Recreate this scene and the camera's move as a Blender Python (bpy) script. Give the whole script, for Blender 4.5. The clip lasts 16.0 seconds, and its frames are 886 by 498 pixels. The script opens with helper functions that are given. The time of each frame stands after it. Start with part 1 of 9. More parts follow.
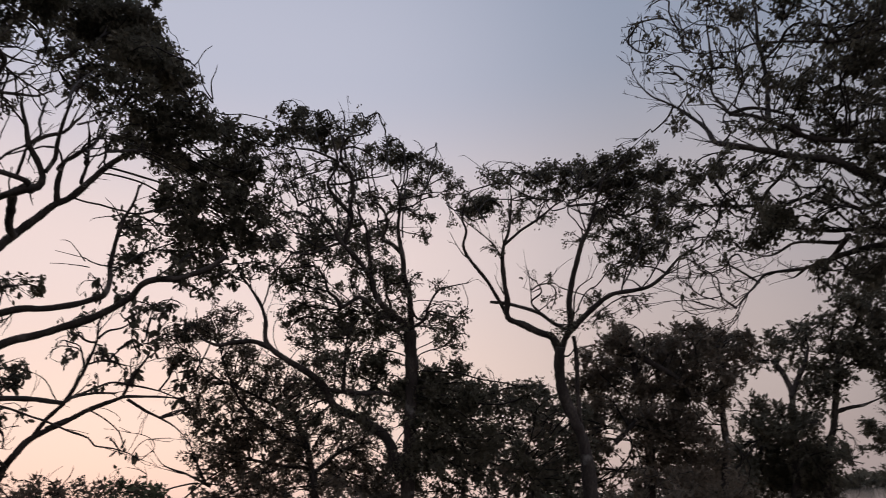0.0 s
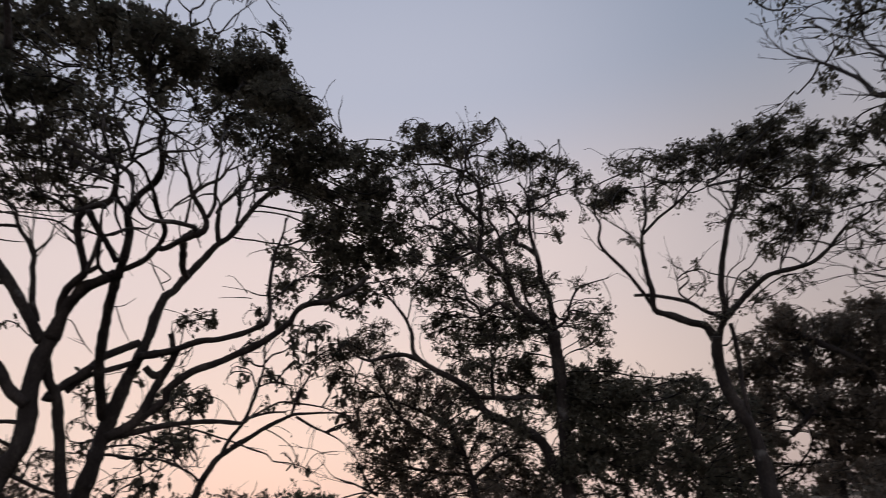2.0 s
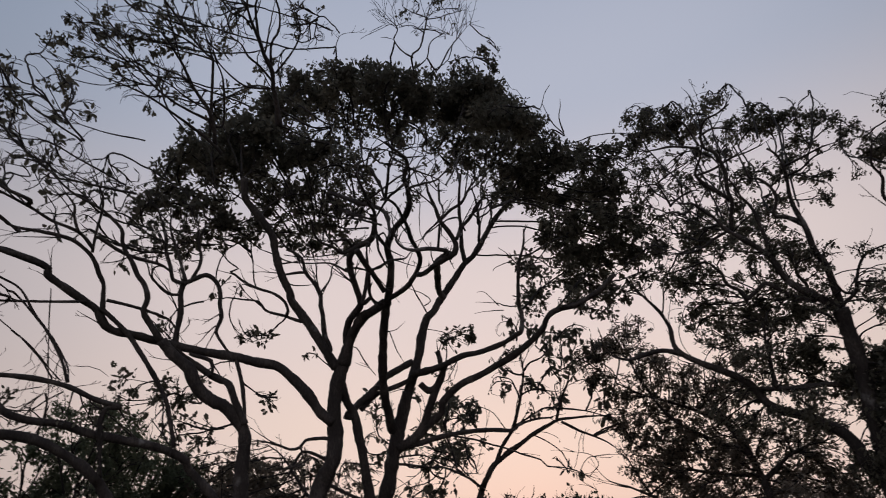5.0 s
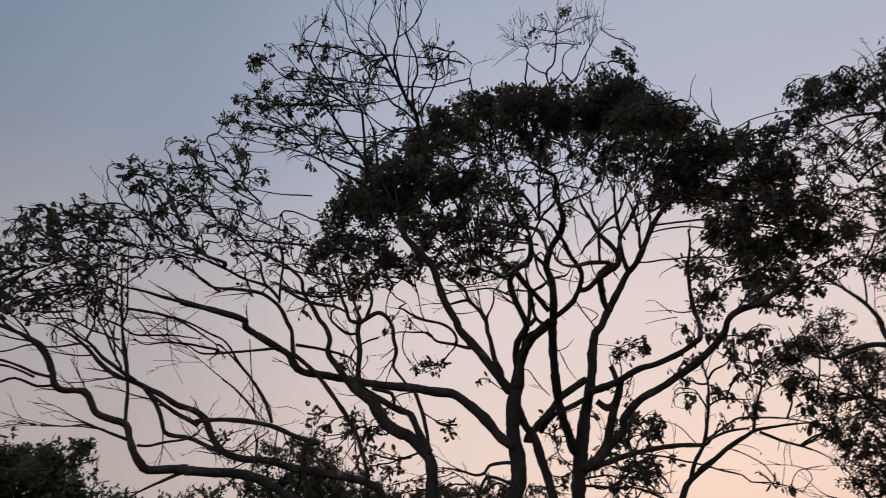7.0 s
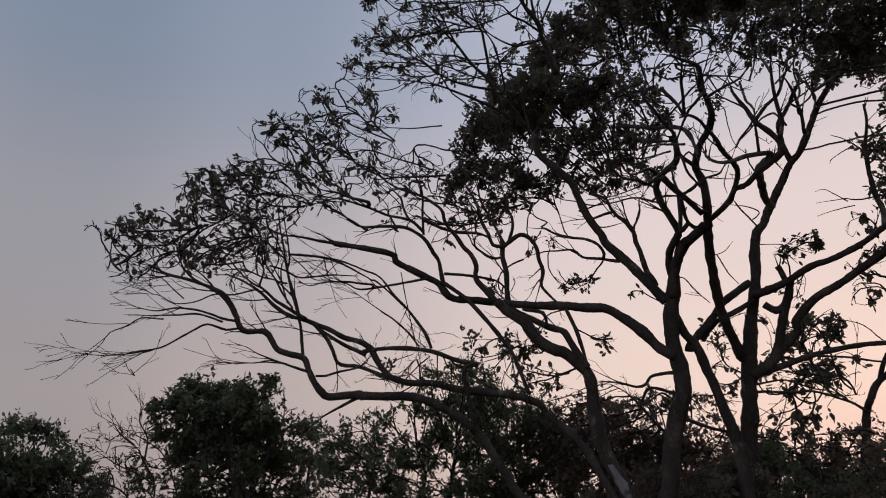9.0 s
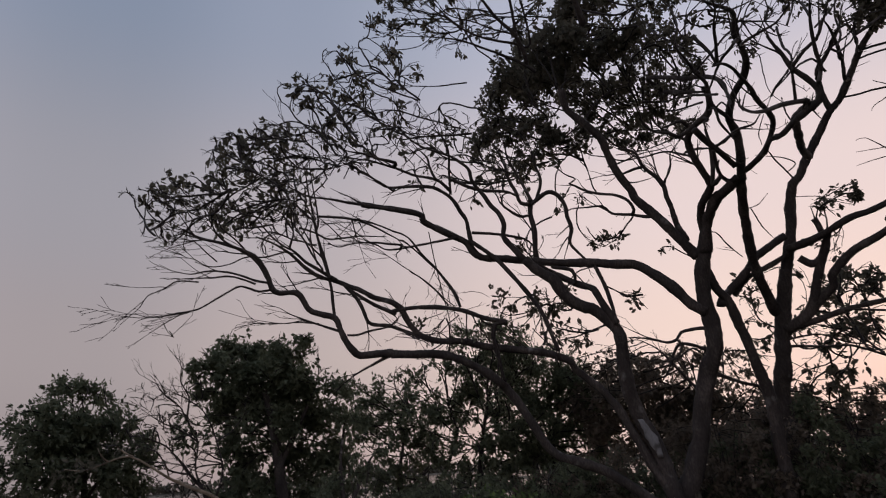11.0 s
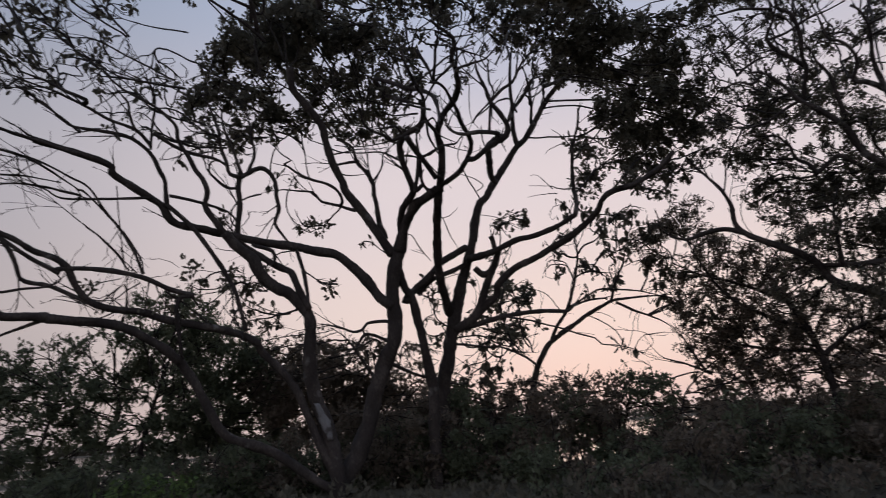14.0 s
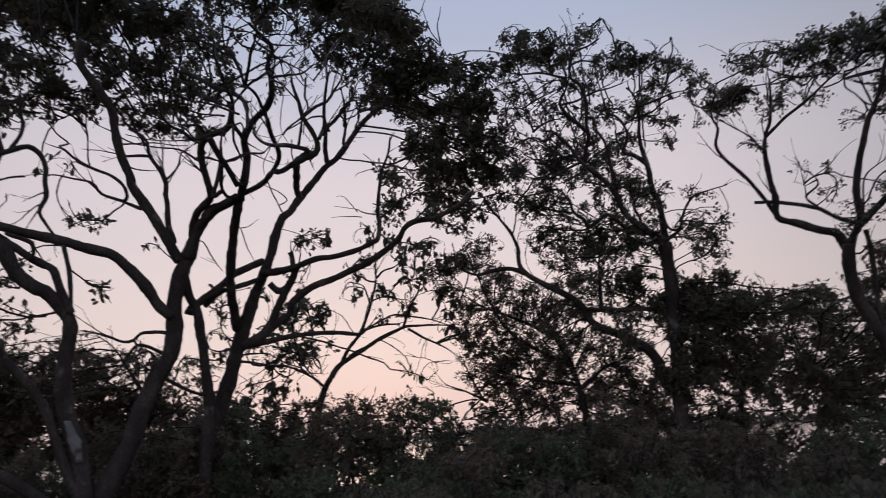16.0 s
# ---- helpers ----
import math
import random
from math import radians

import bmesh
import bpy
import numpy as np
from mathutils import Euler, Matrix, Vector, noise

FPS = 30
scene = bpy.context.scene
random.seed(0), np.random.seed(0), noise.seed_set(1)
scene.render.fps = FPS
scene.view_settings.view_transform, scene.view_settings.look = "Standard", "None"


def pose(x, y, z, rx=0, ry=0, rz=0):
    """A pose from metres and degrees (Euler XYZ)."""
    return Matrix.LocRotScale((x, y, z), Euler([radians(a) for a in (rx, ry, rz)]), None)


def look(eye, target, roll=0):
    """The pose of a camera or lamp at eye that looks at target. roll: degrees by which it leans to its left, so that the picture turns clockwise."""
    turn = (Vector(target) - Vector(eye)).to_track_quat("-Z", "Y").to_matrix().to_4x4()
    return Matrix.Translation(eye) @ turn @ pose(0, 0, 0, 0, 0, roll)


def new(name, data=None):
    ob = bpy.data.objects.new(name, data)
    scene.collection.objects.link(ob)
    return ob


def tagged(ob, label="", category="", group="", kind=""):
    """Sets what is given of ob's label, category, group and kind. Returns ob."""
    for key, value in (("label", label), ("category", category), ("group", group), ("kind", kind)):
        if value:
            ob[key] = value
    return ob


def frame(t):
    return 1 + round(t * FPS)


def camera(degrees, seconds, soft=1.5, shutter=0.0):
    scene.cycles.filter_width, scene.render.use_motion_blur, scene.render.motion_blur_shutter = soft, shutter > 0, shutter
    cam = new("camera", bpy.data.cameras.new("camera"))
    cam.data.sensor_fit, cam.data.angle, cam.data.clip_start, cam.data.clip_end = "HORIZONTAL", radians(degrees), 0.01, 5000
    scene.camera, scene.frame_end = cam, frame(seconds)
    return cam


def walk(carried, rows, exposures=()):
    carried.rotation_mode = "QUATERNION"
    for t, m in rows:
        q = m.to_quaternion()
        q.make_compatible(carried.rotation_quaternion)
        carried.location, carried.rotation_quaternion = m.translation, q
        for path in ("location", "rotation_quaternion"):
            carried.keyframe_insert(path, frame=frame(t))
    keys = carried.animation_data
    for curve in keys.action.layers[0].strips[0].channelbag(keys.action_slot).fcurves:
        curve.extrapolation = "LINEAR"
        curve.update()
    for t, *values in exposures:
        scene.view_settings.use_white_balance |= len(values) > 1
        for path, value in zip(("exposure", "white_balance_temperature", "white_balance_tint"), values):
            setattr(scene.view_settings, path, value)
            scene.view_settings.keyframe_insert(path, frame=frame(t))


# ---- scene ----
cam = camera(70.22, 16.0, soft=1.0, shutter=0.5)
# seconds, place in metres, tilt, lean and turn in degrees: a person turning on the spot, the camera held out
ROWS = [
    (0.0, 0.253, 0.140, 1.602, 112.58, 3.45, 1.73),
    (0.5, 0.234, 0.137, 1.617, 112.46, 4.30, 5.23),
    (1.0, 0.223, 0.124, 1.621, 113.37, 4.59, 7.96),
    (1.5, 0.225, 0.101, 1.624, 113.79, 4.72, 11.52),
    (2.0, 0.188, 0.096, 1.627, 113.83, 4.54, 15.17),
    (2.5, 0.164, 0.051, 1.627, 114.02, 4.84, 22.71),
    (3.0, 0.142, -0.045, 1.628, 114.62, 4.81, 28.89),
    (3.2, 0.118, -0.056, 1.639, 114.27, 4.85, 30.19),
    (5.3, 0.009, -0.084, 1.593, 116.13, 4.54, 39.97),
    (5.5, 0.004, -0.107, 1.592, 115.76, 5.47, 41.62),
    (6.0, 0.009, -0.126, 1.598, 117.33, 4.73, 44.62),
    (6.5, -0.015, -0.177, 1.621, 118.33, 3.76, 49.51),
    (7.0, -0.020, -0.207, 1.623, 118.74, 3.68, 53.47),
    (7.5, -0.044, -0.224, 1.632, 117.86, 4.11, 56.50),
    (8.0, -0.068, -0.222, 1.619, 115.75, 4.48, 60.11),
    (8.5, -0.150, -0.227, 1.611, 113.66, 4.34, 64.86),
    (9.0, -0.172, -0.241, 1.617, 112.85, 4.10, 67.34),
    (9.2, -0.194, -0.234, 1.612, 113.81, 3.91, 67.50),
    (10.3, -0.180, -0.219, 1.594, 110.98, 3.93, 71.00),
    (11.3, -0.165, -0.204, 1.575, 108.15, 3.96, 68.73),
    (11.5, -0.166, -0.193, 1.569, 107.50, 3.76, 66.65),
    (12.0, -0.176, -0.147, 1.563, 105.44, 3.53, 61.32),
    (12.5, -0.160, -0.103, 1.551, 104.93, 3.59, 56.64),
    (13.0, -0.127, -0.062, 1.557, 104.83, 3.62, 51.81),
    (13.5, -0.094, -0.037, 1.557, 105.62, 3.84, 47.41),
    (14.0, -0.061, -0.010, 1.572, 106.07, 3.76, 42.92),
    (14.5, -0.057, 0.016, 1.592, 105.01, 4.56, 38.40),
    (15.0, -0.016, 0.038, 1.586, 105.89, 4.94, 33.51),
    (15.5, 0.012, 0.032, 1.611, 106.57, 4.30, 28.91),
    (16.0, 0.037, 0.047, 1.603, 106.81, 3.03, 24.25),
]
walk(cam, [(t, pose(x, y, z, rx, ry, rz)) for t, x, y, z, rx, ry, rz in ROWS], exposures=[(0.0, 0.19, 6780, 13), (3.0, 0.05, 6620, 10.5), (5.5, 0.03, 6600, 10), (9.0, 0.06, 6650, 11), (11.5, 0.12, 6680, 14), (14.5, 0.06, 6150, 10), (16.0, 0.06, 6100, 10)])

# ---- world and sun: afterglow, the sun just under the skyline ----
GLOW = 30.0  # degrees to the left of north at which the sun has set
world = bpy.data.worlds.new("dusk")
scene.world = world
world.use_nodes = True
wn, wl = world.node_tree.nodes, world.node_tree.links
wn.clear()


def wnode(kind, **sets):
    n = wn.new(kind)
    for key, value in sets.items():
        n.inputs[key].default_value = value
    return n


def math_node(tree_nodes, links, op, a, b=None):
    n = tree_nodes.new("ShaderNodeMath")
    n.operation = op
    for i, v in enumerate((a, b)):
        if v is None:
            continue
        if isinstance(v, (int, float)):
            n.inputs[i].default_value = v
        else:
            links.new(v, n.inputs[i])
    return n.outputs[0]


def ramp(tree_nodes, links, fac, stops, ease="EASE"):
    n = tree_nodes.new("ShaderNodeValToRGB")
    n.color_ramp.interpolation = ease
    while len(n.color_ramp.elements) < len(stops):
        n.color_ramp.elements.new(0.5)
    for e, (p, c) in zip(n.color_ramp.elements, stops):
        e.position, e.color = p, (*c, 1)
    if fac is not None:
        links.new(fac, n.inputs[0])
    return n.outputs[0]


coord = wn.new("ShaderNodeTexCoord")
sep = wn.new("ShaderNodeSeparateXYZ")
wl.new(coord.outputs["Generated"], sep.inputs[0])
high = math_node(wn, wl, "MAXIMUM", sep.outputs[2], 0.0)
gx, gy = -math.sin(radians(GLOW)), math.cos(radians(GLOW))
flat = math_node(wn, wl, "SQRT", math_node(wn, wl, "ADD", math_node(wn, wl, "MULTIPLY", sep.outputs[0], sep.outputs[0]), math_node(wn, wl, "MULTIPLY", sep.outputs[1], sep.outputs[1])))
along = math_node(wn, wl, "DIVIDE", math_node(wn, wl, "ADD", math_node(wn, wl, "MULTIPLY", sep.outputs[0], gx), math_node(wn, wl, "MULTIPLY", sep.outputs[1], gy)), math_node(wn, wl, "MAXIMUM", flat, 0.05))
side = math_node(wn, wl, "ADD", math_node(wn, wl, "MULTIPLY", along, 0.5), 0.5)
warm = ramp(wn, wl, high, [(0.0, (0.725, 0.55, 0.495)), (0.16, (0.785, 0.625, 0.565)), (0.36, (0.72, 0.61, 0.60)), (0.62, (0.425, 0.455, 0.562)), (1.0, (0.19, 0.265, 0.40))])
cool = ramp(wn, wl, high, [(0.0, (0.19, 0.18, 0.197)), (0.2, (0.238, 0.23, 0.256)), (0.42, (0.22, 0.24, 0.286)), (0.7, (0.148, 0.205, 0.298)), (1.0, (0.14, 0.19, 0.29))])
# added fill: the unseen cool sky opposite the glow, brightened to lift dark foliage
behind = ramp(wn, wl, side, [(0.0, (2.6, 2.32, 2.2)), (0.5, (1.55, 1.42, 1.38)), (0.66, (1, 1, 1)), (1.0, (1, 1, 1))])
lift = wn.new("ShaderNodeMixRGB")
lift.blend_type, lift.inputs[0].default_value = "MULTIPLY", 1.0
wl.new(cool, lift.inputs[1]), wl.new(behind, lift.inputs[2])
near_glow = ramp(wn, wl, side, [(0.0, (0, 0, 0)), (0.5, (0.06, 0.06, 0.06)), (0.68, (0.16, 0.16, 0.16)), (0.8, (0.37, 0.37, 0.37)), (1.0, (1, 1, 1))])
mix = wn.new("ShaderNodeMixRGB")
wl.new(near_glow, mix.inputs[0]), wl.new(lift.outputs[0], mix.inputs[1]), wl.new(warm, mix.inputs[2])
sky = wn.new("ShaderNodeTexSky")
sky.sky_type, sky.sun_disc = "NISHITA", False
sky.sun_elevation, sky.sun_rotation, sky.dust_density = radians(0.5), radians(-GLOW), 3.0
both = wn.new("ShaderNodeMixRGB")
both.blend_type, both.inputs[0].default_value = "ADD", 0.02
wl.new(mix.outputs[0], both.inputs[1]), wl.new(sky.outputs[0], both.inputs[2])
back = wnode("ShaderNodeBackground", Strength=1.0)
wl.new(both.outputs[0], back.inputs[0])
wl.new(back.outputs[0], wn.new("ShaderNodeOutputWorld").inputs[0])

sun = new("sun", bpy.data.lights.new("sun", "SUN"))
sun.data.energy, sun.data.angle, sun.data.color = 0.12, radians(25), (1.0, 0.72, 0.55)
sun.matrix_world = look((gx * 100, gy * 100, 8), (0, 0, 4))


# ---- materials ----
def material(name, stops, scale=3.0, fine=40.0, rough=0.85, bump=0.3, patches=None, island=False, stretch=(1, 1, 1), gloss=0.3, thin=0.0):
    """A surface of two noises: broad stains and fine grain, with relief. patches: a second colour in blotches of its own shape."""
    m = bpy.data.materials.new(name)
    m.use_nodes = True
    ns, ls = m.node_tree.nodes, m.node_tree.links
    bsdf = ns["Principled BSDF"]
    co = ns.new("ShaderNodeTexCoord")
    mp = ns.new("ShaderNodeMapping")
    mp.inputs["Scale"].default_value = stretch
    ls.new(co.outputs["Object"], mp.inputs[0])
    broad, grain = ns.new("ShaderNodeTexNoise"), ns.new("ShaderNodeTexNoise")
    broad.inputs["Scale"].default_value, grain.inputs["Scale"].default_value = scale, fine
    broad.inputs["Detail"].default_value, grain.inputs["Detail"].default_value = 4, 6
    ls.new(mp.outputs[0], broad.inputs["Vector"]), ls.new(mp.outputs[0], grain.inputs["Vector"])
    fac = math_node(ns, ls, "ADD", math_node(ns, ls, "MULTIPLY", broad.outputs[0], 0.6), math_node(ns, ls, "MULTIPLY", grain.outputs[0], 0.4))
    if island:
        geo = ns.new("ShaderNodeNewGeometry")
        fac = math_node(ns, ls, "ADD", math_node(ns, ls, "MULTIPLY", fac, 0.45), math_node(ns, ls, "MULTIPLY", geo.outputs["Random Per Island"], 0.55))
    colour = ramp(ns, ls, fac, stops, "LINEAR")
    if patches:
        blot = ns.new("ShaderNodeTexNoise")
        blot.inputs["Scale"].default_value, blot.inputs["Detail"].default_value = patches[1], 5
        ls.new(co.outputs["Object"], blot.inputs["Vector"])
        mask = ramp(ns, ls, blot.outputs[0], [(patches[2], (0, 0, 0)), (patches[2] + 0.13, (1, 1, 1))])
        mx = ns.new("ShaderNodeMixRGB")
        mx.inputs[2].default_value = (*patches[0], 1)
        ls.new(mask, mx.inputs[0]), ls.new(colour, mx.inputs[1])
        colour = mx.outputs[0]
    ls.new(colour, bsdf.inputs["Base Color"])
    bsdf.inputs["Roughness"].default_value = rough
    bsdf.inputs["Specular IOR Level"].default_value = gloss
    if bump:
        b = ns.new("ShaderNodeBump")
        b.inputs["Strength"].default_value, b.inputs["Distance"].default_value = bump, 0.02
        ls.new(grain.outputs[0], b.inputs["Height"]), ls.new(b.outputs[0], bsdf.inputs["Normal"])
    if thin:
        tr = ns.new("ShaderNodeBsdfTranslucent")
        ls.new(colour, tr.inputs[0])
        ms = ns.new("ShaderNodeMixShader")
        ms.inputs[0].default_value = thin
        ls.new(bsdf.outputs[0], ms.inputs[1]), ls.new(tr.outputs[0], ms.inputs[2])
        ls.new(ms.outputs[0], ns["Material Output"].inputs[0])
    return m


BARK = material("bark", [(0.32, (0.020, 0.0165, 0.0148)), (0.5, (0.042, 0.035, 0.031)), (0.68, (0.095, 0.08, 0.07))], 2.4, 26, 0.92, 0.9, ((0.20, 0.19, 0.178), 1.5, 0.63), stretch=(1, 1, 0.35))
TWIG = material("twig_bark", [(0.3, (0.018, 0.015, 0.013)), (0.7, (0.042, 0.036, 0.031))], 2.0, 30, 0.9, 0)
LEAF = material("leaf_green", [(0.2, (0.105, 0.098, 0.074)), (0.55, (0.13, 0.121, 0.092)), (0.85, (0.16, 0.15, 0.11))], 0.8, 8, 0.75, 0, island=True, gloss=0.06, thin=0.45)
LEAF_DRY = material("leaf_brown_green", [(0.2, (0.125, 0.106, 0.082)), (0.55, (0.17, 0.142, 0.11)), (0.9, (0.23, 0.18, 0.135))], 0.8, 8, 0.75, 0, island=True, gloss=0.06, thin=0.45)
LEAF_FRESH = material("leaf_fresh_green", [(0.2, (0.085, 0.13, 0.045)), (0.55, (0.13, 0.19, 0.065)), (0.9, (0.19, 0.25, 0.09))], 0.8, 8, 0.7, 0, island=True, gloss=0.1, thin=0.4)
LEAF_DEEP = material("leaf_deep_green", [(0.2, (0.096, 0.108, 0.07)), (0.55, (0.13, 0.146, 0.092)), (0.9, (0.17, 0.19, 0.12))], 0.8, 8, 0.75, 0, island=True, gloss=0.06, thin=0.45)
DEAD = material("dead_wood", [(0.3, (0.10, 0.07, 0.045)), (0.7, (0.40, 0.33, 0.24))], 2.0, 26, 0.85, 0.5, ((0.07, 0.052, 0.038), 2.2, 0.52), stretch=(1, 1, 1))
SOIL = material("soil_and_grass", [(0.3, (0.035, 0.036, 0.02)), (0.5, (0.07, 0.06, 0.04)), (0.75, (0.11, 0.09, 0.06))], 0.25, 5, 0.95, 0.8)
GRASS = material("grass_blade", [(0.2, (0.03, 0.045, 0.015)), (0.8, (0.10, 0.11, 0.05))], 0.5, 6, 0.7, 0, island=True, thin=0.2)

PEELED = material("peeled_bark", [(0.3, (0.09, 0.088, 0.086)), (0.6, (0.19, 0.19, 0.19)), (0.8, (0.28, 0.28, 0.28))], 3.0, 30, 0.85, 0.4, ((0.06, 0.055, 0.05), 3.0, 0.56), stretch=(1, 1, 0.4))

WATER = bpy.data.materials.new("lake_water")
WATER.use_nodes = True
wb = WATER.node_tree.nodes["Principled BSDF"]
wb.inputs["Base Color"].default_value, wb.inputs["Roughness"].default_value, wb.inputs["IOR"].default_value = (0.02, 0.03, 0.035, 1), 0.08, 1.33
wnz, wbp = WATER.node_tree.nodes.new("ShaderNodeTexNoise"), WATER.node_tree.nodes.new("ShaderNodeBump")
wnz.inputs["Scale"].default_value, wnz.inputs["Detail"].default_value = 0.7, 4
wbp.inputs["Strength"].default_value, wbp.inputs["Distance"].default_value = 0.5, 0.08
WATER.node_tree.links.new(wnz.outputs[0], wbp.inputs["Height"])
WATER.node_tree.links.new(wbp.outputs[0], wb.inputs["Normal"])


# ---- mesh helpers ----
class Shell:
    """Gathers points and faces for one mesh."""

    def __init__(self):
        self.v, self.f = [], []

    def tube(self, pts, radii, sides, rough=0.0, cap=True):
        pts = [Vector(p) for p in pts]
        start, n = len(self.v), len(pts)
        side = Vector((1, 0, 0))
        for i, p in enumerate(pts):
            d = (pts[min(i + 1, n - 1)] - pts[max(i - 1, 0)]).normalized()
            side = side - d * side.dot(d)
            if side.length < 1e-3:
                side = d.orthogonal()
            side.normalize()
            up = d.cross(side)
            for k in range(sides):
                a = 2 * math.pi * k / sides
                r = radii[i]
                if rough:
                    r *= 1 + rough * (noise.noise(p * 1.7 + Vector((3 * math.cos(a), 3 * math.sin(a), 0))) + 0.6 * noise.noise(p * 4.5 + Vector((9 * math.cos(a), 9 * math.sin(a), 0))))
                self.v.append(p + (side * math.cos(a) + up * math.sin(a)) * r)
        for i in range(n - 1):
            for k in range(sides):
                a, b = start + i * sides + k, start + i * sides + (k + 1) % sides
                self.f.append((a, b, b + sides, a + sides))
        if cap:
            self.f.append(tuple(start + k for k in range(sides))[::-1])
            self.f.append(tuple(start + (n - 1) * sides + k for k in range(sides)))

    def mesh(self, name, mat, smooth=True):
        me = bpy.data.meshes.new(name)
        me.from_pydata([tuple(p) for p in self.v], [], self.f)
        me.materials.append(mat)
        if smooth:
            me.polygons.foreach_set("use_smooth", [True] * len(me.polygons))
        me.update()
        return me


def part(name, me, parent, label="", kind=""):
    ob = new(name, me)
    ob.parent = parent
    return tagged(ob, label, kind=kind)


def smooth_line(pts, r0, r1, step=0.10, wobble=0.012):
    """A Catmull-Rom line through pts, with a tapering radius and a little knottiness."""
    p = [Vector(q) for q in pts]
    p = [p[0] * 2 - p[1]] + p + [p[-1] * 2 - p[-2]]
    line = []
    for i in range(1, len(p) - 2):
        n = max(2, int((p[i + 1] - p[i]).length / step))
        for k in range(n):
            t = k / n
            a, b, c, d = p[i - 1], p[i], p[i + 1], p[i + 2]
            line.append(0.5 * ((2 * b) + (c - a) * t + (2 * a - 5 * b + 4 * c - d) * t * t + (3 * b - a - 3 * c + d) * t ** 3))
    line.append(p[-2])
    radii = []
    for i, q in enumerate(line):
        t = i / (len(line) - 1)
        w = min(1.0, t * 4) * min(1.0, (1 - t) * 4)
        line[i] = q + (noise.noise_vector(q * 1.6) * 1.3 + noise.noise_vector(q * 5.0) * 0.6) * wobble * w
        fine = 1.0 if r1 > 0.06 else 1 - 0.45 * max(0.0, t - 0.6) / 0.4
        radii.append((r0 + (r1 - r0) * t ** 0.7) * fine * (1 + 0.16 * noise.noise(q * 3.1) + 0.12 * noise.noise(q * 9.0)))
    return line, radii


def start_tree(x, y, turn):
    return {"at": pose(x, y, 0, 0, 0, turn), "limbs": [], "fine": [], "clumps": []}


def limb(tree, kind, r0, r1, *pts):
    tree["limbs"].append((kind, *smooth_line(pts, r0, r1)))


def clump(tree, centre, wide, high, cover, twigs, leaf=0.22):
    """A part of the crown: an egg of that half width and height; cover: how much of the sky behind it its leaves hide."""
    tree["clumps"].append((np.array(centre), wide, 0.75 * (wide + high) / 2 + 0.25, high, cover, twigs, leaf))


def sprout(rng, p, d, length, r, depth, hub, out):
    """A twig that runs fairly straight with small kinks, forks at a narrow angle and thins out."""
    pts, rad = [p.copy()], [r]
    n = max(3, int(length / 0.15))
    curl = Vector(rng.normal(size=3)) * 0.02 + Vector((0, 0, 0.012))
    for k in range(n):
        kink = 0.17 if rng.random() < 0.25 else 0.06
        d = (d + curl + Vector(rng.normal(size=3)) * kink).normalized()
        p = p + d * (length / n)
        pts.append(p.copy())
        rad.append(max(0.0065, r * (1 - 0.72 * (k + 1) / n)))
        if depth and k >= 1 and rng.random() < 0.42:
            off = Vector(rng.normal(size=3))
            off = (off - d * off.dot(d)).normalized()
            away = (p - hub).normalized()
            e = (d + off * rng.uniform(0.4, 0.8) + away * 0.25).normalized()
            sprout(rng, p, e, length * (1 - 0.5 * k / n) * rng.uniform(0.3, 0.6), rad[-1] * 0.75, depth - 1, hub, out)
    out.append((depth, pts, rad))


def laterals(tree, rng, per_metre, reach, hub):
    """Side branches along the thinner limbs: they leave at a slant, sweep on with the limb and fork."""
    grown, fine = [], []
    for parent, (kind, line, radii) in enumerate(list(tree["limbs"])):
        if kind != "limb":
            continue
        n = len(line)
        length = sum((line[i + 1] - line[i]).length for i in range(n - 1))
        spots = [int(n * rng.uniform(0.4, 0.97)) for _ in range(int(length * per_metre + rng.random()))] + [n - 2, n - 2]
        for i in spots:
            i = min(max(i, 1), n - 2)
            if radii[i] > 0.10:
                continue
            d = (line[i + 1] - line[i - 1]).normalized()
            wild = 0.22 if i == n - 2 else 0.42
            d = (d * 0.9 + (line[i] - hub).normalized() * 0.45 + Vector(rng.normal(size=3)) * wild + Vector((0, 0, 0.06))).normalized()
            out = []
            sprout(rng, line[i].copy(), d, reach * (rng.uniform(0.2, 0.45) if i == n - 2 else rng.uniform(0.35, 1.0)), max(0.010, min(0.6 * radii[i], 0.024)), 2, hub, out)
            for depth, pts, rad in out:
                if depth == 2:
                    grown.append(("branch", pts, rad, parent))
                else:
                    fine.append((pts, rad))
    tree["limbs"] += grown
    tree["fine"] = fine


def in_egg(rng, n, c, a, b, h):
    d = rng.normal(size=(n, 3))
    d /= np.linalg.norm(d, axis=1)[:, None]
    return c + d * (rng.random((n, 1)) ** 0.38) * np.array((a, b, h))


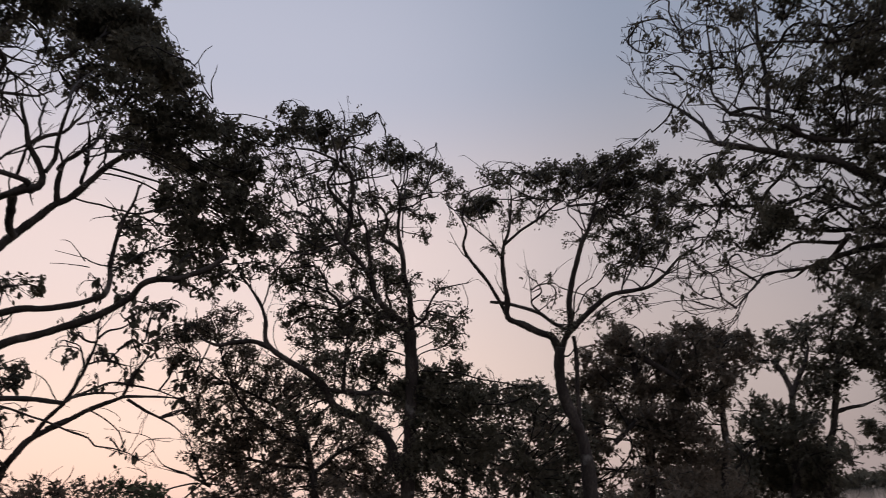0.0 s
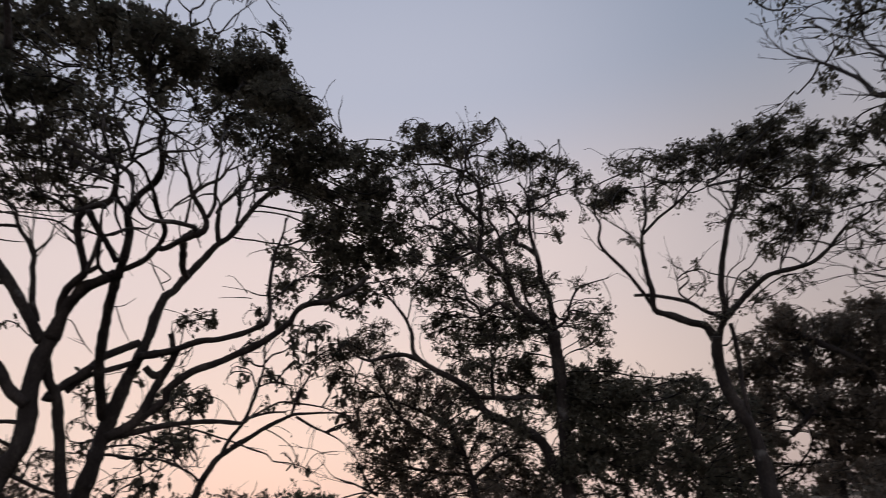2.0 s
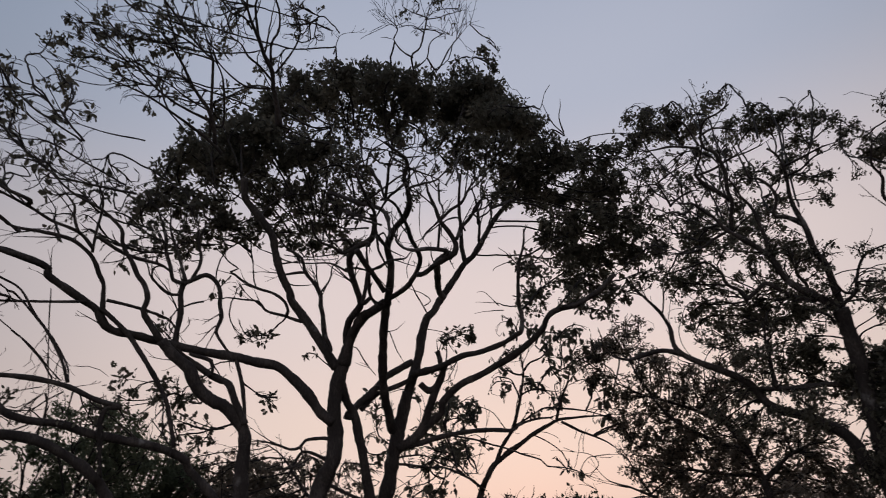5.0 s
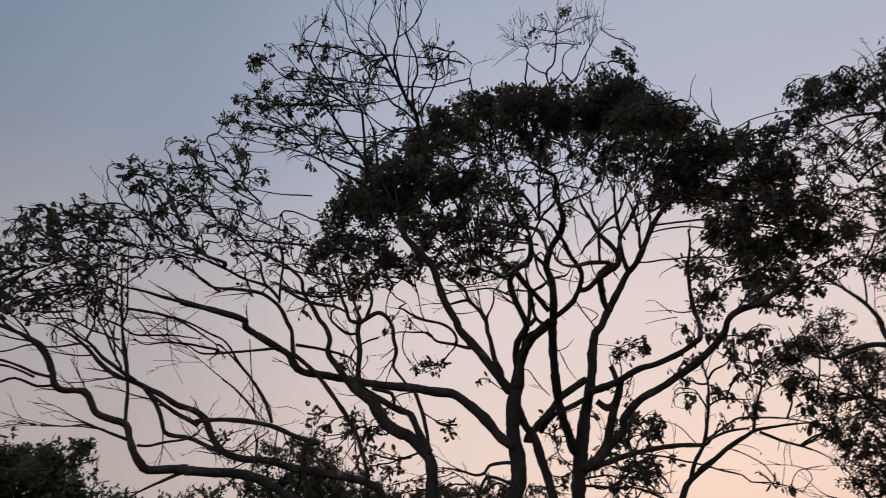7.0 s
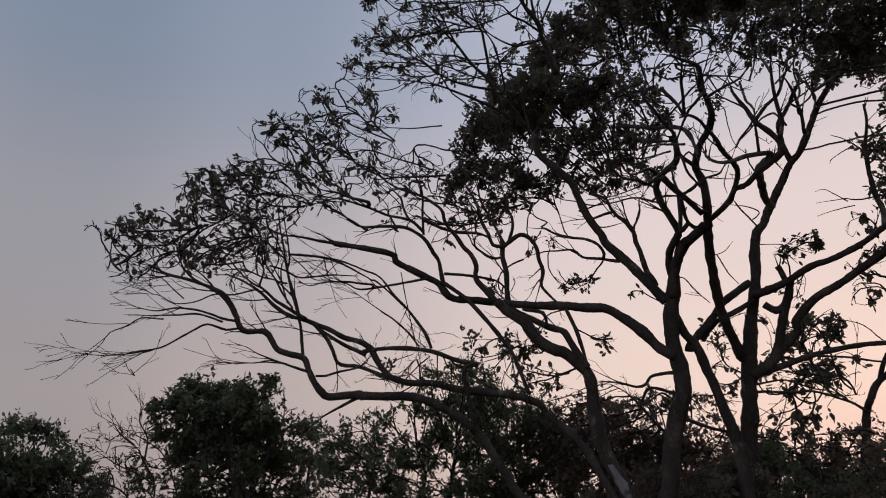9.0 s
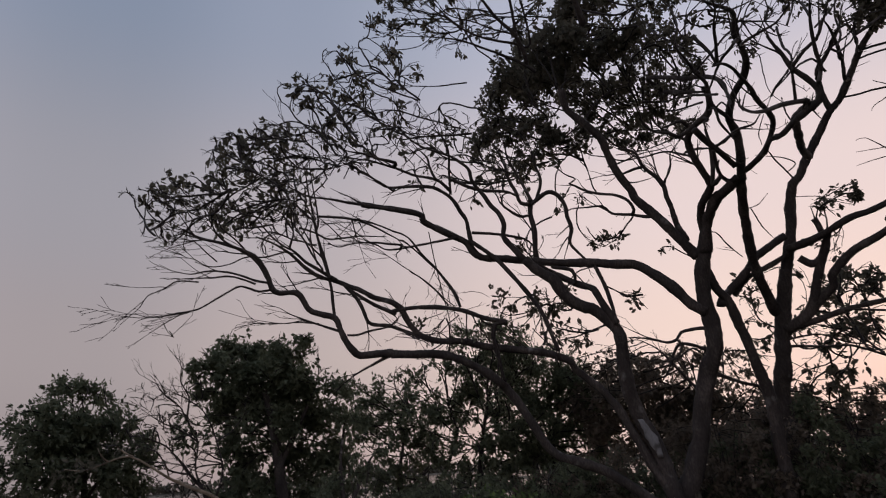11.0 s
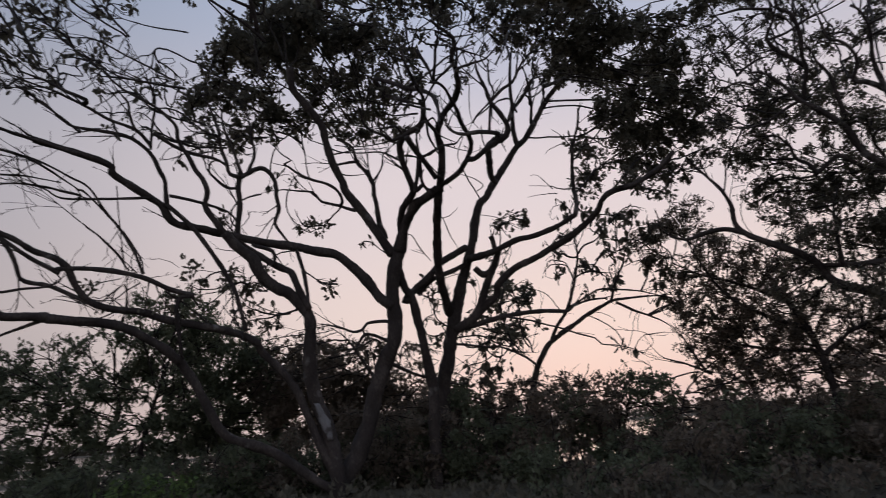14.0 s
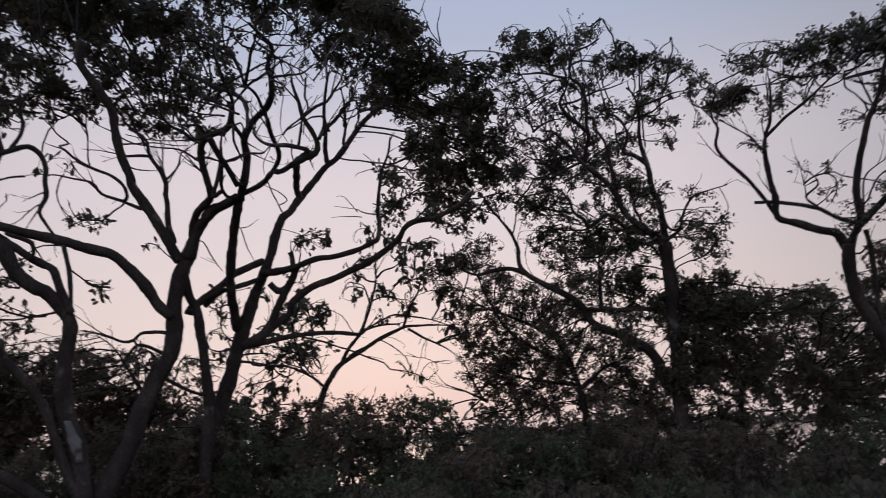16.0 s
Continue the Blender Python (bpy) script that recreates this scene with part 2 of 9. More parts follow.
def grow(rng, seeds, targets, step, stop, hub):
    """Space colonisation: nodes creep from the limbs towards the targets. Returns places and parents."""
    place, parent, kids = [s for s in seeds], [-1] * len(seeds), [0] * len(seeds)
    best = np.full(len(targets), 1e9)
    who = np.zeros(len(targets), int)
    s = np.array(seeds)
    for i in range(0, len(s), 400):
        q = s[i:i + 400]
        d = (targets * targets).sum(1)[:, None] + (q * q).sum(1)[None] - 2 * targets @ q.T
        j = d.argmin(1)
        m = np.sqrt(np.maximum(d[np.arange(len(targets)), j], 0))
        w = m < best
        best[w], who[w] = m[w], j[w] + i
    alive = best > stop
    for _ in range(90):
        if not alive.any():
            break
        pulls = {}
        for i in np.nonzero(alive)[0]:
            pulls.setdefault(who[i], []).append(i)
        fresh = []
        for k, idx in pulls.items():
            if kids[k] >= 3:
                alive[idx] = False
                continue
            v = targets[idx] - place[k]
            v = (v / np.linalg.norm(v, axis=1)[:, None]).mean(0)
            if parent[k] >= 0:
                ahead = place[k] - place[parent[k]]
                v = v + 1.05 * ahead / (np.linalg.norm(ahead) + 1e-6)
            out = place[k] - hub
            v = v + 0.6 * out / (np.linalg.norm(out) + 1e-6) + rng.normal(size=3) * 0.16
            q = place[k] + v / (np.linalg.norm(v) + 1e-6) * step * rng.uniform(0.75, 1.25)
            place.append(q), parent.append(int(k)), kids.append(0)
            kids[k] += 1
            fresh.append(len(place) - 1)
        if not fresh:
            break
        pts = np.array([place[i] for i in fresh])
        idx = np.nonzero(alive)[0]
        for s0 in range(0, len(idx), 2000):
            part_idx = idx[s0:s0 + 2000]
            q = targets[part_idx]
            d = (q * q).sum(1)[:, None] + (pts * pts).sum(1)[None] - 2 * q @ pts.T
            j = d.argmin(1)
            m = np.sqrt(np.maximum(d[np.arange(len(q)), j], 0))
            w = m < best[part_idx]
            best[part_idx[w]], who[part_idx[w]] = m[w], np.array(fresh)[j[w]]
        alive &= best > stop
    return np.array(place), parent


LEAF_OUTLINE = np.array(((0, 0, 0), (0.25, 0.38, -0.06), (0.68, 0.42, -0.12), (1.0, 0.0, -0.12), (0.68, -0.42, -0.12), (0.25, -0.38, -0.06)))


KITE = np.array(((0, 0, 0), (0.45, 0.46, -0.14), (1.0, 0.0, -0.05), (0.45, -0.46, -0.14)))


def leaves_mesh(rng, name, at, towards, length, mat, droop, simple=False):
    """Rosettes of four to seven pointed, folded leaves at the given twig ends. simple: kite-shaped leaves, for what stands far off."""
    n = rng.integers(4, 8, len(at))
    p = np.repeat(at, n, axis=0)
    d = np.repeat(towards, n, axis=0) * 0.5 + rng.normal(size=(len(p), 3)) * 0.75
    d[:, 2] -= droop * rng.random(len(p)) * 1.4
    d /= np.linalg.norm(d, axis=1)[:, None]
    flat_dir = np.cross(d, rng.normal(size=(len(p), 3)) * 0.6 + (0, 0, 1))
    flat_dir /= np.linalg.norm(flat_dir, axis=1)[:, None] + 1e-9
    up = np.cross(flat_dir, d)
    size = length * rng.uniform(0.55, 1.2, len(p))
    wide = rng.uniform(0.36, 0.6, len(p))
    o = KITE if simple else LEAF_OUTLINE
    m = len(o)
    quad = np.array((0, 1, 2, 3) if simple else (0, 1, 2, 3, 0, 3, 4, 5))
    p = p + rng.normal(size=p.shape) * 0.05
    v = p[:, None] + size[:, None, None] * (o[None, :, :1] * d[:, None] + (o[None, :, 1:2] * wide[:, None, None]) * flat_dir[:, None] * 1.1 + o[None, :, 2:] * 0.8 * up[:, None])
    k = len(p)
    me = bpy.data.meshes.new(name)
    me.vertices.add(k * m), me.loops.add(k * len(quad)), me.polygons.add(k * len(quad) // 4)
    me.vertices.foreach_set("co", v.reshape(-1))
    me.loops.foreach_set("vertex_index", (np.arange(k)[:, None] * m + quad[None]).reshape(-1).astype(np.int32))
    me.polygons.foreach_set("loop_start", np.arange(0, k * len(quad), 4, dtype=np.int32))
    me.polygons.foreach_set("loop_total", np.full(k * len(quad) // 4, 4, dtype=np.int32))
    me.materials.append(mat)
    me.update(calc_edges=True)
    me.validate()
    return me


def hanging_leaf(mat):
    """One long pointed leaf with a folded midrib and a short stalk."""
    s = Shell()
    for x, w in ((0.0, 0.004), (0.05, 0.006), (0.08, 0.032), (0.13, 0.052), (0.18, 0.048), (0.23, 0.022), (0.26, 0.002)):
        s.v += [(x, w, -0.35 * w - 0.25 * x * x), (x, 0, -0.25 * x * x), (x, -w, -0.35 * w - 0.25 * x * x)]
    for i in range(6):
        a = 3 * i
        s.f += [(a, a + 1, a + 4, a + 3), (a + 1, a + 2, a + 5, a + 4)]
    return s.mesh("leaf", mat)


def bare_patch(top, line, radii, low, high, half, seed):
    """A ragged plate of pale peeled wood on the near side of a stem, between two heights."""
    s = Shell()
    rows = [i for i, p in enumerate(line) if low <= p.z <= high]
    cols = 9
    for k, i in enumerate(rows):
        for c in range(cols):
            edge = 1 + 0.45 * noise.noise((k * 0.5, c // 5, seed)) - abs(k / (len(rows) - 1) - 0.5) * 0.9
            a = -math.pi / 2 + (c / (cols - 1) - 0.5) * 2 * half * edge
            s.v.append(line[i] + Vector((math.cos(a), math.sin(a), 0)) * (radii[i] * 1.12 + 0.012))
    for k in range(len(rows) - 1):
        for c in range(cols - 1):
            q = k * cols + c
            s.f.append((q, q + 1, q + 1 + cols, q + cols))
    ob = part("peeled_patch", s.mesh("peeled_patch", PEELED), top, "pale grey patch of peeled bark")
    rim = ob.modifiers.new("thickness", "SOLIDIFY")
    rim.thickness = 0.03


def finish_tree(tree, name, label, seed, leaf_mat=None, bark=None, step=0.22, twig=0.0095, category="tree", group="", droop=0.9, simple=False, side=0.0, reach=2.0, dense=1.0, single=0, hub=(0.0, 0.0, 2.0), peeled=None):
    rng = np.random.default_rng(seed)
    if side:
        laterals(tree, rng, side, reach, Vector(hub))
    leaf_mat, bark = leaf_mat or LEAF, bark or BARK
    top = tagged(new(name), label, category, group)
    top.matrix_world = tree["at"]
    seeds, bearers = [], []
    for kind, line, radii, *bearer in tree["limbs"]:
        s = Shell()
        sides = 12 if radii[0] > 0.12 else 8 if radii[0] > 0.05 else 6
        s.tube(line, radii, sides, 0.16 if radii[0] > 0.06 else 0.0)
        bearers.append(part(kind, s.mesh(kind, bark), bearers[bearer[0]] if bearer else top))
        n = len(line)
        keep = range(n // 4, n) if kind in ("limb", "branch") else range(n // 2, n)
        seeds += [np.array(line[i]) for i in keep if i % 2 == 0 or i == n - 1]
    if peeled:
        bare_patch(top, tree["limbs"][0][1], tree["limbs"][0][2], *peeled, seed)
    for line, radii in tree["fine"]:
        seeds += [np.array(p) for p in line[1:]]
    if not tree["clumps"]:
        return top
    targets, owner = [], []
    for i, (c, a, b, h, cover, tw, leaf) in enumerate(tree["clumps"]):
        k = max(5, int(tw * 42.0 * math.pi * a * h / (step / 0.22) ** 2))
        targets.append(in_egg(rng, k, c, a, b, h))
    place, parent = grow(rng, seeds, np.concatenate(targets), step, step * 0.75, np.array(hub))
    # twig thickness from the number of ends that each carries
    n0, n = len(seeds), len(place)
    load, kids = np.zeros(n), [[] for _ in range(n)]
    for i in range(n - 1, n0 - 1, -1):
        load[i] = max(load[i], 1)
        load[parent[i]] += load[i]
        kids[parent[i]].append(i)
    thick = twig * np.minimum(load, 14) ** 0.40
    s = Shell()
    for line, rad in tree["fine"]:
        s.tube(line, rad, 4 if rad[0] > 0.02 else 3, cap=False)
    todo = [(i, k) for i in range(n0) for k in kids[i]]
    while todo:
        a, b = todo.pop()
        line, rad = [place[a]], [thick[b]]
        while True:
            line.append(place[b]), rad.append(thick[b])
            if not kids[b]:
                break
            nxt = max(kids[b], key=lambda q: load[q])
            todo += [(b, q) for q in kids[b] if q != nxt]
            a, b = b, nxt
        rad[-1] *= 0.55
        s.tube(line, rad, 4 if rad[0] > 0.02 else 3, cap=False)
    if s.v:
        part("twig_mass", s.mesh("twig_mass", TWIG), top, kind="stuff")
    made = np.arange(n0, n)
    pts = place[made]
    way = pts - place[[parent[i] for i in made]]
    tip = [1.0 if kids[i] else 4.0 for i in made]  # most leaves sit at the twig ends
    for line, rad in tree["fine"]:  # the outer half of each side twig bears leaves too
        half = np.array(line[len(line) // 2:])
        pts, way = np.concatenate([pts, half[1:]]), np.concatenate([way, half[1:] - half[:-1]])
        tip += [1.0] * (len(half) - 2) + [7.0]
    way /= np.linalg.norm(way, axis=1)[:, None] + 1e-9
    for c, a, b, h, cover, tw, leaf in tree["clumps"]:
        if cover <= 0.0:
            continue
        inside = np.nonzero((((pts - c) / (a * 1.05, b * 1.1, h * 1.05)) ** 2).sum(1) < 1.0)[0]
        depth = -dense * math.log(1 - min(cover, 0.965))
        count = max(2, int(depth * math.pi * a * h / (0.53 * leaf * leaf)))
        if len(inside) == 0:
            at, tow = in_egg(rng, count, c, a, b, h), rng.normal(size=(count, 3)) * 0.5
        else:
            odds = (rng.random(len(inside)) ** 2 + 0.02) * np.array(tip)[inside]
            pick = rng.choice(inside, count, p=odds / odds.sum())
            spread = leaf * (0.3 + 0.55 * min(1.0, count / (3.0 * len(inside))))
            at, tow = pts[pick] + rng.normal(size=(count, 3)) * spread, way[pick]
        part("leaf_clump", leaves_mesh(rng, "leaf_clump", at, tow, leaf, leaf_mat, droop, simple), top, kind="stuff")
    if single:  # the leaves that hang free at the twig ends, one by one
        ends = [i for i in range(len(made)) if not kids[made[i]]]
        rng.shuffle(ends)
        one = hanging_leaf(leaf_mat)
        for i in ends[:single]:
            ob = part("leaf", one, top)
            ob.location = pts[i]
            ob.rotation_euler = (rng.normal() * 0.35, 1.25 + rng.normal() * 0.35, rng.uniform(0, 6.28))
            ob.scale = [rng.uniform(0.5, 0.9)] * 3
    return top


# ---- ground, lake and far shore ----
ISLETS = [(7.6, 28.0), (15.7, 32.4), (25.2, 40.9), (-41.8, 4.4), (-45.6, -6.1), (-38.0, 0.5)]


def land_height(x, y):
    r, a = math.hypot(x, y), math.degrees(math.atan2(-x, y))
    mid = min(1.0, max(0.0, (a + 16) / 6)) * min(1.0, max(0.0, (64 - a) / 6))  # the bank comes close behind the tall trees
    shore = 38 - 13.5 * mid + 2 * noise.noise((a * 0.06, 0.3, 0))
    z = 0.12 * noise.noise((x * 0.2, y * 0.2, 0)) * min(1, r / 6)
    drop = min(1.0, max(0.0, (r - shore) / 5.0))
    z = z * (1 - drop) - 1.6 * drop
    if a > 60 or a < -120:  # low spits reach into the lake
        z += 1.55 * max(0.0, 1 - abs(r - 62) / 7) + 1.5 * max(0.0, 1 - abs(r - 118) / 16)
    for ix, iy in ISLETS:  # small hummocks that carry the trees at the water
        z = max(z, 0.05 - 0.03 * ((x - ix) ** 2 + (y - iy) ** 2))
    far = min(1.0, max(0.0, (r - 620 - 60 * noise.noise((a * 0.05, 5, 0))) / 60))
    return z + far * (2.6 + 1.5 * noise.noise((a * 0.11, r * 0.001, 2)))


rings = [0.0] + [0.8 * 1.075 ** i for i in range(118)]
steps = 240
gs = Shell()
gs.v.append((0, 0, land_height(0, 0)))
for r in rings[1:]:
    for k in range(steps):
        a = 2 * math.pi * k / steps
        x, y = r * math.cos(a), r * math.sin(a)
        gs.v.append((x, y, land_height(x, y)))
for k in range(steps):
    gs.f.append((0, 1 + k, 1 + (k + 1) % steps))
for i in range(len(rings) - 2):
    for k in range(steps):
        a, b = 1 + i * steps + k, 1 + i * steps + (k + 1) % steps
        gs.f.append((a, a + steps, b + steps, b))
tagged(new("ground", gs.mesh("ground", SOIL)), "dark bare soil and thin grass on a lake shore", "ground", kind="structure")
ws = Shell()
for k in range(96):
    a = 2 * math.pi * k / 96
    ws.v.append((4000 * math.cos(a), 4000 * math.sin(a), -0.45))
ws.f.append(tuple(range(96)))
tagged(new("water", ws.mesh("water", WATER, False)), "calm pale lake water mirroring the evening sky", "lake", kind="structure")


def far_woods(name, a0, a1, distance, tall, seed):
    """A belt of tree crowns on the far shore, of many small leaf tufts."""
    rng = np.random.default_rng(seed)
    n = int((a1 - a0) * distance / 57 / tall * 38)
    a = np.radians(rng.uniform(a0, a1, n))
    top = np.array([tall * (0.55 + 0.5 * noise.noise((math.degrees(q) * 0.9, seed, 0)) + 0.3 * noise.noise((math.degrees(q) * 3.1, seed, 4))) for q in a])
    r = distance + rng.uniform(-0.5, 0.5, n) * tall * 2
    at = np.stack([-np.sin(a) * r, np.cos(a) * r, rng.random(n) ** 0.8 * np.maximum(top, 0.2 * tall)], 1)
    tagged(new(name, leaves_mesh(rng, name, at, rng.normal(size=at.shape) * 0.5, tall * 0.3, LEAF, 0.3, True)), "dark belt of woods along the far shore", "woods", kind="stuff")


far_woods("far_woods", -75, 130, 720, 17, 3)
rng = np.random.default_rng(9)
tufts = 5200
a, r = np.radians(rng.uniform(66, 118, tufts)), rng.uniform(17, 36, tufts)
spots = np.stack([-np.sin(a) * r, np.cos(a) * r, np.zeros(tufts)], 1)
for q in spots:
    q[2] = land_height(q[0], q[1])
low = 1500
a, r = np.radians(rng.uniform(-24, 66, low)), 12 + 12 * rng.random(low) ** 1.3
herbs = np.stack([-np.sin(a) * r, np.cos(a) * r, rng.random(low) * 0.3], 1)
for q in herbs:
    q[2] = land_height(q[0], q[1]) + q[2] * max(0.2, 1.1 + 2.4 * noise.noise((q[0] * 0.7, q[1] * 0.7, 3)))
tagged(new("herbs", leaves_mesh(rng, "herbs", herbs, np.tile((0, 0, 2.0), (low, 1)), 0.19, LEAF, 0.0, True)), "low dark herbs and dry weeds under the trees", "undergrowth", kind="stuff")
tagged(new("grass", leaves_mesh(rng, "grass", spots, np.tile((0, 0, 2.4), (tufts, 1)), 0.34, GRASS, 0.0, True)), "rough dark grass on the bank", "grass", kind="stuff")
far_woods("far_woods", -48, -28, 420, 11, 4)


# ---- leaning tree ----
here = start_tree(-14.26, 11.63, 50.9)
limb(here, "trunk", 0.241, 0.140, (-0.39, 0.01, -0.42), (-0.44, 0.01, 0.44), (-0.57, 0.05, 1.21), (-0.78, 0.03, 2.03), (-1.05, -0.01, 2.74), (-1.17, -0.26, 3.74), (-1.14, -0.33, 4.29), (-1.16, -0.43, 4.85), (-1.39, -0.51, 5.24), (-1.76, -0.61, 5.59), (-1.91, -0.63, 5.62), (-2.29, -0.72, 5.88), (-2.53, -0.84, 6.21), (-2.64, -0.93, 6.47), (-2.89, -1.02, 6.67), (-3.14, -1.12, 6.88), (-3.38, -1.25, 7.17))
limb(here, "trunk", 0.270, 0.193, (-0.45, 0.34, -0.42), (-0.32, 0.36, 0.32), (0.10, 0.39, 1.07), (0.45, 0.39, 1.96), (0.67, 0.34, 2.83), (0.95, 0.26, 3.61), (1.21, 0.01, 4.10), (1.28, -0.09, 4.77), (1.22, -0.22, 5.45), (1.28, -0.38, 6.14), (1.46, -0.57, 6.81))
limb(here, "limb", 0.193, 0.123, (1.45, -0.55, 6.71), (1.63, -0.98, 7.42), (1.71, -1.22, 7.53), (1.93, -1.54, 7.82), (2.13, -1.79, 7.88), (2.46, -2.12, 8.06))
limb(here, "limb", 0.109, 0.076, (1.54, -0.66, 7.02), (1.49, -1.00, 7.50), (1.55, -1.29, 7.75), (1.64, -1.54, 7.85), (1.83, -1.85, 8.09), (1.66, -2.16, 8.42), (1.47, -2.51, 8.80), (1.41, -2.84, 9.07), (1.60, -3.15, 9.23), (1.95, -3.46, 9.35), (1.98, -3.84, 9.65), (1.90, -4.06, 9.67))
limb(here, "limb", 0.141, 0.101, (1.26, -0.51, 6.61), (0.99, -0.59, 7.04), (0.76, -0.66, 7.39), (0.46, -0.76, 7.83), (0.15, -0.86, 8.20), (-0.09, -0.94, 8.50), (-0.14, -1.01, 8.74), (-0.40, -1.20, 9.22), (-0.59, -1.41, 9.77), (-0.68, -1.59, 10.18), (-0.93, -1.75, 10.53), (-1.24, -1.93, 10.88), (-1.49, -2.08, 11.16), (-1.51, -2.21, 11.42), (-1.54, -2.33, 11.68))
limb(here, "limb", 0.091, 0.053, (0.95, -0.60, 7.08), (1.07, -0.53, 7.15), (0.91, -0.64, 7.53), (0.87, -0.72, 7.80), (0.82, -0.84, 8.14), (0.75, -0.93, 8.37), (0.74, -1.02, 8.62), (0.59, -1.14, 8.91), (0.40, -1.22, 9.12), (0.25, -1.31, 9.34), (0.18, -1.43, 9.60), (-0.01, -1.49, 9.75), (-0.29, -1.54, 9.84))
limb(here, "limb", 0.046, 0.033, (0.36, -1.28, 9.26), (0.07, -1.23, 9.26), (-0.22, -1.17, 9.23), (-0.40, -1.13, 9.23))
limb(here, "limb", 0.033, 0.020, (0.75, -1.07, 8.73), (0.98, -1.29, 9.03), (1.05, -1.53, 9.37), (1.25, -1.66, 9.43))
limb(here, "limb", 0.053, 0.028, (0.30, -0.80, 8.01), (0.20, -0.75, 7.94), (-0.29, -0.69, 8.13), (-0.77, -0.63, 8.28), (-1.03, -0.62, 8.57), (-1.47, -0.55, 8.65), (-1.91, -0.49, 8.72), (-2.04, -0.38, 8.72))
limb(here, "limb", 0.053, 0.028, (-0.23, -0.70, 8.11), (-0.16, -0.84, 8.20), (-0.28, -0.87, 8.50), (-0.57, -0.87, 8.72), (-0.99, -0.86, 8.85), (-1.41, -0.89, 9.05), (-1.68, -0.91, 9.26), (-1.83, -0.89, 9.37), (-1.63, -0.84, 9.49), (-1.91, -0.87, 9.70), (-2.12, -0.92, 9.95))
limb(here, "limb", 0.162, 0.081, (1.20, -0.28, 5.12), (0.95, -0.29, 5.30), (0.78, -0.31, 5.47), (0.49, -0.38, 5.89), (0.20, -0.44, 6.21), (-0.11, -0.49, 6.47), (-0.44, -0.55, 6.68), (-0.98, -0.59, 6.77), (-1.52, -0.66, 6.90), (-2.00, -0.70, 6.96), (-2.70, -0.82, 7.06), (-3.37, -0.95, 7.20), (-4.04, -1.13, 7.34), (-4.62, -1.29, 7.43), (-4.82, -1.40, 7.62), (-4.98, -1.53, 7.89), (-5.29, -1.69, 8.08), (-5.65, -1.89, 8.30), (-6.07, -2.14, 8.58), (-6.06, -2.18, 8.72), (-6.36, -2.35, 8.85), (-7.06, -2.70, 9.00), (-7.64, -3.00, 9.11))
limb(here, "limb", 0.102, 0.011, (-3.38, -1.24, 7.14), (-3.66, -1.41, 7.54), (-3.85, -1.55, 7.85), (-3.78, -1.64, 8.19), (-3.88, -1.78, 8.52), (-4.06, -1.90, 8.74), (-4.20, -2.05, 9.06), (-4.37, -2.20, 9.32), (-4.45, -2.29, 9.51), (-4.48, -2.43, 9.80), (-4.78, -2.63, 10.07), (-5.09, -2.81, 10.26), (-5.63, -3.09, 10.49), (-6.20, -3.55, 10.92), (-6.47, -3.78, 11.14), (-6.97, -4.14, 11.38))
limb(here, "limb", 0.112, 0.074, (-1.15, -0.59, 5.07), (-1.44, -0.67, 5.67), (-1.63, -0.72, 6.12), (-1.83, -0.71, 6.23), (-2.06, -0.71, 6.36), (-2.39, -0.74, 6.56), (-2.71, -0.78, 6.78), (-2.99, -0.82, 6.96), (-3.09, -0.90, 7.36), (-3.01, -1.06, 8.03), (-3.05, -1.18, 8.51), (-2.99, -1.21, 8.90))
limb(here, "limb", 0.072, 0.052, (-2.98, -1.29, 8.78), (-2.76, -1.32, 8.90), (-2.43, -1.37, 9.04), (-2.16, -1.30, 8.89), (-2.01, -1.18, 8.57), (-2.01, -1.09, 8.28), (-1.95, -0.99, 7.93), (-2.07, -0.89, 7.54), (-1.86, -0.78, 7.20), (-1.64, -0.71, 6.94))
limb(here, "limb", 0.067, 0.040, (-3.01, -1.29, 8.80), (-3.27, -1.29, 8.89), (-3.38, -1.38, 9.26), (-3.50, -1.48, 9.61), (-3.54, -1.58, 9.97), (-3.68, -1.76, 10.45), (-3.83, -1.90, 10.81))
limb(here, "limb", 0.053, 0.034, (-2.94, -1.30, 8.85), (-3.12, -1.43, 9.36), (-3.27, -1.53, 9.80), (-3.45, -1.66, 10.24), (-3.46, -1.75, 10.68))
limb(here, "limb", 0.053, 0.033, (-2.79, -1.31, 8.91), (-2.62, -1.39, 9.31), (-2.60, -1.46, 9.60), (-2.67, -1.60, 10.02), (-2.50, -1.71, 10.42))
limb(here, "limb", 0.046, 0.040, (-3.05, -1.17, 8.50), (-3.36, -1.23, 8.51), (-3.68, -1.39, 8.75), (-3.79, -1.48, 8.89), (-3.74, -1.56, 9.13), (-3.53, -1.55, 9.20))
limb(here, "limb", 0.052, 0.053, (-5.08, -2.28, 9.65), (-4.53, -1.97, 9.38), (-4.15, -1.79, 9.28), (-3.62, -1.61, 9.21), (-3.37, -1.48, 9.09))
limb(here, "limb", 0.064, 0.057, (-2.61, -0.80, 7.05), (-2.67, -0.82, 6.93), (-2.37, -0.82, 6.83), (-2.14, -0.82, 6.74), (-2.07, -0.80, 6.51), (-2.10, -0.83, 6.33))
limb(here, "limb", 0.064, 0.061, (-4.89, -1.61, 7.92), (-4.51, -1.47, 7.61), (-4.13, -1.32, 7.23), (-3.82, -1.18, 6.78), (-3.45, -1.03, 6.24), (-3.15, -0.92, 5.71), (-2.98, -0.83, 5.13), (-2.82, -0.76, 4.50))
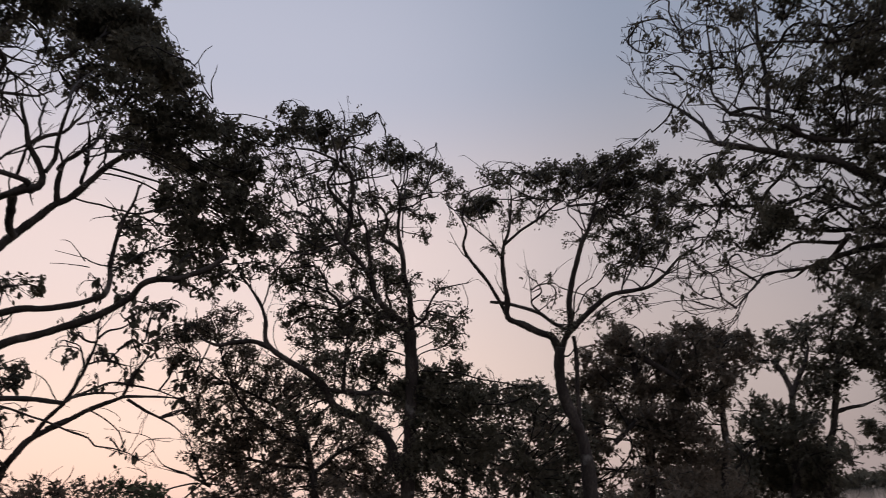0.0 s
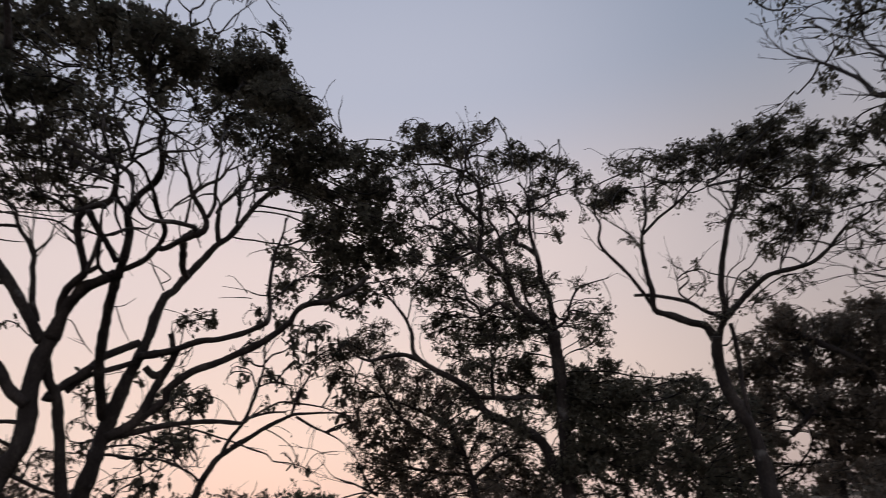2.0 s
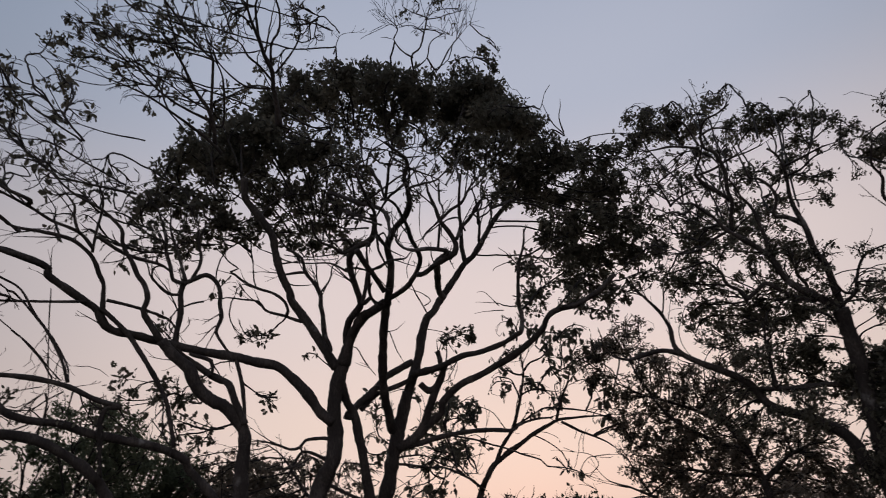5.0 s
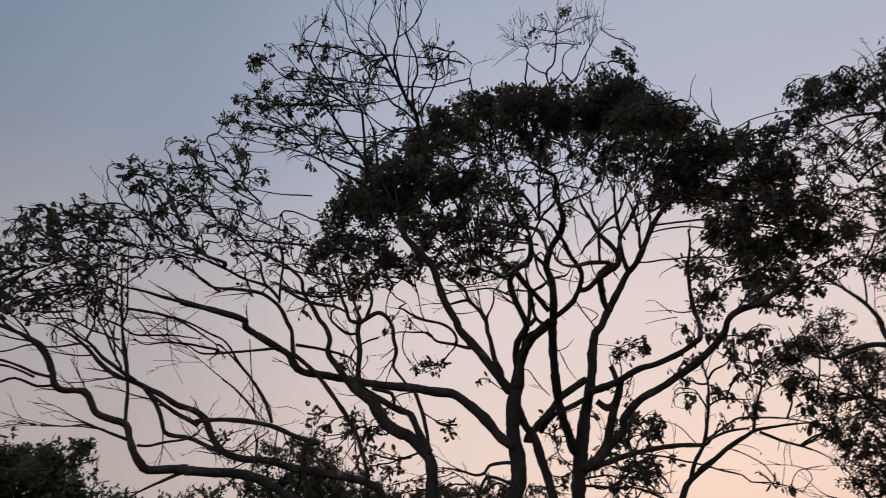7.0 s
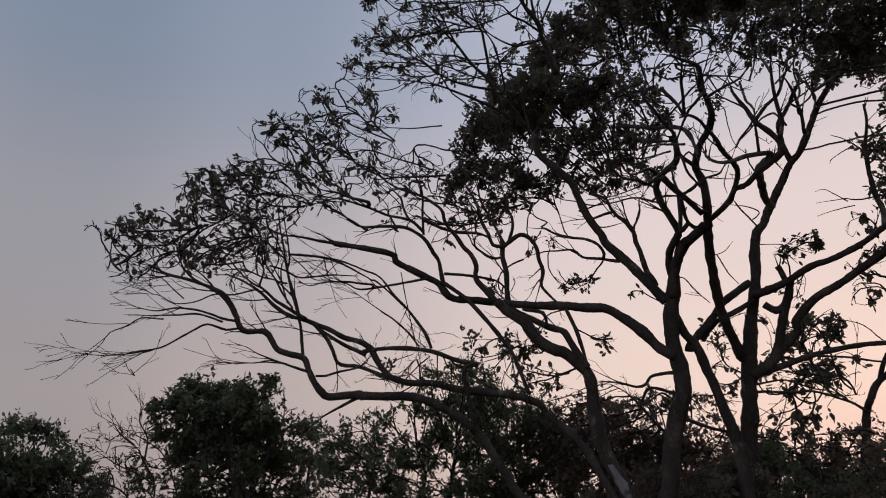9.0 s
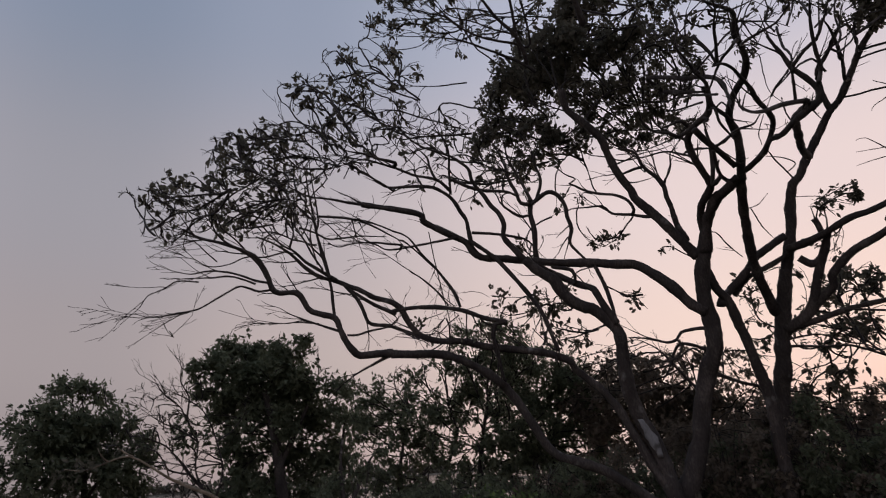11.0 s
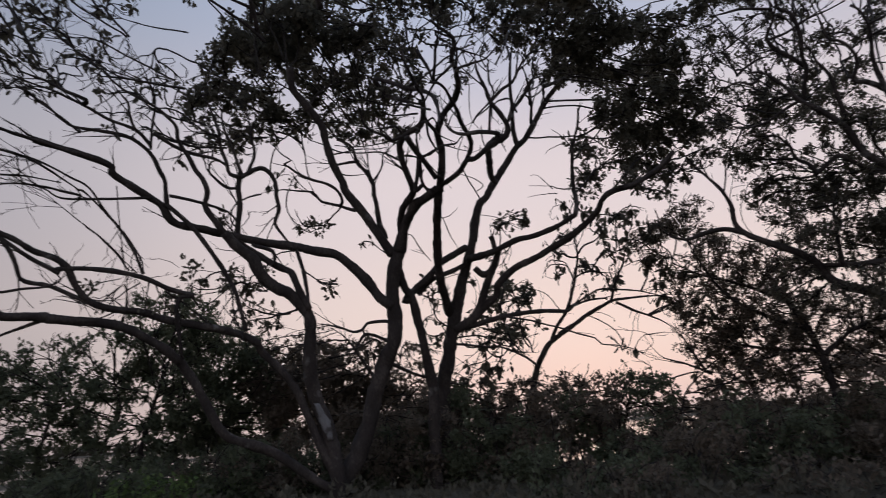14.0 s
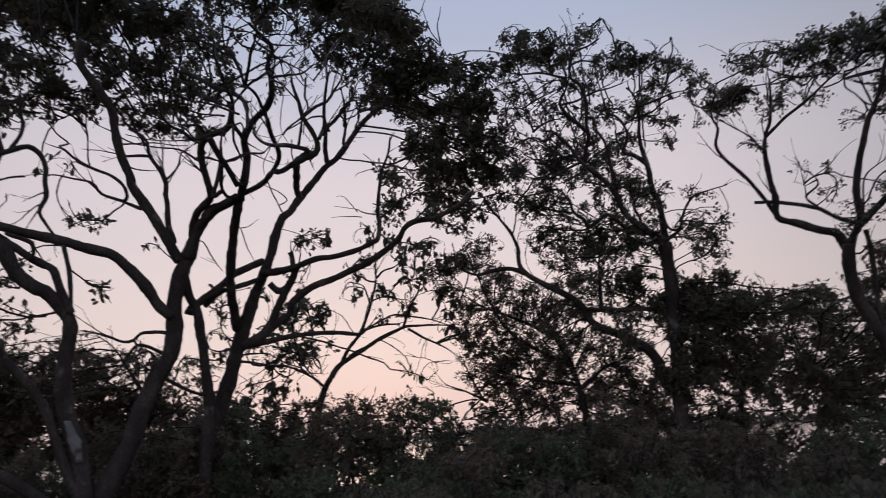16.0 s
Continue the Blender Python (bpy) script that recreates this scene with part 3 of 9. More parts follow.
limb(here, "limb", 0.059, 0.055, (-1.52, -0.69, 6.91), (-1.31, -0.61, 6.21), (-1.21, -0.59, 5.67), (-1.13, -0.57, 5.07))
limb(here, "limb", 0.045, 0.039, (-4.76, -1.64, 8.12), (-4.23, -1.46, 8.05), (-3.71, -1.28, 7.94), (-3.32, -1.13, 7.82), (-3.08, -0.97, 7.59))
limb(here, "limb", 0.132, 0.115, (-0.43, 0.00, -0.42), (-0.56, -0.01, 0.16), (-1.00, -0.03, 0.48), (-1.52, -0.08, 0.86), (-2.04, -0.15, 1.23), (-2.75, -0.28, 1.57), (-3.28, -0.40, 1.79), (-3.66, -0.52, 2.28), (-4.01, -0.67, 3.01), (-4.42, -0.87, 3.68), (-4.48, -1.05, 3.78), (-4.80, -1.21, 4.07), (-5.27, -1.41, 4.38), (-5.89, -1.69, 4.66), (-6.67, -2.02, 4.72), (-7.21, -2.29, 4.76))
limb(here, "limb", 0.115, 0.047, (-7.16, -2.28, 4.78), (-7.59, -2.46, 4.79), (-7.99, -2.64, 4.77), (-8.14, -2.75, 4.90), (-8.30, -2.89, 5.17), (-8.41, -3.02, 5.51), (-8.48, -3.14, 5.79), (-8.80, -3.35, 5.92), (-9.07, -3.54, 6.05), (-9.19, -3.69, 6.32), (-9.30, -3.82, 6.50), (-9.66, -4.05, 6.50), (-9.82, -4.20, 6.61), (-9.89, -4.39, 7.04), (-10.03, -4.63, 7.40), (-10.30, -4.91, 7.58), (-10.66, -5.24, 7.74), (-11.10, -5.67, 7.86), (-11.37, -5.99, 8.04))
limb(here, "limb", 0.051, 0.034, (-8.50, -3.13, 5.74), (-8.50, -3.21, 6.08), (-8.48, -3.38, 6.70), (-8.50, -3.51, 7.11), (-8.54, -3.67, 7.51), (-8.60, -3.88, 7.96), (-8.59, -4.02, 8.36), (-8.83, -4.29, 8.65), (-8.95, -4.44, 8.85))
limb(here, "limb", 0.063, 0.011, (-7.04, -2.22, 4.82), (-7.41, -2.28, 4.68), (-7.89, -2.39, 4.47), (-8.27, -2.46, 4.28), (-8.64, -2.53, 4.04), (-8.80, -2.52, 3.93))
limb(here, "limb", 0.033, 0.030, (-8.25, -2.90, 5.33), (-8.02, -2.75, 5.33), (-7.76, -2.62, 5.41), (-7.28, -2.40, 5.51), (-6.98, -2.29, 5.68), (-7.05, -2.33, 5.82))
limb(here, "limb", 0.045, 0.011, (-8.43, -3.02, 5.45), (-8.89, -3.32, 5.64), (-9.21, -3.55, 5.79), (-9.53, -3.79, 5.94), (-9.73, -3.97, 6.10), (-9.92, -4.12, 6.17))
limb(here, "limb", 0.022, 0.010, (-8.89, -3.32, 5.67), (-9.34, -3.63, 5.71), (-9.67, -3.88, 5.67), (-9.91, -4.06, 5.67), (-10.14, -4.25, 5.66))
limb(here, "limb", 0.133, 0.084, (-0.33, 0.01, -0.42), (-0.44, 0.01, 0.46), (-0.77, 0.02, 1.10), (-1.10, -0.01, 1.86), (-1.47, -0.08, 2.76), (-1.89, -0.20, 3.39), (-2.48, -0.36, 4.02), (-2.54, -0.54, 4.20), (-3.10, -0.68, 4.47), (-3.78, -0.84, 4.64), (-4.71, -1.09, 4.81), (-5.31, -1.32, 5.01), (-5.96, -1.55, 5.08), (-6.42, -1.76, 5.21), (-6.69, -1.94, 5.51), (-6.82, -2.08, 5.81), (-6.88, -2.17, 6.01))
limb(here, "limb", 0.090, 0.045, (-6.84, -2.15, 5.98), (-7.06, -2.29, 6.19), (-7.28, -2.40, 6.29), (-7.56, -2.55, 6.39), (-7.84, -2.74, 6.58), (-8.11, -2.90, 6.71), (-8.52, -3.16, 6.90), (-8.87, -3.38, 7.02), (-9.15, -3.63, 7.27), (-9.34, -3.84, 7.53), (-9.57, -4.05, 7.74), (-9.83, -4.30, 7.93), (-10.14, -4.55, 8.07))
limb(here, "limb", 0.066, 0.041, (-7.04, -2.21, 5.89), (-7.34, -2.38, 6.04), (-7.52, -2.50, 6.15), (-7.83, -2.71, 6.38), (-8.10, -2.91, 6.61), (-8.25, -3.02, 6.75))
limb(here, "limb", 0.053, 0.053, (-8.25, -3.04, 6.76), (-7.99, -2.78, 6.38), (-7.87, -2.62, 6.04), (-7.79, -2.50, 5.71), (-7.58, -2.38, 5.62), (-7.26, -2.23, 5.58), (-6.74, -1.95, 5.32), (-6.43, -1.81, 5.17))
limb(here, "limb", 0.060, 0.067, (-7.12, -2.27, 5.97), (-6.82, -2.20, 6.00), (-6.42, -2.08, 6.01), (-5.88, -1.92, 5.97), (-5.22, -1.71, 5.83), (-4.61, -1.53, 5.55), (-4.05, -1.39, 5.39))
limb(here, "limb", 0.067, 0.059, (-4.08, -1.40, 5.38), (-4.34, -1.44, 5.38), (-4.45, -1.41, 5.25), (-4.50, -1.36, 4.99), (-4.43, -1.22, 4.45), (-4.37, -1.10, 3.89), (-4.37, -0.95, 3.82))
limb(here, "limb", 0.043, 0.024, (-5.27, -1.71, 5.93), (-5.44, -1.87, 6.43), (-5.74, -2.10, 6.99), (-6.07, -2.35, 7.45), (-6.41, -2.63, 7.98), (-6.81, -2.84, 8.19), (-7.37, -3.16, 8.46), (-7.81, -3.38, 8.57))
limb(here, "limb", 0.024, 0.011, (-5.58, -1.83, 6.00), (-5.86, -2.02, 6.43), (-6.27, -2.27, 6.86), (-6.61, -2.47, 7.14), (-6.95, -2.68, 7.44), (-7.37, -2.99, 7.82))
limb(here, "limb", 0.015, 0.015, (-5.74, -2.67, 7.99), (-5.73, -2.38, 7.31), (-5.67, -2.00, 6.29), (-5.61, -1.78, 5.63), (-5.60, -1.62, 5.04))
limb(here, "limb", 0.045, 0.025, (-5.20, -1.74, 8.03), (-5.78, -1.85, 7.97), (-6.30, -1.95, 7.92), (-7.16, -2.22, 7.85), (-7.52, -2.39, 8.04), (-7.98, -2.60, 8.15))
limb(here, "limb", 0.070, 0.031, (-4.83, -1.58, 7.89), (-4.85, -1.71, 8.28), (-4.86, -1.78, 8.51), (-4.97, -1.89, 8.74), (-5.16, -2.10, 9.15), (-5.61, -2.37, 9.46), (-6.18, -2.59, 9.54), (-6.80, -2.81, 9.55), (-7.03, -2.93, 9.67), (-7.35, -3.21, 9.95), (-7.58, -3.37, 10.08), (-7.90, -3.60, 10.27))
limb(here, "limb", 0.052, 0.025, (-5.12, -2.25, 9.30), (-5.45, -2.45, 9.64), (-6.03, -2.68, 9.82), (-6.51, -2.92, 10.06), (-7.10, -3.23, 10.29), (-7.58, -3.44, 10.39), (-8.08, -3.71, 10.53))
limb(here, "limb", 0.056, 0.031, (1.21, -0.08, 4.70), (0.87, -0.13, 4.74), (0.47, -0.17, 4.68), (0.32, -0.20, 4.50), (0.05, -0.25, 4.44), (-0.21, -0.33, 4.53), (-0.46, -0.40, 4.60), (-0.84, -0.49, 4.67))
limb(here, "limb", 0.031, 0.018, (0.32, -0.20, 4.50), (0.32, -0.34, 4.47), (0.39, -0.37, 4.22), (0.18, -0.39, 3.99), (-0.15, -0.44, 3.93), (-0.05, -0.53, 4.17))
limb(here, "limb", 0.031, 0.024, (0.85, -0.08, 4.09), (0.68, -0.17, 4.22), (0.39, -0.22, 4.08), (0.11, -0.26, 3.94))
limb(here, "trunk", 0.197, 0.116, (2.37, 1.06, -0.42), (2.37, 1.03, 0.78), (2.39, 0.95, 1.86), (2.39, 0.84, 2.76), (2.22, 0.51, 3.68), (2.10, 0.36, 4.31), (1.93, 0.18, 4.94), (1.81, 0.01, 5.45), (1.58, -0.11, 5.78), (1.38, -0.34, 6.43))
limb(here, "limb", 0.102, 0.109, (1.82, 0.03, 5.39), (1.62, 0.11, 5.36), (2.01, 0.22, 5.78), (2.43, 0.32, 6.15), (2.79, 0.40, 6.56), (3.21, 0.49, 6.84), (3.70, 0.56, 7.12))
limb(here, "limb", 0.068, 0.011, (-6.70, -2.62, 8.88), (-7.06, -2.77, 8.96), (-7.52, -3.00, 9.06), (-7.97, -3.23, 9.15), (-8.30, -3.42, 9.22), (-8.62, -3.59, 9.29), (-8.95, -3.77, 9.35), (-9.25, -4.01, 9.52), (-9.53, -4.24, 9.66), (-9.81, -4.50, 9.85))
limb(here, "limb", 0.038, 0.011, (-6.72, -2.78, 9.55), (-6.66, -2.84, 9.39), (-7.00, -3.08, 9.66), (-7.39, -3.35, 9.91), (-7.61, -3.52, 10.12), (-7.96, -3.67, 10.15), (-8.49, -3.78, 9.95), (-8.73, -3.78, 9.79))
limb(here, "limb", 0.061, 0.011, (-6.58, -2.96, 10.10), (-6.46, -3.15, 10.13), (-6.93, -3.38, 10.29), (-7.28, -3.56, 10.43), (-7.64, -3.73, 10.50), (-7.91, -3.90, 10.67), (-8.11, -4.13, 10.95))
limb(here, "limb", 0.055, 0.011, (-8.46, -3.45, 6.85), (-8.50, -3.50, 7.04), (-8.59, -3.75, 7.66), (-8.61, -4.01, 8.35), (-8.59, -4.34, 9.09), (-8.57, -4.59, 9.66), (-8.61, -4.90, 10.20), (-8.67, -5.14, 10.58))
limb(here, "limb", 0.034, 0.011, (-8.60, -3.92, 8.19), (-8.52, -3.96, 8.43), (-8.49, -4.19, 9.00), (-8.45, -4.48, 9.62), (-8.38, -4.68, 10.08), (-8.20, -4.76, 10.44))
limb(here, "limb", 0.034, 0.021, (-8.74, -3.43, 7.14), (-8.66, -3.53, 7.16), (-8.82, -3.73, 7.50), (-8.96, -3.94, 7.89), (-9.07, -4.09, 8.14), (-9.13, -4.16, 8.29), (-9.02, -4.35, 8.86))
limb(here, "limb", 0.028, 0.021, (-8.75, -3.62, 7.27), (-8.80, -3.75, 7.62), (-8.82, -3.88, 7.97), (-8.74, -3.96, 8.32), (-8.56, -3.93, 8.58))
limb(here, "limb", 0.063, 0.011, (-8.42, -3.16, 6.88), (-8.79, -3.46, 7.17), (-9.08, -3.70, 7.40), (-9.31, -3.93, 7.68), (-9.54, -4.13, 7.82), (-9.80, -4.42, 8.13), (-9.97, -4.66, 8.44), (-10.09, -4.83, 8.65), (-10.26, -5.00, 8.78), (-10.45, -5.21, 8.91))
limb(here, "limb", 0.041, 0.011, (-9.38, -4.06, 7.75), (-9.22, -4.12, 8.19), (-9.31, -4.25, 8.40), (-9.41, -4.40, 8.68), (-9.64, -4.60, 8.82), (-9.80, -4.82, 9.07))
limb(here, "limb", 0.060, 0.011, (-9.89, -4.34, 6.89), (-9.97, -4.51, 7.17), (-10.14, -4.73, 7.43), (-10.38, -4.98, 7.61), (-10.61, -5.23, 7.78), (-10.75, -5.46, 8.01), (-10.81, -5.62, 8.26), (-10.98, -5.89, 8.47), (-11.11, -6.08, 8.65))
limb(here, "limb", 0.032, 0.016, (-10.19, -4.78, 7.47), (-10.34, -5.03, 7.77), (-10.49, -5.22, 7.96), (-10.63, -5.42, 8.14), (-10.65, -5.59, 8.44), (-10.78, -5.82, 8.67))
limb(here, "limb", 0.039, 0.011, (-10.50, -5.09, 7.67), (-10.75, -5.36, 7.75), (-11.01, -5.62, 7.80), (-11.20, -5.84, 7.85), (-11.32, -6.00, 7.89), (-11.60, -6.35, 7.99))
limb(here, "limb", 0.028, 0.013, (-9.46, -4.20, 7.60), (-9.90, -4.46, 7.46), (-10.30, -4.77, 7.43), (-10.68, -5.03, 7.21), (-11.05, -5.32, 7.14), (-11.27, -5.62, 7.30), (-11.36, -5.75, 7.31), (-11.53, -6.00, 7.42))
limb(here, "limb", 0.039, 0.018, (-9.88, -4.28, 6.76), (-10.15, -4.52, 6.81), (-10.38, -4.75, 6.91), (-10.65, -5.00, 7.00), (-11.02, -5.32, 7.01), (-11.36, -5.60, 6.91), (-11.65, -5.90, 6.96))
limb(here, "limb", 0.032, 0.018, (-10.17, -4.47, 6.73), (-10.40, -4.70, 6.83), (-10.66, -4.96, 6.90), (-11.03, -5.26, 6.84), (-11.36, -5.55, 6.81), (-11.63, -5.80, 6.76))
limb(here, "limb", 0.020, 0.013, (-10.87, -5.21, 7.28), (-11.01, -5.50, 7.48), (-11.15, -5.76, 7.70), (-11.32, -5.97, 7.76))
limb(here, "limb", 0.038, 0.022, (-6.84, -2.12, 7.88), (-6.77, -2.24, 7.92), (-7.13, -2.42, 7.97), (-7.41, -2.55, 8.03), (-7.97, -2.82, 8.03), (-8.41, -3.00, 7.93), (-8.66, -3.19, 8.04))
limb(here, "limb", 0.022, 0.014, (-8.19, -3.23, 8.08), (-8.41, -3.53, 8.39), (-8.58, -3.76, 8.59), (-8.65, -3.92, 8.74))
limb(here, "limb", 0.036, 0.030, (-8.53, -3.92, 8.58), (-8.04, -3.54, 8.58), (-7.65, -3.21, 8.53), (-7.31, -2.88, 8.38), (-7.07, -2.60, 8.24), (-6.77, -2.29, 8.05))
limb(here, "limb", 0.028, 0.022, (-9.06, -4.09, 8.28), (-8.76, -3.79, 8.19), (-8.51, -3.50, 8.04), (-8.18, -3.25, 8.08), (-7.77, -2.99, 8.15), (-7.07, -2.59, 8.13))
limb(here, "limb", 0.039, 0.031, (-5.14, -2.21, 9.20), (-5.06, -2.43, 9.77), (-4.97, -2.63, 10.28), (-5.00, -2.82, 10.65), (-5.17, -2.99, 10.90))
limb(here, "limb", 0.039, 0.023, (-4.19, -2.74, 10.72), (-4.85, -2.88, 10.76), (-5.51, -3.04, 10.80), (-5.89, -3.16, 10.89), (-6.19, -3.32, 11.08))
limb(here, "limb", 0.039, 0.031, (-5.44, -2.52, 9.62), (-5.51, -2.56, 9.76), (-5.58, -2.69, 10.02), (-5.59, -2.79, 10.27), (-5.80, -2.97, 10.51))
limb(here, "limb", 0.022, 0.011, (-3.84, -4.11, 11.49), (-4.71, -4.35, 11.48), (-5.31, -4.58, 11.52), (-5.66, -4.73, 11.54))
limb(here, "limb", 0.054, 0.025, (-2.02, -5.32, 10.69), (-2.01, -5.50, 10.87), (-2.13, -5.82, 11.23), (-2.37, -6.11, 11.50), (-2.51, -6.30, 11.66), (-2.68, -6.58, 11.91), (-2.91, -6.88, 12.14), (-3.08, -7.13, 12.32))
limb(here, "limb", 0.040, 0.025, (-2.12, -5.45, 10.84), (-2.10, -5.93, 11.45), (-2.08, -6.31, 11.89), (-2.06, -6.60, 12.18), (-2.18, -6.68, 12.20), (-2.44, -6.90, 12.35), (-2.64, -7.12, 12.49), (-2.69, -7.30, 12.63), (-2.56, -7.49, 12.81))
limb(here, "limb", 0.033, 0.020, (-2.00, -5.57, 11.04), (-1.84, -5.58, 11.08), (-1.82, -6.01, 11.57), (-1.86, -6.36, 11.89), (-1.97, -6.61, 12.07), (-2.05, -6.82, 12.21))
limb(here, "limb", 0.087, 0.025, (-0.54, -5.57, 11.20), (-0.64, -5.98, 11.64), (-0.72, -6.24, 11.89), (-0.75, -6.47, 12.07), (-0.93, -6.76, 12.30), (-1.06, -7.04, 12.53), (-1.20, -7.29, 12.69), (-1.31, -7.57, 12.90), (-1.33, -7.81, 13.05), (-1.51, -8.06, 13.19))
limb(here, "limb", 0.032, 0.015, (-1.07, -7.03, 12.54), (-1.14, -7.58, 13.02), (-0.99, -7.91, 13.26), (-0.90, -8.33, 13.56), (-0.83, -8.59, 13.71))
limb(here, "limb", 0.033, 0.015, (-0.78, -6.46, 12.12), (-0.78, -6.91, 12.53), (-0.63, -7.16, 12.72), (-0.63, -7.52, 12.99), (-0.79, -7.89, 13.25), (-0.77, -8.23, 13.49), (-0.76, -8.51, 13.64))
limb(here, "limb", 0.033, 0.020, (-0.68, -6.18, 11.96), (-1.03, -6.47, 12.20), (-1.30, -6.66, 12.30), (-1.44, -6.88, 12.44), (-1.70, -7.04, 12.49))
limb(here, "limb", 0.026, 0.020, (-0.70, -6.11, 11.88), (-1.28, -6.18, 11.80), (-1.66, -6.39, 11.90), (-1.95, -6.66, 12.04))
limb(here, "limb", 0.026, 0.013, (-0.67, -6.35, 12.17), (-0.33, -6.70, 12.49), (-0.14, -7.08, 12.80), (-0.23, -7.44, 13.07), (-0.02, -7.74, 13.28))
limb(here, "limb", 0.047, 0.011, (-1.84, -5.20, 10.53), (-2.05, -5.36, 10.68), (-2.47, -5.62, 10.91), (-2.91, -5.88, 11.10), (-3.32, -6.13, 11.26), (-3.63, -6.30, 11.31), (-4.06, -6.49, 11.35), (-4.47, -6.68, 11.37), (-4.77, -6.83, 11.37))
limb(here, "limb", 0.040, 0.011, (-2.00, -5.57, 11.04), (-2.16, -5.68, 11.12), (-2.55, -5.84, 11.21), (-2.98, -6.06, 11.33), (-3.29, -6.29, 11.49), (-3.58, -6.57, 11.69), (-3.81, -6.80, 11.83), (-3.98, -7.00, 11.98), (-4.17, -7.15, 12.03), (-4.43, -7.28, 12.03))
limb(here, "limb", 0.024, 0.013, (-2.08, -5.76, 11.28), (-2.62, -6.04, 11.44), (-2.99, -6.28, 11.59), (-3.30, -6.47, 11.65), (-3.54, -6.67, 11.74), (-3.70, -6.97, 11.96))
limb(here, "limb", 0.023, 0.013, (-2.53, -6.20, 11.75), (-2.79, -6.36, 11.81), (-3.12, -6.51, 11.82), (-3.48, -6.68, 11.84), (-3.76, -6.73, 11.73), (-4.17, -6.95, 11.76))
limb(here, "limb", 0.025, 0.013, (-2.61, -7.16, 12.48), (-2.89, -7.45, 12.67), (-3.05, -7.66, 12.81), (-3.07, -7.87, 12.97), (-2.93, -8.00, 13.11), (-2.76, -8.22, 13.32), (-2.61, -8.41, 13.48))
limb(here, "limb", 0.020, 0.013, (-2.43, -6.95, 12.27), (-2.40, -7.29, 12.59), (-2.46, -7.57, 12.80), (-2.30, -7.80, 12.99))
limb(here, "limb", 0.026, 0.013, (-1.21, -7.15, 12.67), (-1.40, -7.37, 12.81), (-1.63, -7.43, 12.79), (-1.95, -7.77, 13.03), (-2.15, -8.07, 13.22), (-2.17, -8.37, 13.43), (-2.27, -8.57, 13.53))
limb(here, "limb", 0.020, 0.013, (-1.33, -7.44, 12.95), (-1.56, -7.75, 13.14), (-1.68, -8.05, 13.32), (-1.56, -8.34, 13.51), (-1.40, -8.59, 13.66))
limb(here, "limb", 0.020, 0.013, (-1.00, -7.80, 13.32), (-0.67, -7.97, 13.38), (-0.40, -8.27, 13.55), (-0.43, -8.51, 13.65))
limb(here, "limb", 0.026, 0.013, (-1.97, -6.57, 12.11), (-2.24, -6.67, 12.14), (-2.69, -6.79, 12.12), (-3.13, -6.93, 12.13), (-3.38, -7.08, 12.19))
limb(here, "limb", 0.020, 0.013, (-2.69, -6.54, 11.94), (-2.81, -6.82, 12.18), (-2.94, -7.21, 12.52), (-3.24, -7.42, 12.61), (-3.47, -7.65, 12.73))
limb(here, "limb", 0.043, 0.011, (-9.66, -4.05, 6.50), (-9.72, -3.96, 6.54), (-9.94, -4.14, 6.60), (-10.17, -4.30, 6.56), (-10.53, -4.62, 6.68), (-10.81, -4.78, 6.53), (-11.06, -4.93, 6.35), (-11.45, -5.16, 6.08), (-11.86, -5.49, 5.96), (-12.02, -5.62, 5.90), (-12.41, -5.98, 5.82), (-12.73, -6.31, 5.82), (-12.93, -6.51, 5.74), (-13.12, -6.70, 5.63))
limb(here, "limb", 0.021, 0.013, (-11.37, -5.28, 6.78), (-11.75, -5.62, 6.77), (-12.03, -5.83, 6.55), (-12.29, -6.04, 6.38), (-12.43, -6.09, 6.12), (-12.56, -6.18, 5.92), (-12.72, -6.32, 5.79))
limb(here, "limb", 0.013, 0.010, (-13.11, -4.29, 5.88), (-13.04, -4.19, 5.71), (-12.47, -5.05, 5.62))
limb(here, "limb", 0.028, 0.008, (-8.97, -3.38, 5.68), (-9.40, -3.33, 5.82), (-9.88, -3.25, 5.84), (-10.29, -3.31, 5.89), (-10.74, -3.40, 5.93))
limb(here, "limb", 0.031, 0.026, (-6.77, -2.29, 8.05), (-6.92, -1.56, 8.27), (-6.53, -1.43, 7.86), (-6.37, -0.48, 7.63), (-6.27, 0.36, 7.40), (-5.91, 0.09, 6.83), (-5.47, -0.97, 6.15))
limb(here, "limb", 0.023, 0.022, (-6.54, -2.25, 7.08), (-6.26, -1.58, 6.85), (-6.15, -0.70, 6.65), (-5.70, -0.82, 6.21))
limb(here, "limb", 0.031, 0.014, (3.32, -3.83, 14.68), (2.85, -5.53, 13.94), (2.99, -5.98, 13.88), (3.28, -5.60, 15.07), (3.66, -4.58, 16.72), (4.51, -2.50, 19.86))
limb(here, "limb", 0.023, 0.011, (2.86, -5.59, 13.86), (2.64, -5.22, 14.42), (2.54, -4.65, 15.37), (2.67, -4.52, 16.03), (2.56, -1.90, 19.27))
limb(here, "limb", 0.021, 0.009, (3.44, -5.17, 15.88), (3.15, -4.39, 16.88), (3.13, -3.32, 18.23))
limb(here, "limb", 0.018, 0.008, (3.14, -6.00, 14.40), (2.91, -5.45, 15.20), (2.64, -4.44, 16.02))
limb(here, "limb", 0.021, 0.009, (3.09, -5.00, 14.05), (3.24, -5.67, 13.83), (3.29, -5.95, 14.12), (3.90, -5.19, 15.27), (4.54, -4.14, 16.34))
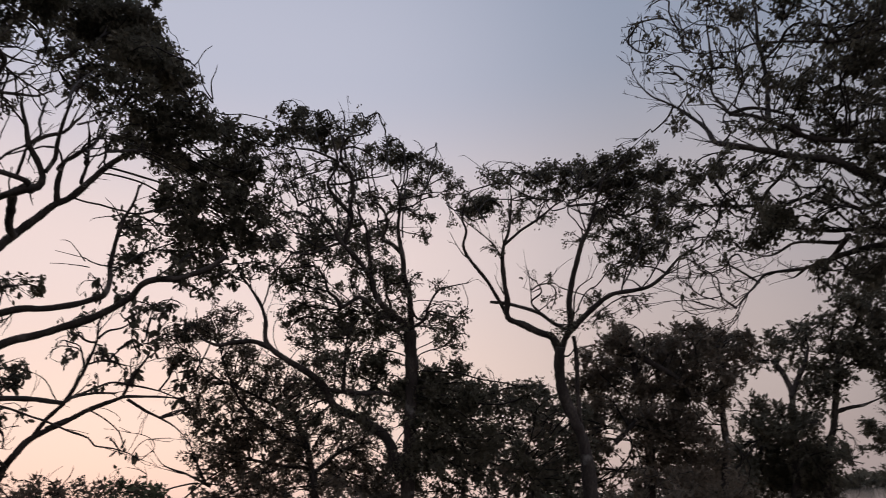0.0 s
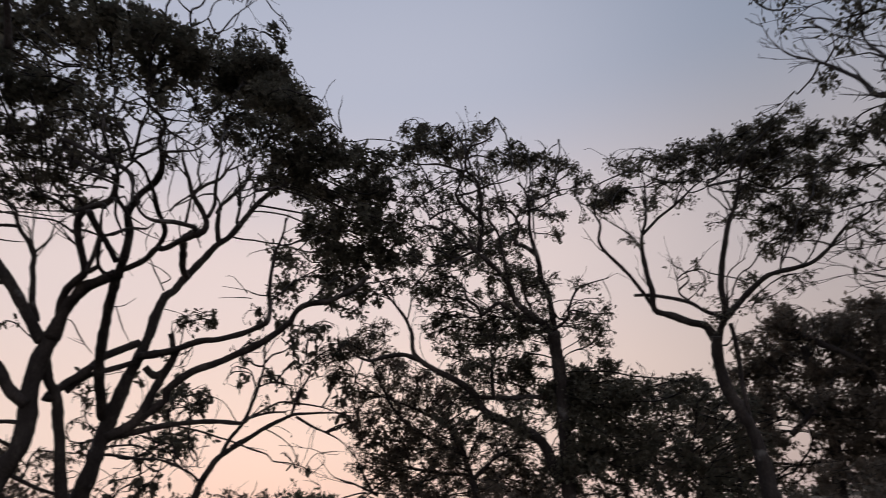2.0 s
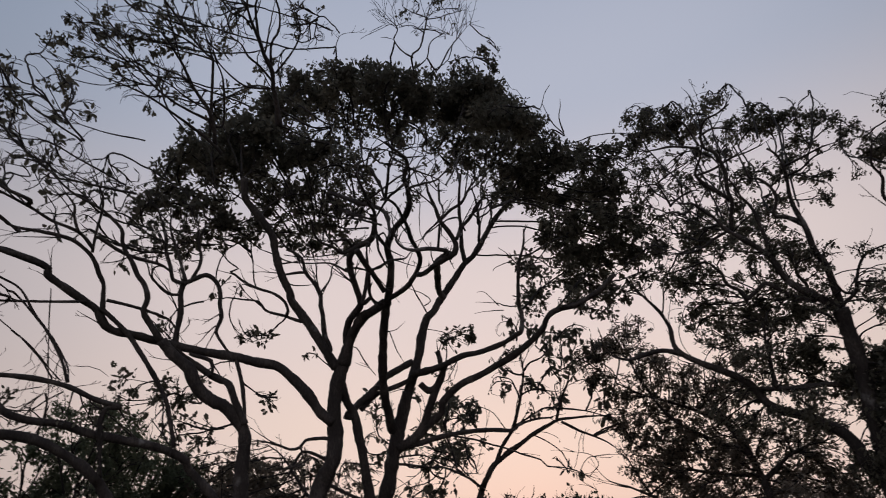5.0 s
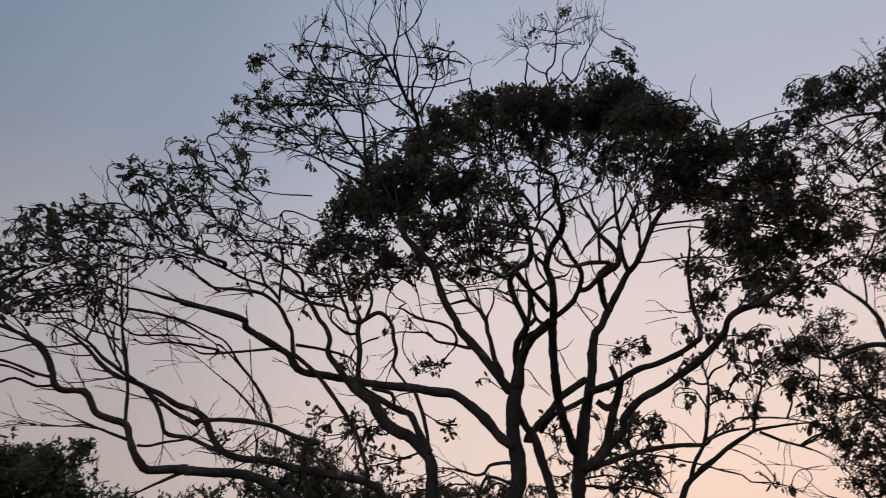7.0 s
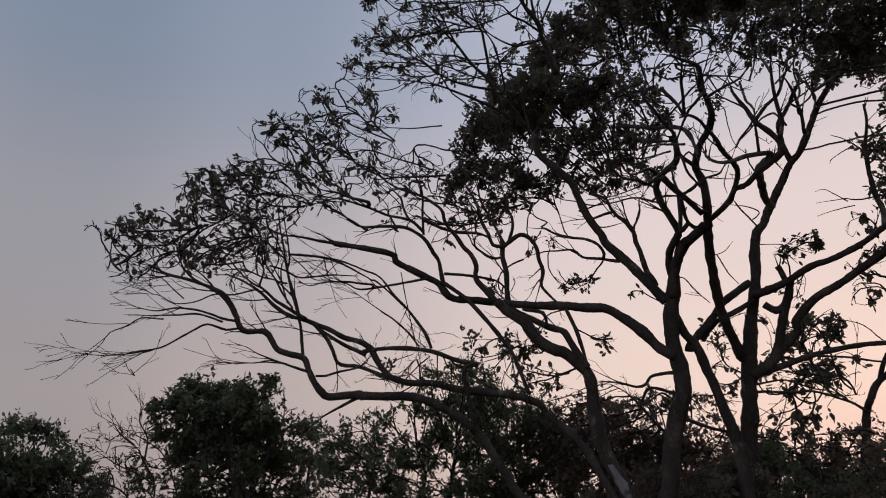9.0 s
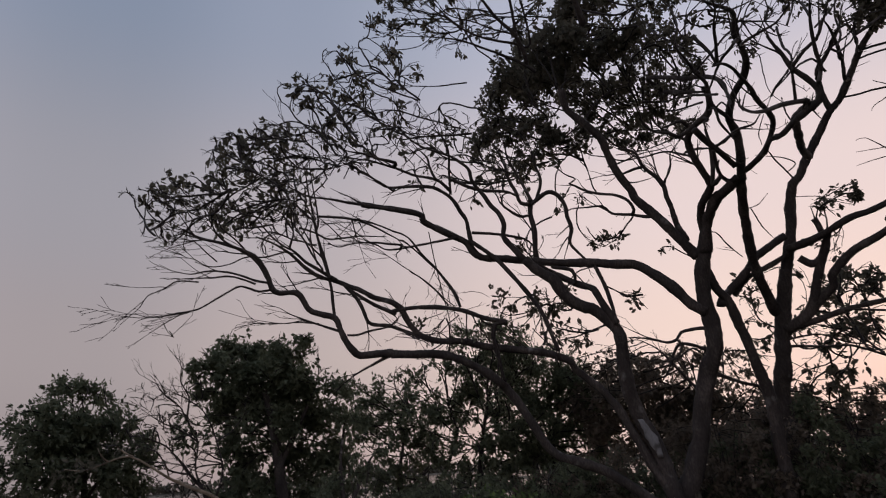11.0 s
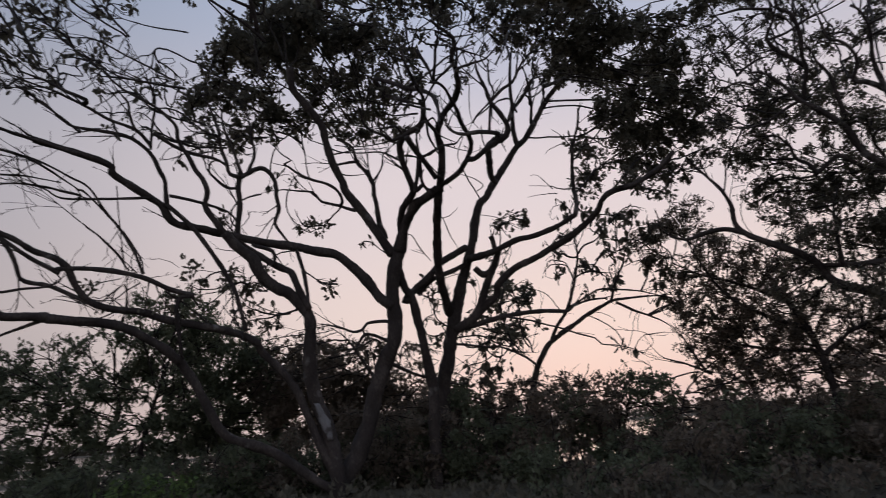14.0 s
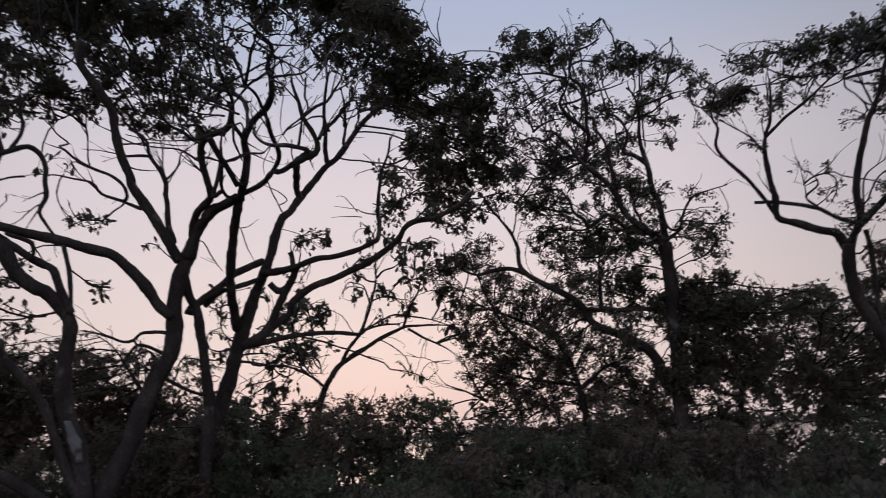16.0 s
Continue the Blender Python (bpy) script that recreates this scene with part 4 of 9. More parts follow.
limb(here, "limb", 0.025, 0.011, (3.24, -5.67, 13.83), (3.55, -5.52, 13.58), (3.96, -5.49, 14.43), (4.93, -3.81, 16.81), (5.84, -2.36, 18.92))
limb(here, "limb", 0.020, 0.011, (3.36, -5.36, 15.58), (4.07, -4.48, 16.71), (4.73, -3.38, 18.11), (5.50, -2.28, 19.49))
limb(here, "limb", 0.025, 0.011, (1.07, -0.15, 18.77), (1.32, -0.01, 19.85), (1.86, -0.11, 20.04))
limb(here, "branch", 0.025, 0.025, (1.70, -4.78, 9.77), (2.13, -5.01, 10.03), (2.38, -4.99, 10.30), (2.70, -4.74, 10.65))
limb(here, "branch", 0.029, 0.022, (2.53, -4.02, 11.74), (2.50, -3.42, 12.52), (2.51, -2.70, 13.49), (2.52, -2.33, 14.10))
limb(here, "branch", 0.032, 0.025, (1.82, -3.35, 9.30), (1.84, -3.74, 8.99), (1.67, -1.31, 10.15), (1.41, 1.44, 11.23), (0.86, 2.75, 11.71), (0.23, 2.30, 11.44), (-0.38, 1.22, 10.98))
limb(here, "branch", 0.038, 0.024, (1.44, -2.71, 8.97), (1.69, -0.84, 9.83), (1.41, 1.08, 11.29), (1.07, 1.36, 11.79), (0.76, 0.01, 11.65), (0.48, -0.78, 11.66))
limb(here, "branch", 0.028, 0.023, (1.78, -4.02, 9.35), (1.45, -1.60, 10.60), (1.03, -0.01, 11.51), (0.48, 0.72, 11.84), (-0.09, 0.20, 11.60))
limb(here, "branch", 0.026, 0.026, (1.02, -0.07, 11.51), (1.16, 1.47, 11.72), (1.40, 1.38, 11.21))
limb(here, "branch", 0.037, 0.030, (1.49, -2.46, 8.75), (1.63, -0.98, 9.39), (1.23, 2.30, 11.23), (0.63, 2.76, 11.42), (-0.20, 1.55, 10.89), (-0.75, 1.03, 10.91), (-1.15, 1.28, 11.18))
limb(here, "branch", 0.029, 0.025, (1.97, -5.00, 8.93), (1.49, -3.10, 10.13), (1.15, -1.44, 11.02), (0.67, -0.77, 11.54), (-0.06, -0.30, 11.76))
limb(here, "branch", 0.022, 0.017, (1.67, -4.65, 10.84), (1.87, -4.07, 11.72), (2.21, -3.62, 12.29), (2.54, -3.29, 12.72))
limb(here, "branch", 0.029, 0.024, (1.74, -3.70, 12.09), (1.99, -3.94, 11.88), (2.29, -3.98, 11.88), (2.52, -4.06, 11.75))
limb(here, "branch", 0.031, 0.020, (1.70, -4.78, 9.77), (1.76, -4.81, 9.65), (1.51, -4.71, 10.14), (1.44, -4.52, 10.80), (1.63, -4.06, 11.65), (1.69, -2.77, 13.19), (1.61, -2.13, 14.02))
limb(here, "branch", 0.024, 0.016, (1.56, -4.77, 10.42), (1.29, -4.01, 11.34), (1.10, -2.88, 12.53), (0.93, -1.46, 14.49), (1.13, -1.55, 14.58), (1.46, -1.89, 14.28))
limb(here, "branch", 0.026, 0.021, (1.35, -4.17, 10.26), (1.12, -3.85, 11.08), (1.00, -2.94, 12.30), (0.84, -1.97, 13.43))
limb(here, "branch", 0.030, 0.034, (1.95, -3.51, 9.38), (1.91, -4.66, 8.77), (1.97, -4.48, 8.52), (2.09, -4.34, 8.34), (2.24, -4.04, 8.24))
limb(here, "branch", 0.020, 0.018, (1.91, -4.66, 8.77), (2.06, -4.73, 8.86), (2.07, -5.12, 8.49), (2.04, -4.91, 8.37))
limb(here, "branch", 0.037, 0.023, (-0.49, -1.30, 9.50), (-0.68, 1.21, 10.62), (-0.39, 1.30, 10.69), (0.44, 2.62, 11.50), (1.06, 2.58, 11.49), (1.40, 1.54, 11.07))
limb(here, "branch", 0.024, 0.017, (-0.28, -1.10, 8.98), (0.10, -0.07, 9.34), (0.60, 1.03, 9.85))
limb(here, "branch", 0.025, 0.017, (-1.09, -0.86, 8.90), (-1.23, -0.02, 9.57), (-1.33, 0.60, 10.45), (-1.43, 0.89, 10.91))
limb(here, "branch", 0.018, 0.013, (0.89, 1.25, 9.55), (1.24, 1.74, 10.53), (1.45, 1.24, 10.70))
limb(here, "branch", 0.030, 0.018, (0.34, -1.25, 9.20), (0.39, 2.28, 10.69), (0.02, 2.01, 11.31), (-0.16, 1.46, 11.39), (-0.32, 0.56, 11.41))
limb(here, "branch", 0.034, 0.022, (-0.91, 0.40, 11.33), (-0.56, -0.01, 11.54), (-0.25, -0.25, 11.81), (-0.11, -0.57, 12.15))
limb(here, "branch", 0.036, 0.021, (-1.09, -1.84, 10.70), (-0.76, -1.68, 11.27), (-0.21, -1.61, 11.66), (0.32, -1.84, 11.56))
limb(here, "branch", 0.028, 0.021, (-0.92, 0.36, 11.34), (-0.13, 0.79, 11.60), (0.69, 1.93, 12.00), (1.25, 1.39, 11.57))
limb(here, "branch", 0.034, 0.030, (2.30, -1.95, 7.97), (2.12, -2.04, 8.15), (2.04, -2.20, 8.35), (2.07, -2.46, 8.49))
limb(here, "branch", 0.034, 0.032, (1.92, -2.55, 8.82), (2.14, -3.27, 8.57), (2.22, -3.82, 8.43), (2.30, -4.42, 8.21))
limb(here, "branch", 0.039, 0.034, (1.53, -0.16, 9.85), (1.62, 0.07, 10.04), (1.78, -1.75, 9.24), (1.99, -2.75, 8.68))
limb(here, "branch", 0.022, 0.016, (3.48, -2.82, 7.51), (3.12, -3.37, 7.76), (2.82, -4.05, 7.86))
limb(here, "branch", 0.016, 0.010, (3.35, -3.02, 7.60), (3.54, -3.12, 7.71), (3.25, -3.47, 7.78), (2.77, -3.06, 8.16))
limb(here, "branch", 0.010, 0.011, (2.39, -6.55, 7.44), (2.53, -5.19, 7.74), (2.74, -4.16, 7.90))
limb(here, "branch", 0.015, 0.009, (2.60, -1.40, 7.43), (2.81, -1.76, 7.37), (2.98, -2.30, 7.42))
limb(here, "branch", 0.015, 0.021, (2.68, -1.46, 7.40), (3.21, 0.61, 7.55), (3.63, 1.70, 7.45))
limb(here, "branch", 0.016, 0.020, (1.56, -0.82, 7.15), (1.79, -0.84, 7.13), (2.12, 0.02, 7.01), (2.64, 1.35, 6.91))
clump(here, (-12.25, -2.94, 12.14), 0.75, 0.31, 0.45, 1.55, 0.229)
clump(here, (-11.83, -2.85, 12.32), 0.70, 0.31, 0.46, 1.55, 0.229)
clump(here, (-11.56, -2.71, 12.27), 0.39, 0.31, 0.46, 1.55, 0.229)
clump(here, (-11.60, -1.72, 13.20), 0.70, 0.37, 0.34, 1.55, 0.229)
clump(here, (-10.13, -3.14, 11.77), 0.74, 0.40, 0.31, 1.55, 0.229)
clump(here, (-9.71, -2.55, 14.07), 0.71, 0.28, 0.45, 1.55, 0.230)
clump(here, (-9.13, -2.96, 12.98), 0.56, 0.37, 0.37, 1.55, 0.230)
clump(here, (-9.20, -2.27, 12.82), 0.57, 0.38, 0.45, 1.55, 0.230)
clump(here, (-8.52, -2.51, 11.90), 0.66, 0.37, 0.34, 1.55, 0.229)
clump(here, (-8.65, -1.83, 15.43), 0.49, 0.29, 0.43, 1.55, 0.230)
clump(here, (-8.30, -1.68, 14.58), 0.90, 0.49, 0.25, 1.55, 0.230)
clump(here, (-8.10, -2.14, 12.90), 0.85, 0.41, 0.25, 1.55, 0.230)
clump(here, (-7.06, -1.53, 14.90), 0.60, 0.36, 0.37, 1.55, 0.230)
clump(here, (-6.28, -2.37, 13.42), 0.55, 0.37, 0.37, 1.55, 0.230)
clump(here, (-7.43, -0.09, 13.70), 1.01, 0.51, 0.22, 1.55, 0.230)
clump(here, (-5.51, -2.04, 11.10), 1.05, 0.52, 0.15, 1.55, 0.232)
clump(here, (-7.21, -2.22, 11.54), 1.07, 0.54, 0.20, 1.55, 0.230)
clump(here, (-9.82, -1.93, 11.96), 1.14, 0.57, 0.25, 1.55, 0.229)
clump(here, (-11.44, -1.81, 11.79), 1.39, 0.60, 0.17, 1.55, 0.228)
clump(here, (-13.10, -1.78, 11.96), 1.03, 0.46, 0.22, 1.55, 0.228)
clump(here, (-11.17, -3.31, 9.85), 1.44, 0.63, 0.14, 1.55, 0.224)
clump(here, (-10.17, -2.67, 10.26), 1.08, 0.63, 0.20, 1.55, 0.227)
clump(here, (-11.94, -3.16, 9.49), 1.10, 0.55, 0.15, 1.55, 0.220)
clump(here, (-11.07, -1.89, 9.45), 1.12, 0.66, 0.09, 1.55, 0.222)
clump(here, (-9.20, -0.89, 14.52), 1.24, 0.62, 0.20, 1.55, 0.230)
clump(here, (-8.37, -2.53, 10.91), 1.06, 0.45, 0.12, 1.55, 0.229)
clump(here, (-13.43, -4.08, 9.29), 1.10, 0.74, 0.04, 1.55, 0.228)
clump(here, (-14.16, -3.91, 10.43), 0.70, 0.39, 0.31, 1.55, 0.229)
clump(here, (-13.97, -3.35, 11.03), 0.60, 0.28, 0.40, 1.55, 0.229)
clump(here, (-13.43, -4.17, 9.90), 0.92, 0.47, 0.20, 1.55, 0.228)
clump(here, (-15.31, -3.90, 10.76), 0.24, 0.21, 0.37, 1.55, 0.229)
clump(here, (-12.66, -3.73, 10.50), 0.75, 0.38, 0.28, 1.55, 0.228)
clump(here, (-11.83, -3.68, 9.87), 0.90, 0.54, 0.22, 1.55, 0.225)
clump(here, (-10.97, -4.19, 8.78), 0.84, 0.51, 0.15, 1.55, 0.218)
clump(here, (-13.04, -3.40, 9.83), 1.13, 0.56, 0.12, 1.55, 0.225)
clump(here, (-12.10, -3.17, 11.00), 0.49, 0.31, 0.37, 1.55, 0.228)
clump(here, (-11.10, -3.90, 11.34), 0.62, 0.33, 0.46, 1.55, 0.229)
clump(here, (-12.90, -3.05, 11.97), 0.32, 0.16, 0.43, 1.55, 0.229)
clump(here, (-10.94, -2.55, 12.41), 0.78, 0.51, 0.31, 1.55, 0.229)
clump(here, (-11.13, -2.48, 11.22), 0.94, 0.56, 0.20, 1.55, 0.228)
clump(here, (-10.30, -2.69, 9.77), 0.90, 0.72, 0.20, 1.55, 0.224)
clump(here, (-6.04, -0.77, 10.82), 1.09, 0.66, 0.05, 0.90, 0.193)
clump(here, (-4.75, -0.08, 10.23), 0.72, 0.55, 0.04, 0.90, 0.200)
clump(here, (-4.57, -1.56, 5.00), 0.63, 0.63, 0.04, 0.43, 0.185)
clump(here, (-6.58, 0.61, 5.73), 0.72, 0.72, 0.03, 0.43, 0.206)
clump(here, (-3.45, 0.32, 5.97), 0.45, 0.45, 0.25, 0.43, 0.199)
clump(here, (-3.00, 0.71, 5.29), 0.62, 0.62, 0.20, 0.43, 0.202)
clump(here, (-2.62, 0.82, 6.19), 0.45, 0.39, 0.20, 0.43, 0.207)
clump(here, (-4.65, -0.25, 6.46), 0.52, 0.17, 0.55, 0.52, 0.200)
clump(here, (-3.62, 0.00, 6.04), 0.76, 0.51, 0.30, 0.52, 0.197)
clump(here, (-2.63, 1.36, 6.25), 0.72, 0.63, 0.25, 0.52, 0.208)
clump(here, (-2.29, 1.17, 5.18), 0.70, 0.53, 0.30, 0.52, 0.210)
clump(here, (-7.31, 0.83, 6.25), 0.26, 0.18, 0.60, 0.52, 0.205)
clump(here, (-3.30, 1.20, 8.46), 0.55, 0.33, 0.20, 0.52, 0.210)
clump(here, (-1.30, 1.43, 8.19), 0.74, 0.37, 0.30, 0.52, 0.205)
clump(here, (-2.38, 3.28, 10.61), 0.53, 0.30, 0.30, 0.52, 0.229)
clump(here, (-0.48, 0.44, 7.61), 0.34, 0.34, 0.35, 0.52, 0.197)
clump(here, (0.63, 0.97, 7.32), 0.25, 0.22, 0.40, 0.52, 0.206)
clump(here, (-0.53, 0.82, 5.99), 0.34, 0.28, 0.35, 0.52, 0.205)
clump(here, (-4.25, -0.70, 5.31), 0.49, 0.40, 0.20, 0.52, 0.186)
clump(here, (0.72, 0.92, 17.56), 1.37, 0.80, 0.95, 1.04, 0.189)
clump(here, (1.69, -2.78, 14.98), 1.13, 0.66, 0.96, 1.04, 0.185)
clump(here, (2.70, -3.62, 14.14), 1.07, 0.69, 0.96, 1.04, 0.178)
clump(here, (-0.62, 0.17, 15.90), 1.00, 0.87, 0.94, 1.04, 0.192)
clump(here, (-1.43, -1.97, 13.22), 1.07, 0.61, 0.95, 1.04, 0.196)
clump(here, (-3.19, 1.85, 14.88), 1.29, 0.56, 0.95, 1.04, 0.198)
clump(here, (-3.82, -0.33, 13.07), 0.69, 0.34, 0.90, 1.04, 0.198)
clump(here, (-1.89, -0.41, 13.20), 1.14, 0.41, 0.85, 1.04, 0.197)
clump(here, (-3.86, -0.06, 12.04), 0.79, 0.49, 0.75, 1.04, 0.200)
clump(here, (-4.40, -0.92, 11.41), 0.54, 0.33, 0.70, 1.04, 0.200)
clump(here, (-2.42, -0.94, 11.42), 0.89, 0.53, 0.70, 1.04, 0.201)
clump(here, (-3.00, -0.67, 10.41), 0.79, 0.53, 0.45, 1.04, 0.210)
clump(here, (-4.73, 2.30, 11.75), 0.62, 0.46, 0.45, 1.04, 0.205)
clump(here, (1.08, -1.18, 14.21), 1.13, 0.56, 0.70, 1.04, 0.178)
clump(here, (2.47, -2.43, 13.81), 0.90, 0.40, 0.75, 1.04, 0.174)
clump(here, (2.55, -4.24, 11.61), 0.77, 0.39, 0.35, 1.04, 0.158)
clump(here, (1.39, -2.48, 11.97), 0.84, 0.51, 0.60, 1.04, 0.154)
clump(here, (0.08, -0.69, 13.73), 1.03, 0.67, 0.75, 1.04, 0.187)
clump(here, (-0.91, -1.43, 11.82), 0.87, 0.52, 0.75, 1.04, 0.197)
clump(here, (0.56, 1.00, 12.90), 1.18, 0.70, 0.72, 1.04, 0.187)
clump(here, (1.35, -1.09, 11.20), 0.79, 0.49, 0.60, 1.04, 0.178)
clump(here, (-1.20, -0.63, 10.85), 0.89, 0.53, 0.55, 1.04, 0.204)
clump(here, (0.26, 1.93, 11.82), 0.91, 0.44, 0.55, 1.04, 0.221)
clump(here, (-2.16, -0.06, 11.03), 0.82, 0.45, 0.50, 1.04, 0.214)
clump(here, (1.60, -2.78, 10.77), 0.64, 0.48, 0.50, 1.04, 0.155)
clump(here, (3.38, -3.27, 11.26), 0.64, 0.64, 0.10, 1.04, 0.148)
clump(here, (1.68, -0.20, 10.62), 0.54, 0.45, 0.20, 1.04, 0.192)
clump(here, (-3.10, 1.52, 22.10), 1.01, 0.91, 0.06, 1.02, 0.196)
clump(here, (0.07, 2.77, 23.00), 1.07, 1.07, 0.04, 1.02, 0.193)
clump(here, (-4.62, 1.66, 22.76), 0.62, 0.37, 0.55, 1.02, 0.196)
clump(here, (-4.96, 1.56, 21.37), 0.66, 0.40, 0.55, 1.02, 0.196)
clump(here, (-3.91, 1.94, 20.62), 1.12, 0.75, 0.20, 1.02, 0.196)
clump(here, (-3.05, 2.71, 21.89), 0.93, 0.78, 0.10, 1.02, 0.196)
clump(here, (-5.31, 1.77, 20.32), 0.89, 0.54, 0.55, 1.02, 0.196)
clump(here, (-6.14, 1.33, 19.85), 0.59, 0.34, 0.65, 1.02, 0.196)
clump(here, (-7.34, 1.38, 20.03), 0.69, 0.39, 0.60, 1.02, 0.196)
clump(here, (-8.56, 2.32, 21.17), 0.53, 0.23, 0.60, 1.02, 0.196)
clump(here, (-7.51, 2.00, 21.39), 0.41, 0.26, 0.55, 1.02, 0.196)
clump(here, (-8.07, 2.15, 23.30), 0.36, 0.44, 0.80, 1.02, 0.196)
clump(here, (-7.20, 1.46, 22.85), 0.21, 0.13, 0.60, 1.02, 0.196)
clump(here, (-6.36, 2.38, 24.16), 0.49, 0.25, 0.60, 1.02, 0.196)
clump(here, (-5.47, 2.66, 25.95), 0.34, 0.11, 0.60, 1.02, 0.196)
clump(here, (-6.29, 1.15, 21.11), 0.30, 0.30, 0.50, 1.02, 0.196)
clump(here, (-8.06, 2.36, 19.41), 0.51, 0.30, 0.60, 1.02, 0.196)
clump(here, (-8.42, 2.22, 19.85), 0.36, 0.21, 0.60, 1.02, 0.196)
clump(here, (-9.13, 2.21, 19.86), 0.40, 0.31, 0.65, 1.02, 0.196)
clump(here, (-9.23, 2.05, 20.20), 0.25, 0.13, 0.50, 1.02, 0.196)
clump(here, (-8.64, 2.27, 18.19), 0.54, 0.34, 0.65, 1.02, 0.196)
clump(here, (-6.87, 2.42, 19.33), 0.99, 0.49, 0.25, 1.02, 0.196)
clump(here, (-5.24, 1.72, 18.72), 1.18, 0.52, 0.12, 1.02, 0.196)
clump(here, (-4.31, 1.82, 17.82), 1.16, 0.57, 0.10, 1.02, 0.196)
clump(here, (-5.92, 2.74, 18.42), 1.22, 0.39, 0.10, 1.02, 0.196)
clump(here, (-2.27, 2.06, 18.10), 0.66, 0.23, 0.75, 1.02, 0.194)
clump(here, (-2.89, 3.13, 17.95), 0.71, 0.29, 0.80, 1.02, 0.196)
clump(here, (-6.64, 2.60, 14.52), 1.13, 0.36, 0.05, 1.02, 0.197)
clump(here, (-0.16, 2.68, 23.67), 0.38, 0.22, 0.60, 1.02, 0.193)
clump(here, (-0.40, 2.71, 23.07), 0.43, 0.24, 0.50, 1.02, 0.193)
clump(here, (-1.05, 1.77, 19.20), 0.70, 0.70, 0.30, 1.02, 0.193)
clump(here, (3.78, -4.92, 16.24), 0.80, 0.62, 0.03, 0.70, 0.131)
clump(here, (2.82, -4.51, 16.32), 0.25, 0.18, 0.35, 0.70, 0.131)
clump(here, (4.43, -3.09, 19.03), 0.17, 0.29, 0.60, 0.70, 0.149)
clump(here, (5.57, -2.08, 16.80), 0.69, 0.45, 0.50, 0.70, 0.156)
clump(here, (6.53, -1.78, 18.05), 0.43, 0.26, 0.60, 0.70, 0.163)
clump(here, (6.41, -1.97, 17.10), 0.49, 0.25, 0.50, 0.70, 0.162)
clump(here, (-0.29, -1.28, 13.27), 1.28, 0.62, 0.70, 0.52, 0.146)
clump(here, (-0.82, 0.85, 13.18), 0.99, 0.60, 0.50, 0.52, 0.149)
clump(here, (0.55, -0.83, 12.37), 1.09, 0.52, 0.50, 0.52, 0.139)
clump(here, (1.25, -4.04, 11.05), 0.61, 0.54, 0.40, 0.52, 0.118)
clump(here, (0.30, -0.54, 11.50), 1.08, 0.51, 0.45, 0.52, 0.152)
clump(here, (1.29, 1.70, 11.83), 1.00, 0.53, 0.35, 0.52, 0.162)
clump(here, (-0.15, 1.94, 11.85), 1.00, 0.53, 0.35, 0.52, 0.162)
clump(here, (-3.00, 0.55, 12.51), 1.17, 0.57, 0.50, 0.52, 0.154)
clump(here, (-3.77, -0.54, 12.18), 0.67, 0.41, 0.50, 0.52, 0.153)
clump(here, (-3.38, 1.72, 11.36), 0.60, 0.40, 0.50, 0.52, 0.163)
clump(here, (-4.63, 0.07, 11.53), 0.63, 0.49, 0.30, 0.52, 0.153)
clump(here, (-2.18, 2.01, 12.32), 0.82, 0.56, 0.35, 0.52, 0.160)
clump(here, (-3.02, -0.53, 13.92), 0.77, 0.46, 0.80, 0.52, 0.151)
clump(here, (-2.12, 0.07, 14.24), 1.18, 0.71, 0.85, 0.52, 0.151)
clump(here, (-4.30, 1.14, 12.05), 0.47, 0.39, 0.40, 0.52, 0.154)
finish_tree(here, "tree", "great dark many-stemmed tree with sinuous limbs and bare twigs", 11, droop=0.45, side=1.15, reach=1.6, dense=1.0, hub=(3.4, 0.0, 5.5), step=0.25, twig=0.011, single=260, peeled=(1.5, 2.6, 0.6))

# ---- tall tree with the umbrella crown ----
here = start_tree(-14.69, 15.40, 43.7)
limb(here, "trunk", 0.292, 0.191, (0.11, -0.54, -0.42), (0.14, -0.54, 0.79), (0.23, -0.56, 1.94), (0.32, -0.64, 2.99), (0.49, -0.93, 3.60), (0.68, -1.08, 4.53), (0.86, -1.22, 5.17), (1.02, -1.39, 5.84), (1.15, -1.53, 6.29))
limb(here, "limb", 0.170, 0.074, (1.09, -1.48, 6.09), (1.37, -1.53, 6.86), (1.59, -1.60, 7.58), (1.69, -1.61, 8.11), (1.87, -1.67, 8.70), (2.08, -1.60, 8.89), (2.39, -1.64, 9.36), (2.81, -1.76, 9.91), (3.23, -1.92, 10.50), (3.60, -1.98, 10.84), (4.04, -2.23, 11.51), (4.31, -2.33, 11.94), (4.66, -2.46, 12.34), (4.96, -2.52, 12.61), (5.21, -2.61, 12.97), (5.42, -2.76, 13.40))
limb(here, "limb", 0.078, 0.082, (-0.30, -2.29, 5.63), (0.11, -2.15, 6.07), (0.66, -1.99, 6.32), (1.13, -1.83, 6.55), (1.46, -1.68, 6.77))
limb(here, "limb", 0.115, 0.055, (1.37, -1.53, 6.86), (1.38, -1.91, 6.76), (1.81, -2.06, 6.81), (2.30, -2.25, 6.93), (2.82, -2.58, 7.09), (3.33, -2.78, 7.13), (3.99, -3.07, 7.29), (4.45, -3.35, 7.48), (4.54, -3.50, 7.54), (4.55, -3.73, 7.89), (4.45, -3.93, 8.26), (4.45, -4.44, 9.20), (4.58, -4.85, 9.79), (4.57, -5.15, 10.14))
limb(here, "limb", 0.101, 0.108, (1.53, -1.84, 6.46), (1.77, -1.77, 6.24), (2.02, -1.78, 6.33), (2.24, -1.86, 6.73))
